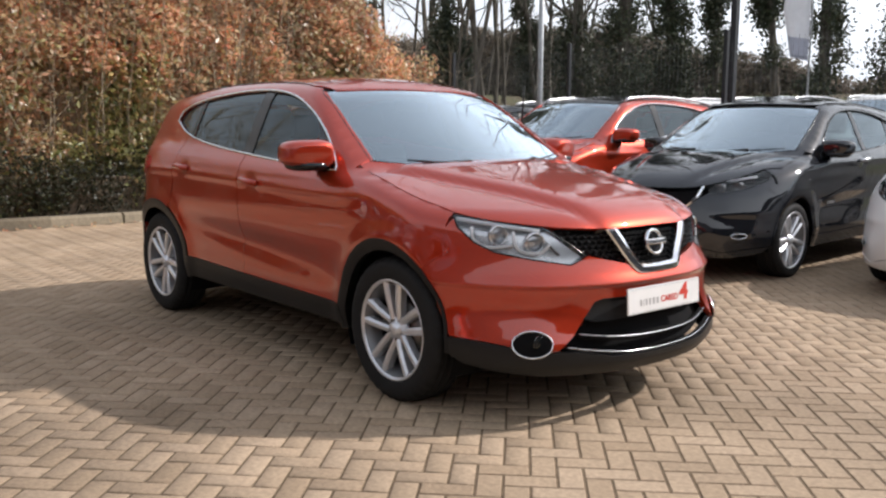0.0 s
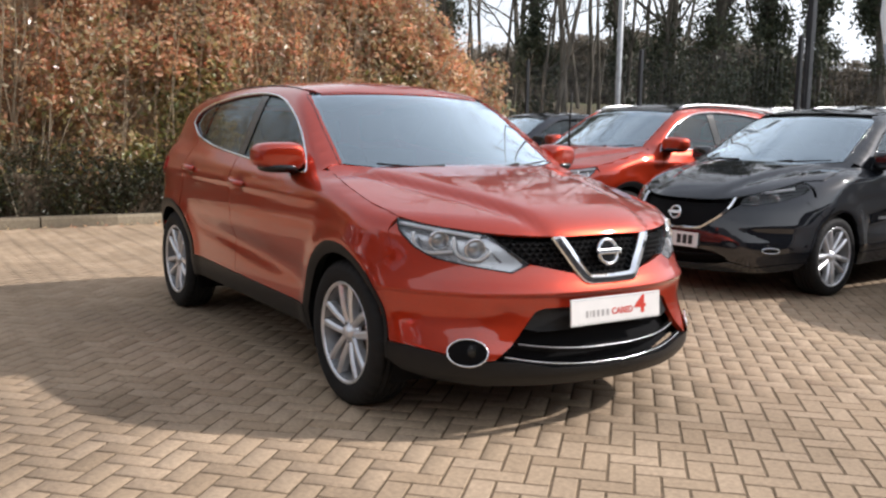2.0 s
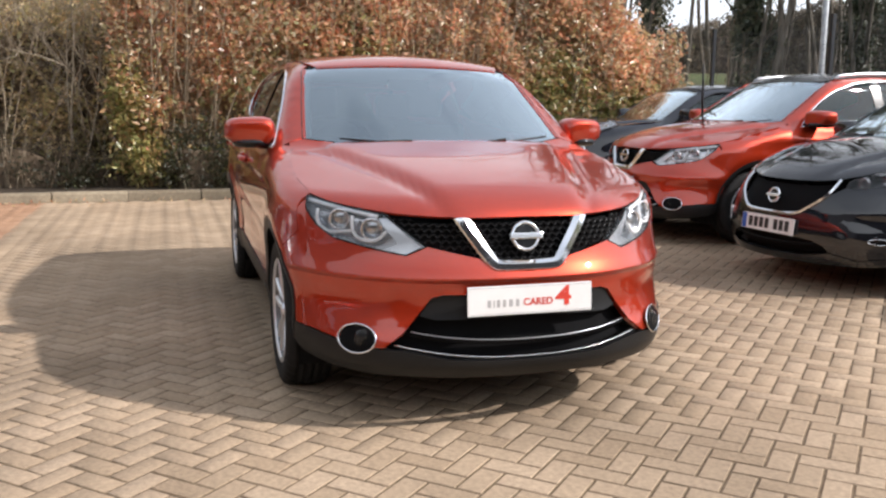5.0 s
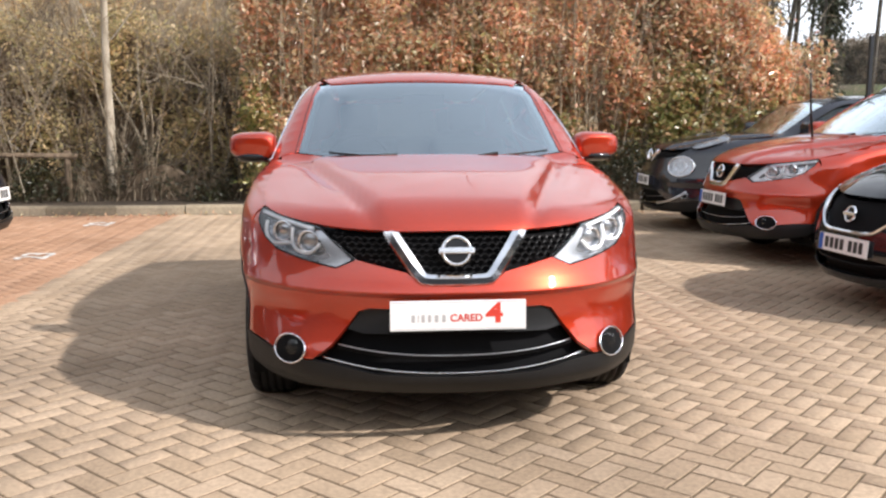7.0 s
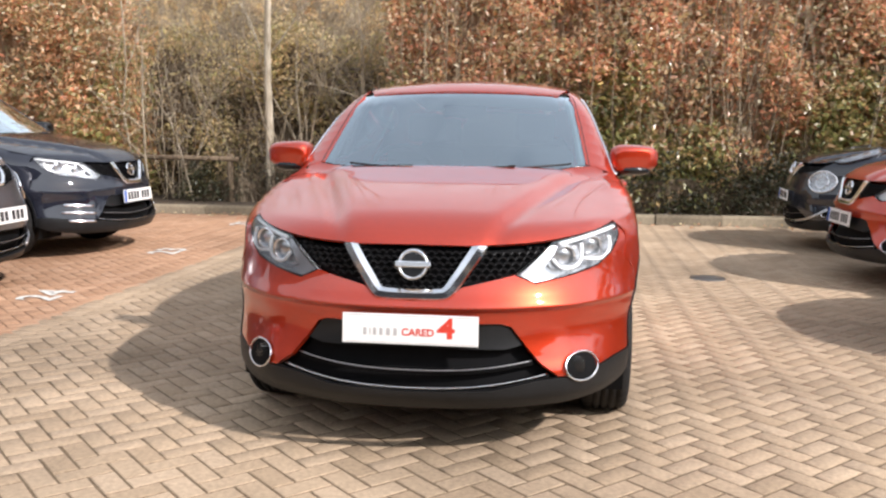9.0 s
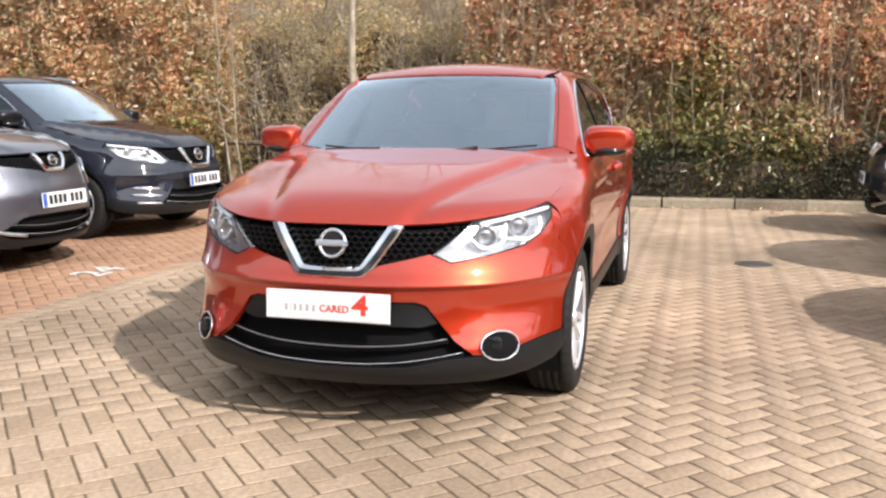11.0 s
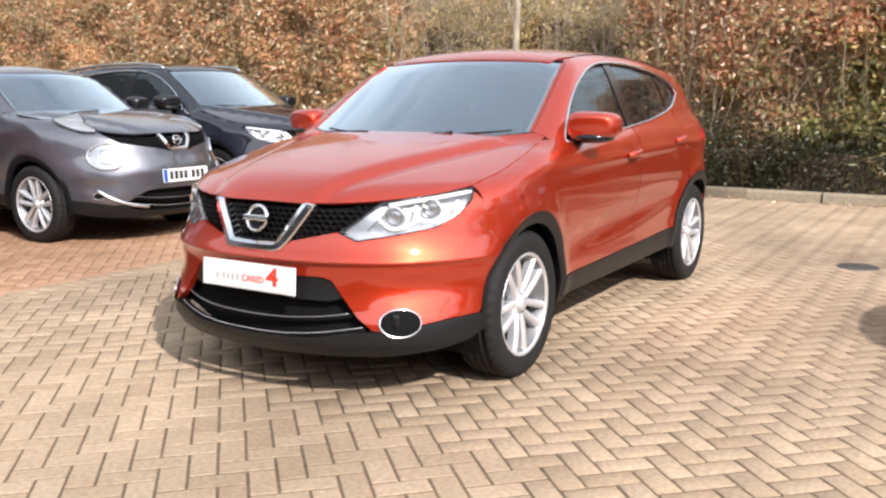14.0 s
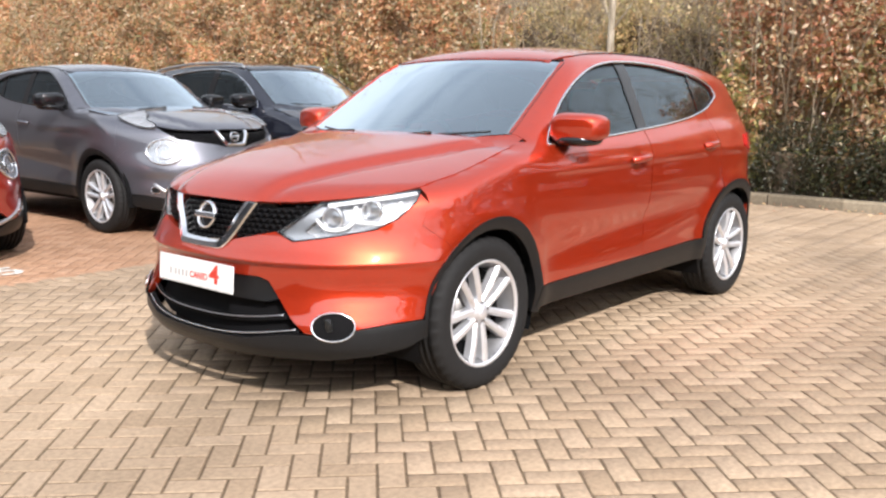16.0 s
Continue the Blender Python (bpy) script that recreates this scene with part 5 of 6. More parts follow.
def grow(rng, p, d, length, radius, depth, out, wander=0.18, lift=0.10, kids=(3, 5), shrink=0.62, thin=0.7):
    """One limb and those that spring from it."""
    n = 6
    line = [(p.copy(), radius)]
    for i in range(n):
        d = d + rng.normal(0, wander, 3) + np.array([0, 0, lift])
        d = d / np.linalg.norm(d)
        p = p + d * length / n
        line.append((p.copy(), radius * (1 - 0.75 * (i + 1) / n)))
    out.append(line)
    if depth > 0:
        for _ in range(rng.integers(*kids)):
            i = int(rng.integers(2, n + 1))
            q, r = line[i]
            side = rng.normal(0, 1, 3)
            side -= side @ d * d
            side /= max(1e-6, np.linalg.norm(side))
            nd = d * rng.uniform(0.4, 0.9) + side * rng.uniform(0.5, 0.95)
            grow(rng, q, nd / np.linalg.norm(nd), length * shrink * rng.uniform(0.7, 1.2), max(0.003, r * thin), depth - 1, out, wander * 1.15, lift, kids, shrink, thin)


def bare_tree(at, height, radius, seed, mat, label, name="bare_tree", depth=3, spread=0.12, kids=(4, 7), wander=0.08, shrink=0.45, thin=0.7):
    rng = np.random.default_rng(seed)
    tree = empty(name, pose(*at), label, "tree")
    limbs = []
    grow(rng, np.zeros(3), np.array([rng.normal(0, spread), rng.normal(0, spread), 1.0]), height, radius, depth, limbs, wander, 0.10, kids, shrink, thin)
    limb_mesh("trunk", limbs[:1], mat, tree, sides=9)
    limb_mesh("branch_mass", limbs[1:], mat, tree, "bare leafless branches", sides=5, kind="stuff")
    return tree


def bare_shrub(at, height, stems, seed, mat, label, name="bare_shrub", spread=0.35, depth=2, thick=1.0):
    rng = np.random.default_rng(seed)
    shrub = empty(name, pose(*at), label, "shrub")
    limbs = []
    for _ in range(stems):
        d = np.array([rng.normal(0, spread), rng.normal(0, spread), 1.0])
        p = np.array([rng.normal(0, 0.12), rng.normal(0, 0.16), 0.0])
        grow(rng, p, d / np.linalg.norm(d), height * rng.uniform(0.6, 1.1), thick * rng.uniform(0.008, 0.02), depth, limbs, 0.10 * thick ** 0.5, 0.06, (3, 5), 0.5)
    limb_mesh("twig_mass", limbs, mat, shrub, "thin leafless stems", kind="stuff")
    return shrub


def ivy_tree(at, height, seed, girth=1.0, bare=True):
    rng = np.random.default_rng(seed)
    tree = empty("ivy_clad_tree", pose(*at), "tall bare tree with trunk thickly clad in dark green ivy", "tree", "ivy-clad trees behind the fence")
    limbs = []
    grow(rng, np.zeros(3), np.array([rng.normal(0, 0.04), rng.normal(0, 0.04), 1.0]), height, 0.26 * girth, 3 if bare else 2, limbs, 0.05, 0.05, (5, 8), 0.34)
    limb_mesh("trunk", limbs[:1], M_BARK, tree, sides=9)
    limb_mesh("branch_mass", limbs[1:], M_BARK, tree, "bare dark limbs", kind="stuff")
    # ivy: clumps up the trunk, with some gaps, and along the lower limbs
    spine = np.array([p for p, r in limbs[0]])
    pts = []
    for _ in range(int(52 * girth)):
        t = rng.uniform(0.02, 0.80)
        i = min(len(spine) - 2, int(t * (len(spine) - 1)))
        f = t * (len(spine) - 1) - i
        c = spine[i] * (1 - f) + spine[i + 1] * f
        a = rng.uniform(0, 2 * np.pi)
        out = rng.uniform(0.1, 0.85) * girth * (1.0 - 0.3 * t)
        c = c + np.array([math.cos(a) * out, math.sin(a) * out, rng.normal(0, 0.3)])
        pts.append(c + rng.normal(0, 1, (430, 3)) * np.array([0.30, 0.30, 0.42]) * girth)
    pts = np.vstack(pts)
    pts = pts[pts[:, 2] > 0.1]
    leaves("ivy_cover", pts, 0.105, rng, M_IVY, tree, "dense dark green ivy leaves", droop=0.5, slim=0.8)
    return tree


def hedge_noise(y, z, seed):
    """Lumps of a hedge's face, -1 to 1."""
    return np.array([noise.noise((float(a) * 0.9, float(b) * 1.1, seed)) + 0.6 * noise.noise((float(a) * 2.7, float(b) * 2.9, seed + 5)) for a, b in zip(y, z)])


def make_hedge(name, y0, y1, top, x_face, depth, count, leaf, mat, seed, label, low=0.0, core=M_TWIG_DARK, stems=160, lump=0.22, thin=0.0, gaps=0.30, green=None, bare=(), droop=0.3):
    """A hedge along y whose face looks to +x. top(y): its height."""
    rng = np.random.default_rng(seed)
    hedge = empty(name, None, label, "hedge")
    # dark inner mass
    ny, nzz = max(4, int((y1 - y0) / 0.22)), 16
    verts, quads = [], []
    gy, gt = np.meshgrid(np.linspace(y0, y1, ny), np.linspace(0, 1, nzz))
    tops = np.array([top(float(v)) for v in gy.ravel()])
    gz = low + gt.ravel() * (tops - 0.25 - low)
    bump = hedge_noise(gy.ravel(), gz, seed)
    gx = x_face - 0.34 + bump * lump * 1.2 - 0.30 * gt.ravel() ** 4
    verts = np.stack([gx, gy.ravel(), gz], 1)
    back = verts.copy()
    back[:, 0] = x_face - depth + 0.25
    quads = []
    for j in range(nzz - 1):
        for i in range(ny - 1):
            a = j * ny + i
            quads.append((a, a + 1, a + ny + 1, a + ny))
    n = len(verts)
    quads += [(q[3] + n, q[2] + n, q[1] + n, q[0] + n) for q in quads]
    tp = (nzz - 1) * ny
    quads += [(tp + i, tp + i + 1, tp + i + 1 + n, tp + i + n) for i in range(ny - 1)]
    for i in (0, ny - 1):
        quads += [(j * ny + i, (j + 1) * ny + i, (j + 1) * ny + i + n, j * ny + i + n) for j in range(nzz - 1)]
    quick_mesh("inner_growth", np.vstack([verts, back]), quads, core, hedge, "dark twiggy inside of the hedge", "stuff")
    # stems
    limbs = []
    for _ in range(stems):
        y = rng.uniform(y0, y1)
        d = np.array([rng.normal(0.05, 0.14), rng.normal(0, 0.22), 1.0])
        grow(rng, np.array([x_face - rng.uniform(0.1, 0.55), y, low]), d / np.linalg.norm(d), (top(y) - low) * rng.uniform(0.7, 1.08), rng.uniform(0.006, 0.016), 1, limbs, 0.10, 0.05, (2, 5), 0.4)
    for yb, wb in bare:
        for _ in range(16):
            d = np.array([rng.normal(0.02, 0.05), rng.normal(0.08, 0.10), 1.0])
            grow(rng, np.array([x_face - rng.uniform(0.0, 0.25), yb + rng.normal(0, wb * 0.7), low]), d / np.linalg.norm(d), top(yb) * rng.uniform(0.8, 1.08), rng.uniform(0.010, 0.020), 1, limbs, 0.05, 0.05, (2, 5), 0.35)
    limb_mesh("twig_mass", limbs, M_TWIG_PALE if thin > 0 else M_TWIG, hedge, "thin woody stems", kind="stuff")
    # leaves in sprays, thinner where the hedge has gaps
    sprays = count // 14
    y = rng.uniform(y0 - 0.1, y1 + 0.1, sprays)
    t = rng.uniform(0, 1, sprays) ** 0.9
    tops = np.array([top(float(v)) for v in y])
    z = low + t * (tops - low) + rng.normal(0, 0.10, sprays)
    b = hedge_noise(y, z, seed)
    keep = b + rng.normal(0, 0.25, sprays) > -gaps
    for yb, wb in bare:               # stretches where leaves are few and the stems show
        keep &= rng.uniform(size=sprays) > 0.80 * np.exp(-((y - yb - 0.12 * z) / wb) ** 2)
    y, z, b, t = y[keep], z[keep], b[keep], t[keep]
    x = x_face + b * lump - 0.28 * t ** 4 - rng.exponential(0.11, len(y))
    # a share of the sprays covers the top and the ends
    c = np.stack([x, y, z], 1)
    m = max(30, int(len(c) * 0.16))
    ty = rng.uniform(y0, y1, m)
    tc = np.stack([x_face - rng.uniform(0.1, depth, m), ty, np.array([top(float(v)) for v in ty]) + rng.normal(-0.05, 0.12, m)], 1)
    ez = rng.uniform(min(low, 0.9), 1, m // 3)
    ec = np.stack([x_face - rng.uniform(0, depth, m // 3), np.where(rng.uniform(size=m // 3) < 0.5, y0, y1) + rng.normal(0, 0.08, m // 3), low + ez * (top((y0 + y1) / 2) * 0.7 - low)], 1)
    c = np.vstack([c, tc, ec])
    pos = np.repeat(c, 14, 0) + rng.normal(0, 0.085, (len(c) * 14, 3))
    pos = pos[pos[:, 2] > low + 0.02]
    if green is not None:
        # greener, older leaves low down and inside
        h = (pos[:, 2] - low) + rng.normal(0, 0.45, len(pos))
        g = h < green + 0.55 * np.sin(1.7 * pos[:, 1] + 0.8 * pos[:, 2] + seed) + 0.35 * np.sin(3.9 * pos[:, 1] - 2.1 * pos[:, 2])
        leaves("older_foliage", pos[g], leaf, rng, M_LEAF_GREEN, hedge, "green older leaves low in the hedge", face=(0.7, 0, 0.1), droop=droop)
        pos = pos[~g]
    leaves("foliage", pos, leaf, rng, mat, hedge, "leaves of the hedge", face=(0.7, 0, 0.1), droop=droop)
    return hedge

# ---------------------------------------------------------------- ground, kerb, fence
def ground_material():
    m, nt, b = shader("leaf_litter_and_grass")
    g = nt.nodes.new("ShaderNodeNewGeometry")
    n1, n2 = nt.nodes.new("ShaderNodeTexNoise"), nt.nodes.new("ShaderNodeTexNoise")
    for n, sc in ((n1, 0.25), (n2, 9.0)):
        n.inputs["Scale"].default_value, n.inputs["Detail"].default_value = sc, 8.0
        nt.links.new(g.outputs["Position"], n.inputs["Vector"])
    a = ramp_of(nt, n1.outputs[0], [(0.38, (0.085, 0.065, 0.035)), (0.62, (0.075, 0.10, 0.028))])
    c = ramp_of(nt, n2.outputs[0], [(0.3, (0.55, 0.55, 0.5)), (0.7, (1.4, 1.35, 1.25))])
    nt.links.new(mixed(nt, a, c, 1.0, "MULTIPLY"), b.inputs["Base Color"])
    b.inputs["Roughness"].default_value = 0.95
    bump_to(nt, b, n2.outputs[0], 0.8, 0.05)
    return m


def stone_material(name, stops, big=0.6, fine=45.0, rough=0.88, bump=0.35, per=None, stain=0.35):
    """Stone, concrete or asphalt: big stains, fine grain; per: a tone for each piece, by object or by island."""
    m, nt, b = shader(name)
    g = nt.nodes.new("ShaderNodeNewGeometry")
    n1, n2, n3 = (nt.nodes.new("ShaderNodeTexNoise") for _ in range(3))
    for n, sc, dt in ((n1, big, 5.0), (n2, fine, 4.0), (n3, fine * 5, 2.0)):
        n.inputs["Scale"].default_value, n.inputs["Detail"].default_value = sc, dt
        nt.links.new(g.outputs["Position"], n.inputs["Vector"])
    if per == "object":
        src = nt.nodes.new("ShaderNodeObjectInfo").outputs["Random"]
    elif per == "island":
        src = g.outputs["Random Per Island"]
    else:
        src = n2.outputs[0]
    col = ramp_of(nt, src, stops)
    k = stain
    col = mixed(nt, col, ramp_of(nt, n1.outputs[0], [(0.32, (1 - k, 1 - k, 1 - k)), (0.66, (1 + k * 0.4,) * 3)]), 1.0, "MULTIPLY")
    col = mixed(nt, col, ramp_of(nt, n2.outputs[0], [(0.3, (0.80, 0.80, 0.80)), (0.7, (1.13, 1.13, 1.12))]), 1.0, "MULTIPLY")
    col = mixed(nt, col, ramp_of(nt, n3.outputs[0], [(0.25, (0.82, 0.82, 0.82)), (0.75, (1.12, 1.12, 1.12))]), 1.0, "MULTIPLY")
    nt.links.new(col, b.inputs["Base Color"])
    b.inputs["Roughness"].default_value = rough
    b.inputs["Specular IOR Level"].default_value = 0.3
    bump_to(nt, b, n3.outputs[0], bump, 0.003)
    return m


M_GROUND = ground_material()
BUFF = [(0.05, (0.378, 0.275, 0.183)), (0.35, (0.412, 0.304, 0.206)), (0.65, (0.430, 0.318, 0.217)), (0.95, (0.462, 0.345, 0.240))]
RED = [(0.05, (0.395, 0.225, 0.135)), (0.4, (0.430, 0.250, 0.152)), (0.7, (0.455, 0.268, 0.165)), (0.95, (0.485, 0.295, 0.188))]
M_SAND = stone_material("joint_sand", [(0.3, (0.125, 0.086, 0.052)), (0.7, (0.205, 0.146, 0.092))], fine=60)
M_SANDRED = stone_material("red_joint_sand", [(0.3, (0.20, 0.115, 0.068)), (0.7, (0.29, 0.170, 0.102))], fine=60)
M_ASPHALT = stone_material("asphalt", [(0.3, (0.045, 0.045, 0.046)), (0.7, (0.075, 0.074, 0.072))], fine=70)
M_KERB = stone_material("kerb_concrete", [(0.3, (0.25, 0.205, 0.145)), (0.7, (0.36, 0.30, 0.215))], fine=25, per="object", stain=0.45)
M_SOIL = stone_material("bed_soil", [(0.3, (0.035, 0.026, 0.018)), (0.7, (0.085, 0.062, 0.042))], fine=12, bump=0.9)
M_ROADPAINT = stone_material("worn_white_paint", [(0.3, (0.50, 0.48, 0.44)), (0.7, (0.78, 0.76, 0.72))], fine=22, stain=0.3)
M_STEEL = plain("galvanised_steel", (0.36, 0.37, 0.38), 0.45, 0.7, vary=0.15)
M_FENCE = plain("dark_coated_steel", (0.018, 0.020, 0.024), 0.5, 0.2)
M_FLAG = plain("white_banner_cloth", (0.84, 0.85, 0.88), 0.8, vary=0.04)
M_FLAGGREY = plain("grey_banner_print", (0.42, 0.44, 0.52), 0.8, vary=0.05)

# far ground, with a wooded bank beyond the yard
def bank(x, y):
    d = max(0.0, -12.5 - x, y - 17.0)
    t = min(1.0, d / 17.0)
    return 2.7 * t * t * (3 - 2 * t) + 0.10 * noise.noise((x * 0.15, y * 0.15, 3.0)) * min(1.0, d)


xs = [-260, -160, -110] + list(np.linspace(-80, 30, 56)) + [60, 110, 180, 260]
ys_ = [-260, -160, -100] + list(np.linspace(-60, 80, 71)) + [110, 170, 260]
gv = [(x, y, bank(x, y) - 0.04) for y in ys_ for x in xs]
gq = [(j * len(xs) + i, j * len(xs) + i + 1, (j + 1) * len(xs) + i + 1, (j + 1) * len(xs) + i) for j in range(len(ys_) - 1) for i in range(len(xs) - 1)]
tagged(link_mesh("ground", gv, gq, M_GROUND), "rough grass and leaf litter rising to a bank", "ground", "", "structure")
yard = link_mesh("road", [(-9.0, 7.95, -0.02), (45, 7.95, -0.02), (45, 16.5, -0.02), (-9.0, 16.5, -0.02)], [(0, 1, 2, 3)], M_ASPHALT)
tagged(yard, "dark asphalt yard behind the mesh fence", "yard", "", "structure")
lane = link_mesh("road", [(11.17, -40, -0.002), (45, -40, -0.002), (45, 7.94, -0.002), (11.17, 7.94, -0.002)], [(0, 1, 2, 3)], M_ASPHALT)
tagged(lane, "grey asphalt lane beside the paving", "lane", "", "structure")
bm = bmesh.new()
box(bm, -12.6, -8.27, -40, 7.9, -0.03, 0.09)
tagged(part("planting_bed", bm, M_SOIL), "dark soil bed strewn with leaf litter", "bed", "", "structure")

# kerb of separate stones
kerb = empty("kerb", None, "weathered buff concrete kerb along the planting bed", "kerb", "", "structure")
bm = bmesh.new()
vs = box(bm, -8.275, -8.15, 0.0, 0.905, -0.10, 0.125)
bmesh.ops.bevel(bm, geom=[e for e in bm.edges if all(v.co.x > -8.2 and v.co.z > 0.1 for v in e.verts)], offset=0.022, segments=3, affect="EDGES")
stone = part("kerb_stone", bm, M_KERB, kerb)
rk = random.Random(4)
for i in range(-22, 9):
    o = stone if i == -22 else stone.copy()
    if i != -22:
        scene.collection.objects.link(o)
    o.matrix_basis = pose(rk.uniform(-0.006, 0.006), i * 0.915, rk.uniform(-0.006, 0.004), 0, 0, rk.uniform(-0.15, 0.15))

# painted bay numbers, read from the aisle
for word, x, y in (("22", -7.05, -3.56), ("23", -4.42, -3.41), ("24", -2.02, -3.28), ("25", 0.35, -3.30)):
    ob = text_mesh("bay_number", word, 0.42, M_ROADPAINT, None, pose(x, y, 0.006, 0, 0, 180), "", 0.006)
    tagged(ob, "worn white painted bay number on red paving", "bay number", "bay numbers")

# mesh fence with posts behind the cars
fence = empty("fence", None, "dark steel mesh fence on slim posts", "fence")
FX = [-9.74 + 2.92 * i for i in range(9)]
for x in FX:
    bm = bmesh.new()
    box(bm, x - 0.03, x + 0.03, 7.86, 7.92, 0, 2.62, 0.004)
    part("post", bm, M_FENCE, fence)
for a, b in zip(FX, FX[1:]):
    verts, quads = [], []
    def bar(x0_, x1_, z0_, z1_, th):
        n = len(verts)
        for yy in (7.93, 7.93 + th):
            verts.extend([(x0_, yy, z0_), (x1_, yy, z0_), (x1_, yy, z1_), (x0_, yy, z1_)])
        quads.extend([(n, n + 1, n + 2, n + 3), (n + 7, n + 6, n + 5, n + 4), (n, n + 4, n + 5, n + 1), (n + 3, n + 2, n + 6, n + 7), (n + 1, n + 5, n + 6, n + 2), (n + 4, n, n + 3, n + 7)])
    x = a
    while x < b:
        bar(x - 0.0013, x + 0.0013, 0.08, 2.5, 0.003)
        x += 0.075
    z = 0.1
    while z < 2.5:
        bar(a, b, z - 0.0015, z + 0.0015, 0.004)
        z += 0.30
    quick_mesh("mesh_panel", verts, quads, M_FENCE, fence, "welded wire mesh panel", "stuff")
column = empty("camera_column", pose(-3.95, 8.15, 0), "tall square black steel column by the fence", "column")
bm = bmesh.new()
box(bm, -0.045, 0.045, -0.045, 0.045, 0, 5.2, 0.006)
part("shaft", bm, M_FENCE, column)
bm = bmesh.new()
box(bm, -0.14, 0.14, -0.14, 0.14, 0, 0.02, 0.004)
part("base_plate", bm, M_FENCE, column)

# lamp post
lamp_post = empty("street_lamp", pose(-9.4, 9.9, 0), "slim galvanised steel lamp post behind the hedge", "street lamp")
tube("pole", [(0, 0, 0), (0, 0, 1.2)], 0.075, M_STEEL, lamp_post, "", 14)
tube("upper_pole", [(0, 0, 1.2), (0, 0, 1.26), (0, 0, 7.6)], 0.055, M_STEEL, lamp_post, "", 14)
tube("arm", smooth_line([(0, 0, 7.5), (0.1, -0.02, 7.8), (0.7, -0.1, 7.95)], 4), 0.03, M_STEEL, lamp_post, "", 8)
bm = bmesh.new()
box(bm, 0.6, 1.15, -0.22, 0.02, 7.90, 8.0, 0.03)
part("lantern", bm, M_STEEL, lamp_post)

# banner flag
banner = empty("banner_flag", pose(-5.65, 13.5, 0), "white feather banner flag on a slim pole", "flag")
tube("pole", smooth_line([(0, 0, 0), (0, 0, 2.5), (0, 0.0, 4.2), (-0.12, 0.05, 4.9), (-0.45, 0.15, 5.15)], 5), 0.022, M_STEEL, banner, "", 8, taper=(1.0, 0.6))
verts, quads = [], []
for i in range(25):
    z = 2.55 + i * 0.105
    w = 0.34 + 0.26 * min(1.0, i / 9) - 0.22 * max(0.0, (i - 17) / 7) ** 2
    for k in range(7):
        u = k / 6
        verts.append((-0.03 - w * u, 0.12 * math.sin(3.0 * u + z * 1.1) * u, z + 0.10 * u * (1 - i / 25)))
for i in range(24):
    for k in range(6):
        quads.append((i * 7 + k, i * 7 + k + 1, i * 7 + 8 + k, i * 7 + 7 + k))
cloth = link_mesh("cloth", verts, quads, M_FLAG, banner, "white cloth with a grey lower print")
sm = cloth.modifiers.new("thick", "SOLIDIFY")
sm.thickness = 0.003
cloth.data.materials.append(M_FLAGGREY)
for p_ in cloth.data.polygons:
    if p_.center.z < 3.0:
        p_.material_index = 1

# plain unseen walls added behind the camera to darken what the cars reflect
M_CLADDING = plain("dull_grey_cladding", (0.055, 0.055, 0.06), 0.7, vary=0.1, scale=2)
for nm, (xa, xb, ya, yb, h) in (("wall_east", (17.0, 17.3, -30, 30, 6.5)), ("wall_south", (-2.5, 17.0, -13.3, -13.0, 6.0))):
    bm = bmesh.new()
    box(bm, xa, xb, ya, yb, -0.05, h)
    tagged(part(nm, bm, M_CLADDING), "unseen plain dull grey wall added to darken reflections", "wall", "", "structure")

# ---------------------------------------------------------------- hedges, shrubs and trees
def top_main(y):
    base = 3.55 + 0.22 * noise.noise((y * 0.7, 1.3, 0.0)) + 0.12 * noise.noise((y * 2.3, 4.0, 0.0))
    if y > 4.6:
        base -= (y - 4.6) ** 1.5 * 0.62
    return max(1.5, base)


def top_left(y):
    return 4.1 - 0.7 * max(0.0, y + 7.8) + 0.30 * noise.noise((y * 0.6, 9.0, 0.0)) + 0.12 * noise.noise((y * 2.1, 2.0, 0.0))


make_hedge("photinia_hedge", -1.9, 6.7, top_main, -8.98, 1.3, 104000, 0.096, M_LEAF_RED, 11,
           "tall photinia hedge with red-brown and tan leaves", low=0.09, green=1.3, core=M_INSIDE, bare=((3.0, 0.30), (-1.2, 0.35)), droop=0.42)
make_hedge("autumn_hedge", -26.0, -6.4, top_left, -9.0, 1.3, 165000, 0.096, M_LEAF_OLIVE, 23,
           "tall hedge with ochre, orange and olive leaves", low=0.09, green=0.95, core=M_INSIDE, droop=0.40)
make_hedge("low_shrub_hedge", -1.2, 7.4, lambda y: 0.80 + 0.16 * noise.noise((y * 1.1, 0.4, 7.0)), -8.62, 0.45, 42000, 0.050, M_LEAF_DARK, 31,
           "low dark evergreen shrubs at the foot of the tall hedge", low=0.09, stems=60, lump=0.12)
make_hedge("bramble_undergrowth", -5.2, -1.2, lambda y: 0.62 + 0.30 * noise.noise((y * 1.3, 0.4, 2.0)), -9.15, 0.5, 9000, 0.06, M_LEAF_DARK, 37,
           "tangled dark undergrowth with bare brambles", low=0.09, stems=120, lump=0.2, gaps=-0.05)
rs = random.Random(8)
for i in range(18):
    y = -6.2 + i * 0.27 + rs.uniform(-0.1, 0.1)
    bare_shrub((-9.5 - rs.uniform(0.0, 2.6), y, 0.05), rs.uniform(2.2, 3.8), rs.randint(4, 8), 100 + i, M_TWIG if i % 3 else M_TWIG_DARK,
               "leafless multi-stemmed shrub with thin grey-brown twigs")
for i in range(14):
    bare_shrub((-9.3 - rs.uniform(0.0, 0.8), rs.uniform(-5.0, -1.3), 0.05), rs.uniform(0.7, 1.5), 6, 150 + i, M_TWIG_DARK, "low tangle of dark bramble stems", "bramble", 0.6)
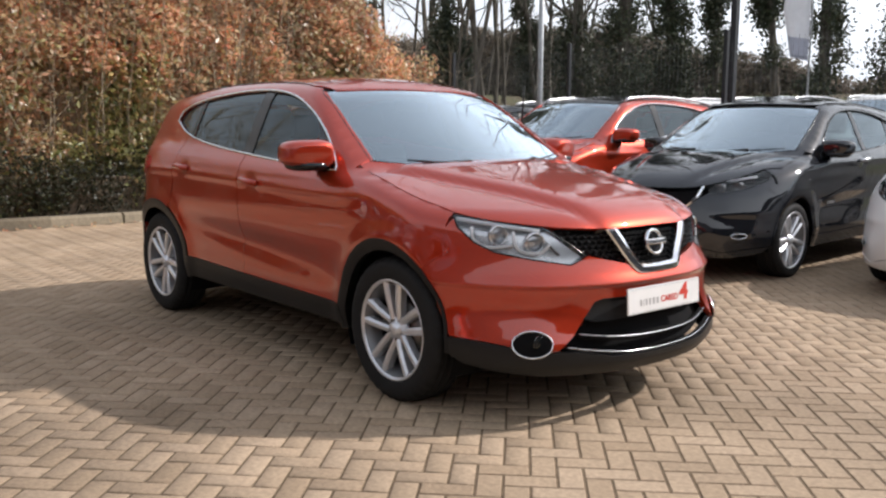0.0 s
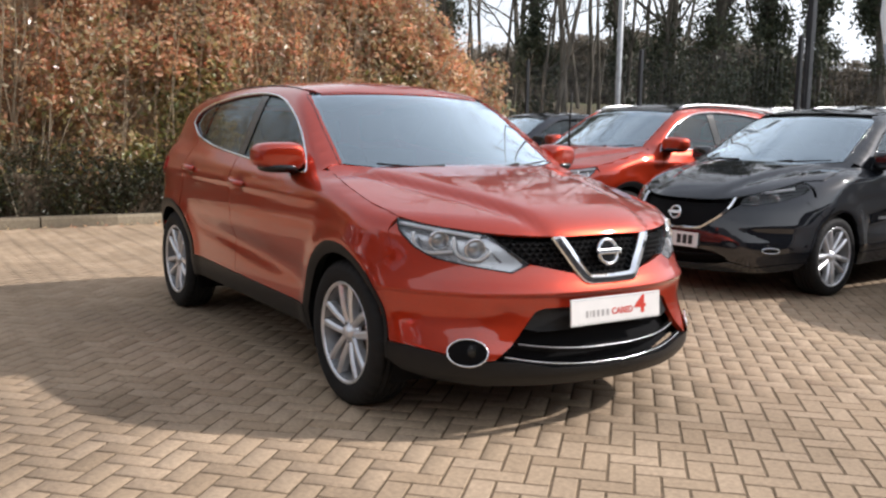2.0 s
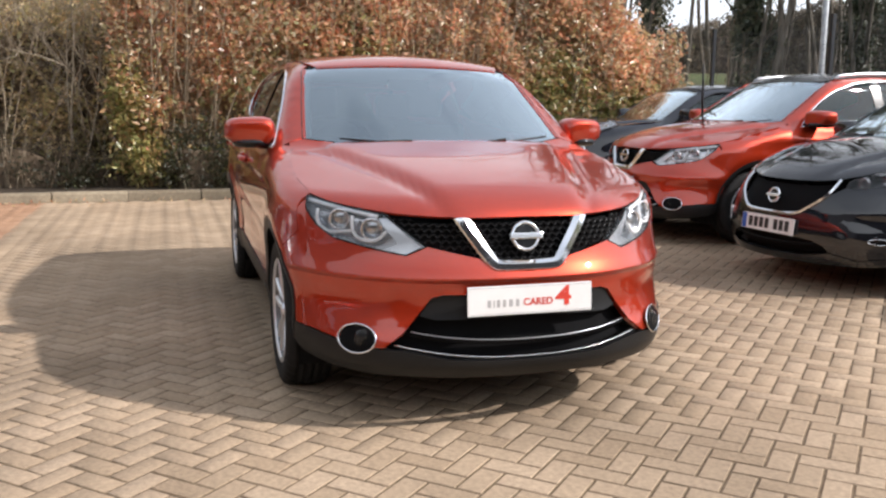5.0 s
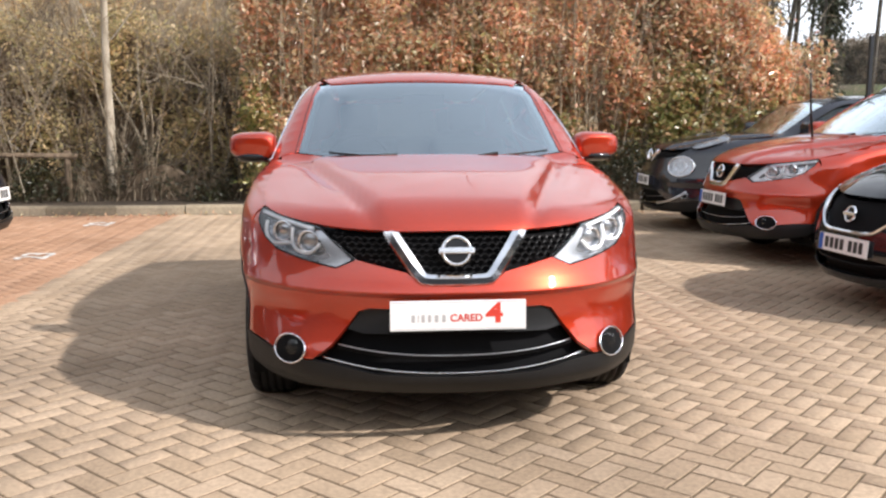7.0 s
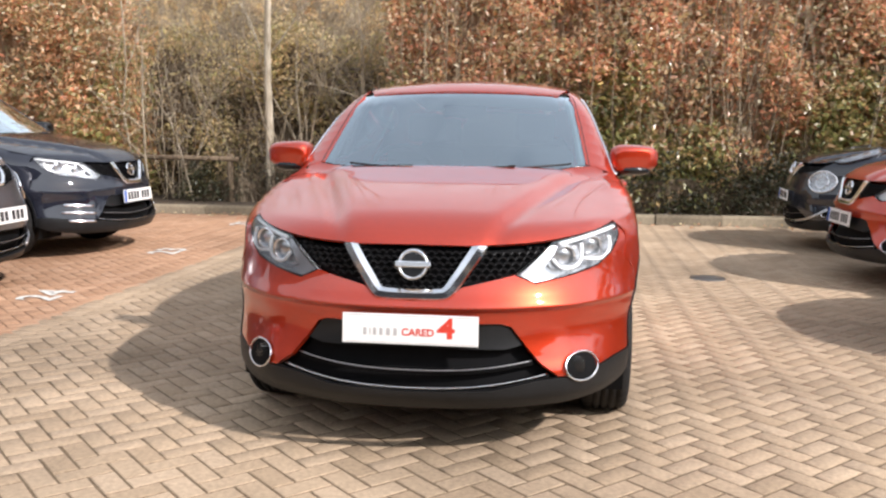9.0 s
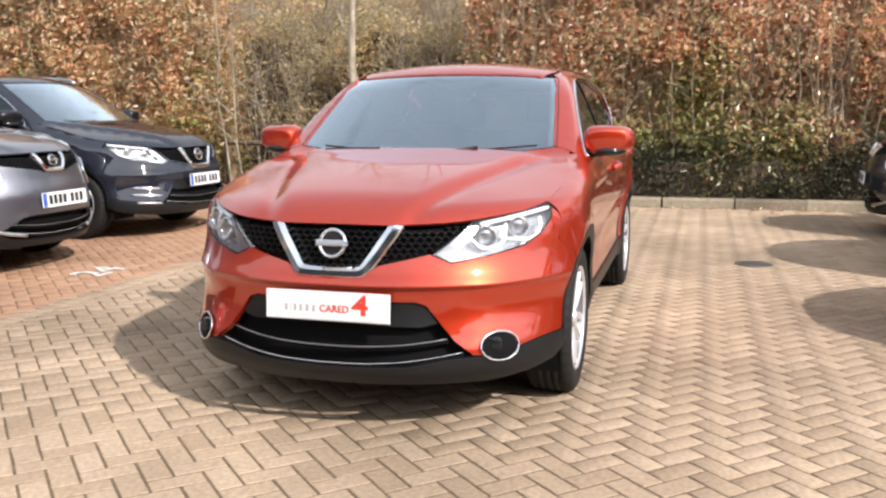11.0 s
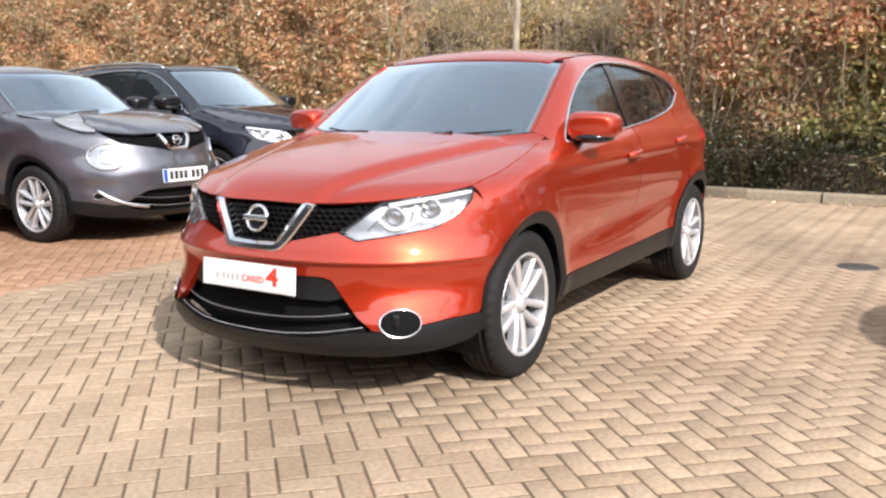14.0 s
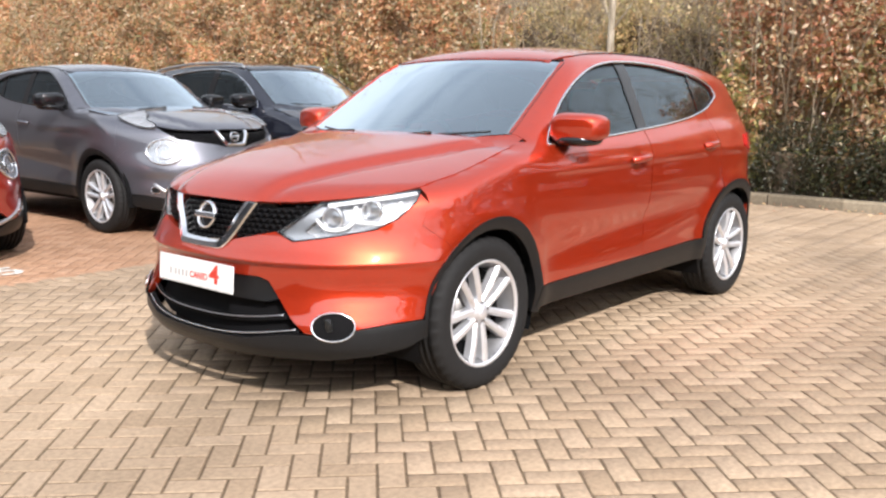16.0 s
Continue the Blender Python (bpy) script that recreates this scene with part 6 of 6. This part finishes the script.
for i in range(17):
    y = -6.6 + i * 0.31 + rs.uniform(-0.08, 0.08)
    bare_shrub((-9.35 - rs.uniform(0.0, 1.2), y, 0.05), rs.uniform(2.4, 4.2), rs.randint(2, 3), 800 + i, M_TWIG_PALE if i % 4 else M_BIRCH,
               "upright leafless shrub with pale tan stems", "bare_shrub", 0.24, 2, 1.5)
make_hedge("bramble_thicket", -6.9, -1.3, lambda y: 2.7 + 0.7 * noise.noise((y * 0.9, 3.0, 1.0)), -10.0, 0.9, 30000, 0.085, M_MOSS, 41,
           "tangled olive-brown brush with few leaves", low=0.09, stems=70, lump=0.45, gaps=-0.02)
birch = bare_tree((-9.55, -4.05, 0.02), 7.0, 0.075, 5, M_BIRCH, "slender young tree with pale bark and bare side branches", "young_tree", 2, 0.01, (18, 22), 0.03, 0.24, 0.30)

# knee rail in front of the shrubs
rail = empty("knee_rail", None, "dark weathered timber rail half hidden by undergrowth", "fence")
tube("rail", [(-9.25, -8.0, 0.79), (-9.25, -6.2, 0.78), (-9.22, -4.45, 0.76)], 0.038, M_TWIG_DARK, rail, "", 8)
for y in (-7.8, -6.2, -4.6):
    tube("post", [(-9.26, y, 0.0), (-9.26, y, 0.84)], 0.05, M_TWIG_DARK, rail, "", 8)

# woods
def at_bank(x, y):
    return (x, y, bank(x, y) - 0.12)


EYE0 = Vector((3.3, -3.3))
for i, (az, dist, gi) in enumerate(((139.3, 27, 0.60), (133.6, 31, 0.50), (131.0, 29, 0.85), (128.3, 28, 0.90), (125.6, 29, 0.75), (123.6, 30, 0.55), (119.4, 29, 0.50),
                                    (117.3, 28, 0.70), (112.6, 30, 1.0), (107.5, 31, 0.9), (146.0, 30, 0.7), (151, 33, 0.8))):
    ivy_tree(at_bank(EYE0.x + dist * math.cos(radians(az)), EYE0.y + dist * math.sin(radians(az))), rs.uniform(13, 17), 300 + i, gi)
for i in range(46):
    az, dist = rs.uniform(123, 226), rs.uniform(28, 54)
    x, y = EYE0.x + dist * math.cos(radians(az)), EYE0.y + dist * math.sin(radians(az))
    bare_tree(at_bank(x, y), rs.uniform(10, 15), rs.uniform(0.06, 0.13), 400 + i, M_BARK if az < 160 or i % 2 else M_TWIG, "tall bare winter tree", depth=3, spread=0.06)
for i in range(26):
    az, dist = rs.uniform(108, 225), rs.uniform(20, 34)
    x, y = EYE0.x + dist * math.cos(radians(az)), EYE0.y + dist * math.sin(radians(az))
    bare_shrub(at_bank(x, y), rs.uniform(1.8, 3.6), 7, 500 + i, M_TWIG_DARK if i % 2 else M_TWIG, "leafless woodland shrub with brown twigs")

for i in range(26):
    az, dist = rs.uniform(131, 150), rs.uniform(25, 40)
    x, y = EYE0.x + dist * math.cos(radians(az)), EYE0.y + dist * math.sin(radians(az))
    bare_tree(at_bank(x, y), rs.uniform(8, 13), rs.uniform(0.05, 0.10), 460 + i, M_BARK, "tall bare winter tree with dark twigs", depth=3, spread=0.06, kids=(5, 8))

# thicket of bare brush behind the gap in the hedges: a few plants, set out many times
brush = [bare_shrub((-12.5, -6.0 + 1.6 * i, 0.0), 4.6, 9, 700 + i, (M_TWIG, M_TWIG_PALE, M_TWIG, M_TWIG_DARK)[i % 4], "tall leafless brush with grey-brown twigs", "bare_brush", 0.22, 3) for i in range(5)]
for i in range(70):
    x, y = -11.2 - 11.0 * rs.random() ** 1.3, rs.uniform(-20, 5.5)
    copy_thing(brush[i % 5], pose(x, y, bank(x, y) - 0.05, 0, 0, rs.uniform(0, 360)) @ Matrix.Scale(rs.uniform(0.8, 1.35), 4))
make_hedge("woodland_thicket", -24, 9, lambda y: 4.6 + 1.0 * noise.noise((y * 0.4, 5.0, 0.0)), -15.5, 1.6, 90000, 0.12, M_LEAF_BROWN, 71,
           "dull brown winter thicket at the edge of the wood", low=0.2, core=M_TWIG, stems=220, lump=0.6, gaps=0.25)
far_thicket = make_hedge("woodland_thicket", -62, 22, lambda y: 3.5 + 3.2 * min(1.0, max(0.0, (-16 - y) / 14)) + 0.9 * noise.noise((y * 0.25, 8.0, 0.0)), -33.0, 1.8, 100000, 0.20, M_HAZE, 83,
                         "dull brown winter thicket at the edge of the wood", low=0.4, core=M_BARK, stems=420, lump=0.6, gaps=0.35)
far_thicket.matrix_basis = pose(0, 0, 0, 0, 0, -90)

# fallen leaves along the kerb
rl = np.random.default_rng(91)
litter = np.stack([-8.12 + rl.exponential(0.16, 420), rl.uniform(-9.0, 7.4, 420), rl.uniform(0.008, 0.02, 420)], 1)
leaves("fallen_leaves", litter[litter[:, 0] < -7.2], 0.05, rl, M_LEAF_RED, None, "dry fallen leaves along the kerb", droop=0.0)

# ---------------------------------------------------------------- the cars
make_car("crossover_car", CROSSOVER, M_ORANGE, pose(0, 0, 0), "burnt orange metallic crossover with black cladding and chrome V grille", fine=True, dealer=True)

ROUND_LAMP = dict(CROSSOVER,
    wheels=(0.0, -2.53), tyre=0.338, arch=0.375, nose=(0.915, 0.92, 2.8),
    lean=([0.15, 0.30, 0.45, 0.60, 0.75, 0.90, 1.0, 1.1, 1.3], [0.12, 0.02, 0.0, 0.0, 0.045, 0.095, 0.20, 0.45, 1.0]),
    tail=(-3.29, 0.42, 3.4),
    top=([-3.4, -2.6, -2.0, -1.2, -0.4, -0.1, 0.2, 0.5, 0.7, 0.95], [1.22, 1.22, 1.18, 1.13, 1.115, 1.10, 1.07, 1.015, 0.965, 0.86]),
    crown=([-1.0, -0.35, 0.35, 0.9], [0.0, 0.01, 0.035, 0.06]),
    wide=([-3.3, -3.0, -2.5, -2.0, -1.2, -0.5, 0.0, 0.4, 0.9], [0.80, 0.86, 0.885, 0.862, 0.858, 0.862, 0.880, 0.87, 0.84]),
    cabin=([-3.3, -3.0, -2.6, -2.1, -1.3, -0.7, -0.4], [0.64, 0.70, 0.755, 0.79, 0.805, 0.80, 0.79]), tumble=0.36,
    roof=([-3.3, -3.0, -2.6, -2.1, -1.6, -1.3, -0.95, -0.6], [1.30, 1.40, 1.48, 1.54, 1.563, 1.555, 1.505, 1.42]),
    screen=(-0.36, 1.125, 1.52, 0.12), hatch=(-3.06, 1.2, 0.7), screen_k=0.96, screen_dz=0.005,
    dlo_low=[(-0.60, 1.105), (-0.9, 1.115), (-1.3, 1.135), (-1.8, 1.18), (-2.15, 1.25), (-2.3, 1.32)],
    dlo_top=[(-2.2, 1.375), (-1.95, 1.432), (-1.6, 1.462), (-1.35, 1.462), (-1.15, 1.44), (-0.98, 1.37), (-0.82, 1.28), (-0.68, 1.18)],
    pillar=(-1.44, -1.54, -2.02, -2.06), door=(-0.56, -1.49, -2.20), sill=(0.40, 0.42),
    hood_edge=[(0, 0.940), (12, 0.938), (25, 0.935), (38, 0.945), (54, 0.985), (68, 1.045)],
    hood_side=[(0.05, 0.770), (-0.15, 0.765), (-0.32, 0.74), (-0.42, 0.71)],
    hood_back=[(-0.42, 0.71), (-0.40, 0.5), (-0.35, 0.25), (-0.33, 0.0)],
    lamp=[(84, 1.115), (74, 1.085), (62, 1.035), (50, 0.975), (50, 0.948), (58, 0.955), (70, 1.005), (82, 1.065)],
    grille=[(0, 0.932), (18, 0.930), (51, 0.945), (36, 0.864), (13, 0.812), (8.0, 0.790), (0, 0.786)],
    vee=[(11.5, 0.926), (9.5, 0.875), (7.0, 0.822), (5.5, 0.806), (0, 0.801)], vee_w=0.75, strake=True,
    intake=[(0, 0.470), (18, 0.470), (24, 0.455), (31, 0.395), (36, 0.345), (30, 0.300), (20, 0.280), (0, 0.270)],
    fog=(48, 0.420, 0.032), badge=(0.872, 0.047), round=(43.0, 0.752, 0.108), round_wide=1.42)

HATCH = dict(CROSSOVER,
    wheels=(0.0, -2.70), tyre=0.322, arch=0.352, nose=(0.965, 0.80, 2.7), track=0.77,
    lean=([0.15, 0.26, 0.42, 0.55, 0.68, 0.78, 0.86, 0.93, 1.1], [0.10, 0.02, 0.0, 0.02, 0.07, 0.15, 0.26, 0.42, 0.9]),
    tail=(-3.53, 0.42, 3.4),
    top=([-3.5, -2.6, -2.0, -1.2, -0.5, -0.2, 0.1, 0.4, 0.65, 0.85, 1.0], [1.12, 1.10, 1.075, 1.04, 1.025, 1.035, 1.00, 0.935, 0.865, 0.79, 0.70]),
    crown=([-1.0, -0.35, 0.35, 0.9], [0.0, 0.03, 0.05, 0.07]),
    cabin=([-3.5, -3.2, -2.7, -2.1, -1.3, -0.7, -0.4], [0.66, 0.73, 0.78, 0.81, 0.825, 0.815, 0.80]), tumble=0.42,
    roof=([-3.5, -3.2, -2.8, -2.3, -1.8, -1.4, -1.0, -0.6], [1.33, 1.415, 1.47, 1.52, 1.548, 1.545, 1.50, 1.39]),
    screen=(-0.18, 1.05, 1.85, 0.14), hatch=(-3.25, 1.12, 0.62), screen_dz=-0.045,
    dlo_low=[(-0.52, 1.005), (-0.9, 1.02), (-1.3, 1.04), (-1.9, 1.08), (-2.4, 1.14), (-2.62, 1.20)],
    dlo_top=[(-2.5, 1.30), (-2.2, 1.37), (-1.9, 1.41), (-1.5, 1.425), (-1.2, 1.40), (-0.98, 1.33), (-0.78, 1.22), (-0.62, 1.10)],
    pillar=(-1.46, -1.55, -2.30, -2.34), door=(-0.52, -1.50, -2.42), sill=(0.33, 0.34),
    hood_edge=[(0, 0.755), (12, 0.757), (24, 0.768), (36, 0.80), (55, 0.865), (70, 0.915)],
    hood_side=[(0.12, 0.790), (-0.10, 0.780), (-0.24, 0.755), (-0.32, 0.725)],
    hood_back=[(-0.32, 0.725), (-0.29, 0.55), (-0.21, 0.28), (-0.19, 0.0)],
    lamp=[(70, 0.905), (55, 0.858), (37, 0.795), (33, 0.735), (38, 0.725), (55, 0.775), (69, 0.85)],
    grille=[(0, 0.750), (15, 0.752), (31, 0.772), (27, 0.68), (14, 0.535), (0, 0.525)],
    vee=[(30, 0.772), (26, 0.675), (19, 0.585), (13, 0.535), (0, 0.528)],
    intake=[(0, 0.375), (16, 0.375), (22, 0.365), (27, 0.33), (29, 0.295), (24, 0.275), (16, 0.262), (0, 0.255)],
    vee_w=0.5, fog_flat=0.45, bright_handles=True, fog=(47, 0.390, 0.048), badge=(0.640, 0.056), seam=0.30, lip=0.20)

right_row, left_row = "cars parked along the fence side", "cars parked on the red bays"
parked = make_car("crossover_car", CROSSOVER, M_ORANGE, pose(-3.91, 3.87, 0, 0, 0, -88) @ Matrix.Scale(1.04, 4), "burnt orange crossover with silver roof rails and black roof", right_row, roof_mat=M_GLOSSBLACK, rails=True)
hatch = make_car("electric_hatchback", HATCH, M_DARKCAR, pose(-1.48, 3.83, 0, 0, 0, -86) @ Matrix.Scale(1.02, 4), "glossy black electric hatchback parked nose out", right_row, lamp_style="slim", chrome_dlo=False, grille_style="plain", plate_at=(0.965, 0, 0.44), clad=False, rear_tint=False)
make_car("compact_crossover", ROUND_LAMP, M_BLACKCAR, pose(-6.20, 3.97, 0, 0, 0, -94), "black compact crossover with round front lamps", right_row, lamp_style="round", chrome_dlo=False, plate_at=(0.932, 0, 0.575))
make_car("white_hatchback", HATCH, M_WHITECAR, pose(0.80, 4.42, 0, 0, 0, -90), "white hatchback parked nose out", right_row, lamp_style="slim", chrome_dlo=False, grille_style="plain", plate_at=(0.965, 0, 0.44), clad=False)
make_car("compact_crossover", ROUND_LAMP, M_GREYCAR, pose(-2.08, -4.60, 0, 0, 0, 91.5) @ Matrix.Scale(1.03, 4), "gunmetal grey compact crossover with round front lamps", left_row, mirror_mat=M_GLOSSBLACK, lamp_style="round", chrome_dlo=False, plate_at=(0.932, 0, 0.575))
make_car("crossover_car", dict(CROSSOVER, fog=None, fog_bars=((0.470, 36, 52), (0.405, 35, 53), (0.335, 36, 50))), M_NAVY, pose(-4.49, -4.72, 0, 0, 0, 89) @ Matrix.Scale(1.08, 4), "dark navy crossover with silver roof rails", left_row, rails=True, wheel_kind=5, mirror_mat=M_GLOSSBLACK)
make_car("compact_crossover", ROUND_LAMP, M_REDCAR, pose(0.64, -4.32, 0, 0, 0, 90), "dark red compact crossover with round front lamps", left_row, lamp_style="round", chrome_dlo=False, plate_at=(0.932, 0, 0.575))
far_row = "cars standing behind the fence"
for x, mt, nm in ((-7.0, M_WHITECAR, "white"), (-4.95, M_BLACKCAR, "black"), (-2.85, M_WHITECAR, "white"), (-10.2, M_GREYCAR, "silver grey")):
    make_car("crossover_car", CROSSOVER, mt, pose(x, 9.5, -0.014, 0, 0, -90) @ Matrix.Diagonal((1.06, 1.04, 1.15, 1)), nm + " crossover with roof rails standing behind the fence", far_row, rails=True)
hs = Shape(HATCH)
for k, (x, ln) in enumerate(((-0.66, 0.022), (-0.70, 0.050), (-0.765, 0.070))):
    q = on_skin(hs.all, from_side(1), [(x, 0.60)], 0.004)[0]
    bm = bmesh.new()
    box(bm, q[0] - ln / 2, q[0] + ln / 2, q[1] - 0.002, q[1] + 0.002, 0.60 - 0.011, 0.60 + 0.011)
    part("door_script_bar", bm, M_SATIN, hatch, "small silver script on the door")
tube("aerial", [(-0.06, -0.02, 1.02), (-0.05, -0.03, 1.12), (0.0, 0.02, 1.30), (0.08, 0.12, 1.64)], 0.012, M_CLAD, parked, "thin black flexible aerial", 6, taper=(1.3, 0.7))

# ---------------------------------------------------------------- block paving, laid as herringbone at 45 degrees
def block_mesh(name, lx, ly, mat):
    """A paving block with a small chamfer, its top at z = 0."""
    c, g = 0.0030, 0.0052
    rings = []
    for inset, z in ((g, -0.03), (g, -0.0022), (g + c, 0.0)):
        rings += [(-lx / 2 + inset, -ly / 2 + inset, z), (lx / 2 - inset, -ly / 2 + inset, z), (lx / 2 - inset, ly / 2 - inset, z), (-lx / 2 + inset, ly / 2 - inset, z)]
    faces = [(8, 9, 10, 11)]
    for r in (0, 4):
        faces += [(r + i, r + (i + 1) % 4, r + 4 + (i + 1) % 4, r + 4 + i) for i in range(4)]
    me = bpy.data.meshes.new(name)
    me.from_pydata(rings, [], faces)
    me.polygons.foreach_set("use_smooth", [False] * len(faces))
    me.materials.append(mat)
    return me, np.array(rings), faces


B_OBJ = stone_material("buff_block", BUFF, per="object")
B_ISL = stone_material("buff_block_field", BUFF, per="island")
R_ISL = stone_material("red_block_field", RED, per="island", stain=0.25)
bed = link_mesh("pavement", [(-8.16, -40, -0.0036), (45, -40, -0.0036), (45, 7.94, -0.0036), (-8.16, 7.94, -0.0036)], [(0, 1, 2, 3)], M_SAND)
tagged(bed, "buff and red herringbone block paving with dark joints", "pavement", "", "structure")
link_mesh("red_joint_bed", [(-8.15, -9.5, -0.0027), (11.0, -9.5, -0.0027), (11.0, -2.82, -0.0027), (-8.15, -2.82, -0.0027)], [(0, 1, 2, 3)], M_SANDRED, bed, "pale red sand in the joints")
one, ring_v, ring_f = block_mesh("paving_block", 0.2, 0.1, B_OBJ)
rb = np.random.default_rng(77)
R2 = math.sqrt(0.5)
spots = []
for i in range(-190, 190):
    for j in range(-190, 190):
        k = (i + j) % 4
        if k == 3:
            s_, r_, turn = 0.03 + 0.1 * (i + 1), 0.03 + 0.1 * (j + 0.5), 45.0
        elif k == 1:
            s_, r_, turn = 0.03 + 0.1 * (i + 0.5), 0.03 + 0.1 * (j + 1), 135.0
        else:
            continue
        x, y = (s_ - r_) * R2, (s_ + r_) * R2
        if -8.05 < x < 11.0 and -9.5 < y < 7.8 and not (-2.86 < y < -2.66):
            spots.append((x, y, turn))
spots = np.array(spots)
near = (spots[:, 0] > 0.95) & (spots[:, 0] < 3.1) & (np.abs(spots[:, 1]) < 1.42)
count_near = 0


def lay_field(name, rows, mat, label):
    """All the blocks of a stretch as one mesh, each with its own small tilt and rise."""
    n = len(rows)
    a = np.radians(rows[:, 2] + rb.normal(0, 0.4, n))
    v = np.tile(ring_v, (n, 1, 1))
    tx, ty = rb.normal(0, 0.0030, n), rb.normal(0, 0.0030, n)
    z = v[:, :, 2] + v[:, :, 0] * tx[:, None] + v[:, :, 1] * ty[:, None] + rb.normal(0, 0.0004, n)[:, None]
    x = v[:, :, 0] * np.cos(a)[:, None] - v[:, :, 1] * np.sin(a)[:, None] + rows[:, 0:1]
    y = v[:, :, 0] * np.sin(a)[:, None] + v[:, :, 1] * np.cos(a)[:, None] + rows[:, 1:2]
    f = (np.arange(n)[:, None, None] * 12 + np.array(ring_f)[None]).reshape(-1, 4)
    return quick_mesh(name, np.stack([x, y, z], 2).reshape(-1, 3), f, mat, bed, label, "stuff")


for x, y, turn in spots[near][:300]:
    o = new("paving_block", one)
    o.parent = bed
    o.matrix_basis = pose(x, y, rb.normal(0, 0.0004), rb.normal(0, 0.17), rb.normal(0, 0.17), turn + rb.normal(0, 0.4))
rest = np.vstack([spots[near][300:], spots[~near]])
lay_field("buff_blocks", rest[rest[:, 1] > -2.7], B_ISL, "buff paving blocks")
lay_field("red_blocks", rest[rest[:, 1] <= -2.7], R_ISL, "red paving blocks")
edge_rows = np.array([(x, -2.76, 90.0) for x in np.arange(-8.1, 11.0, 0.1)])
lay_field("edging_blocks", edge_rows, B_ISL, "row of buff edging blocks")
end_rows = np.array([(11.06, y, 0.0) for y in np.arange(-9.5, 7.8, 0.1)])
lay_field("end_blocks", end_rows, B_ISL, "row of buff edging blocks")
drain = link_mesh("drain_cover", *revolve([(0.0, 0.004), (0.13, 0.004), (0.135, 0.002), (0.15, 0.003), (0.155, -0.005)], 32), M_DISC, None)
drain.matrix_basis = pose(-3.76, 1.85, 0.002, 90)
tagged(drain, "round dark metal drain cover set in the paving", "drain cover")
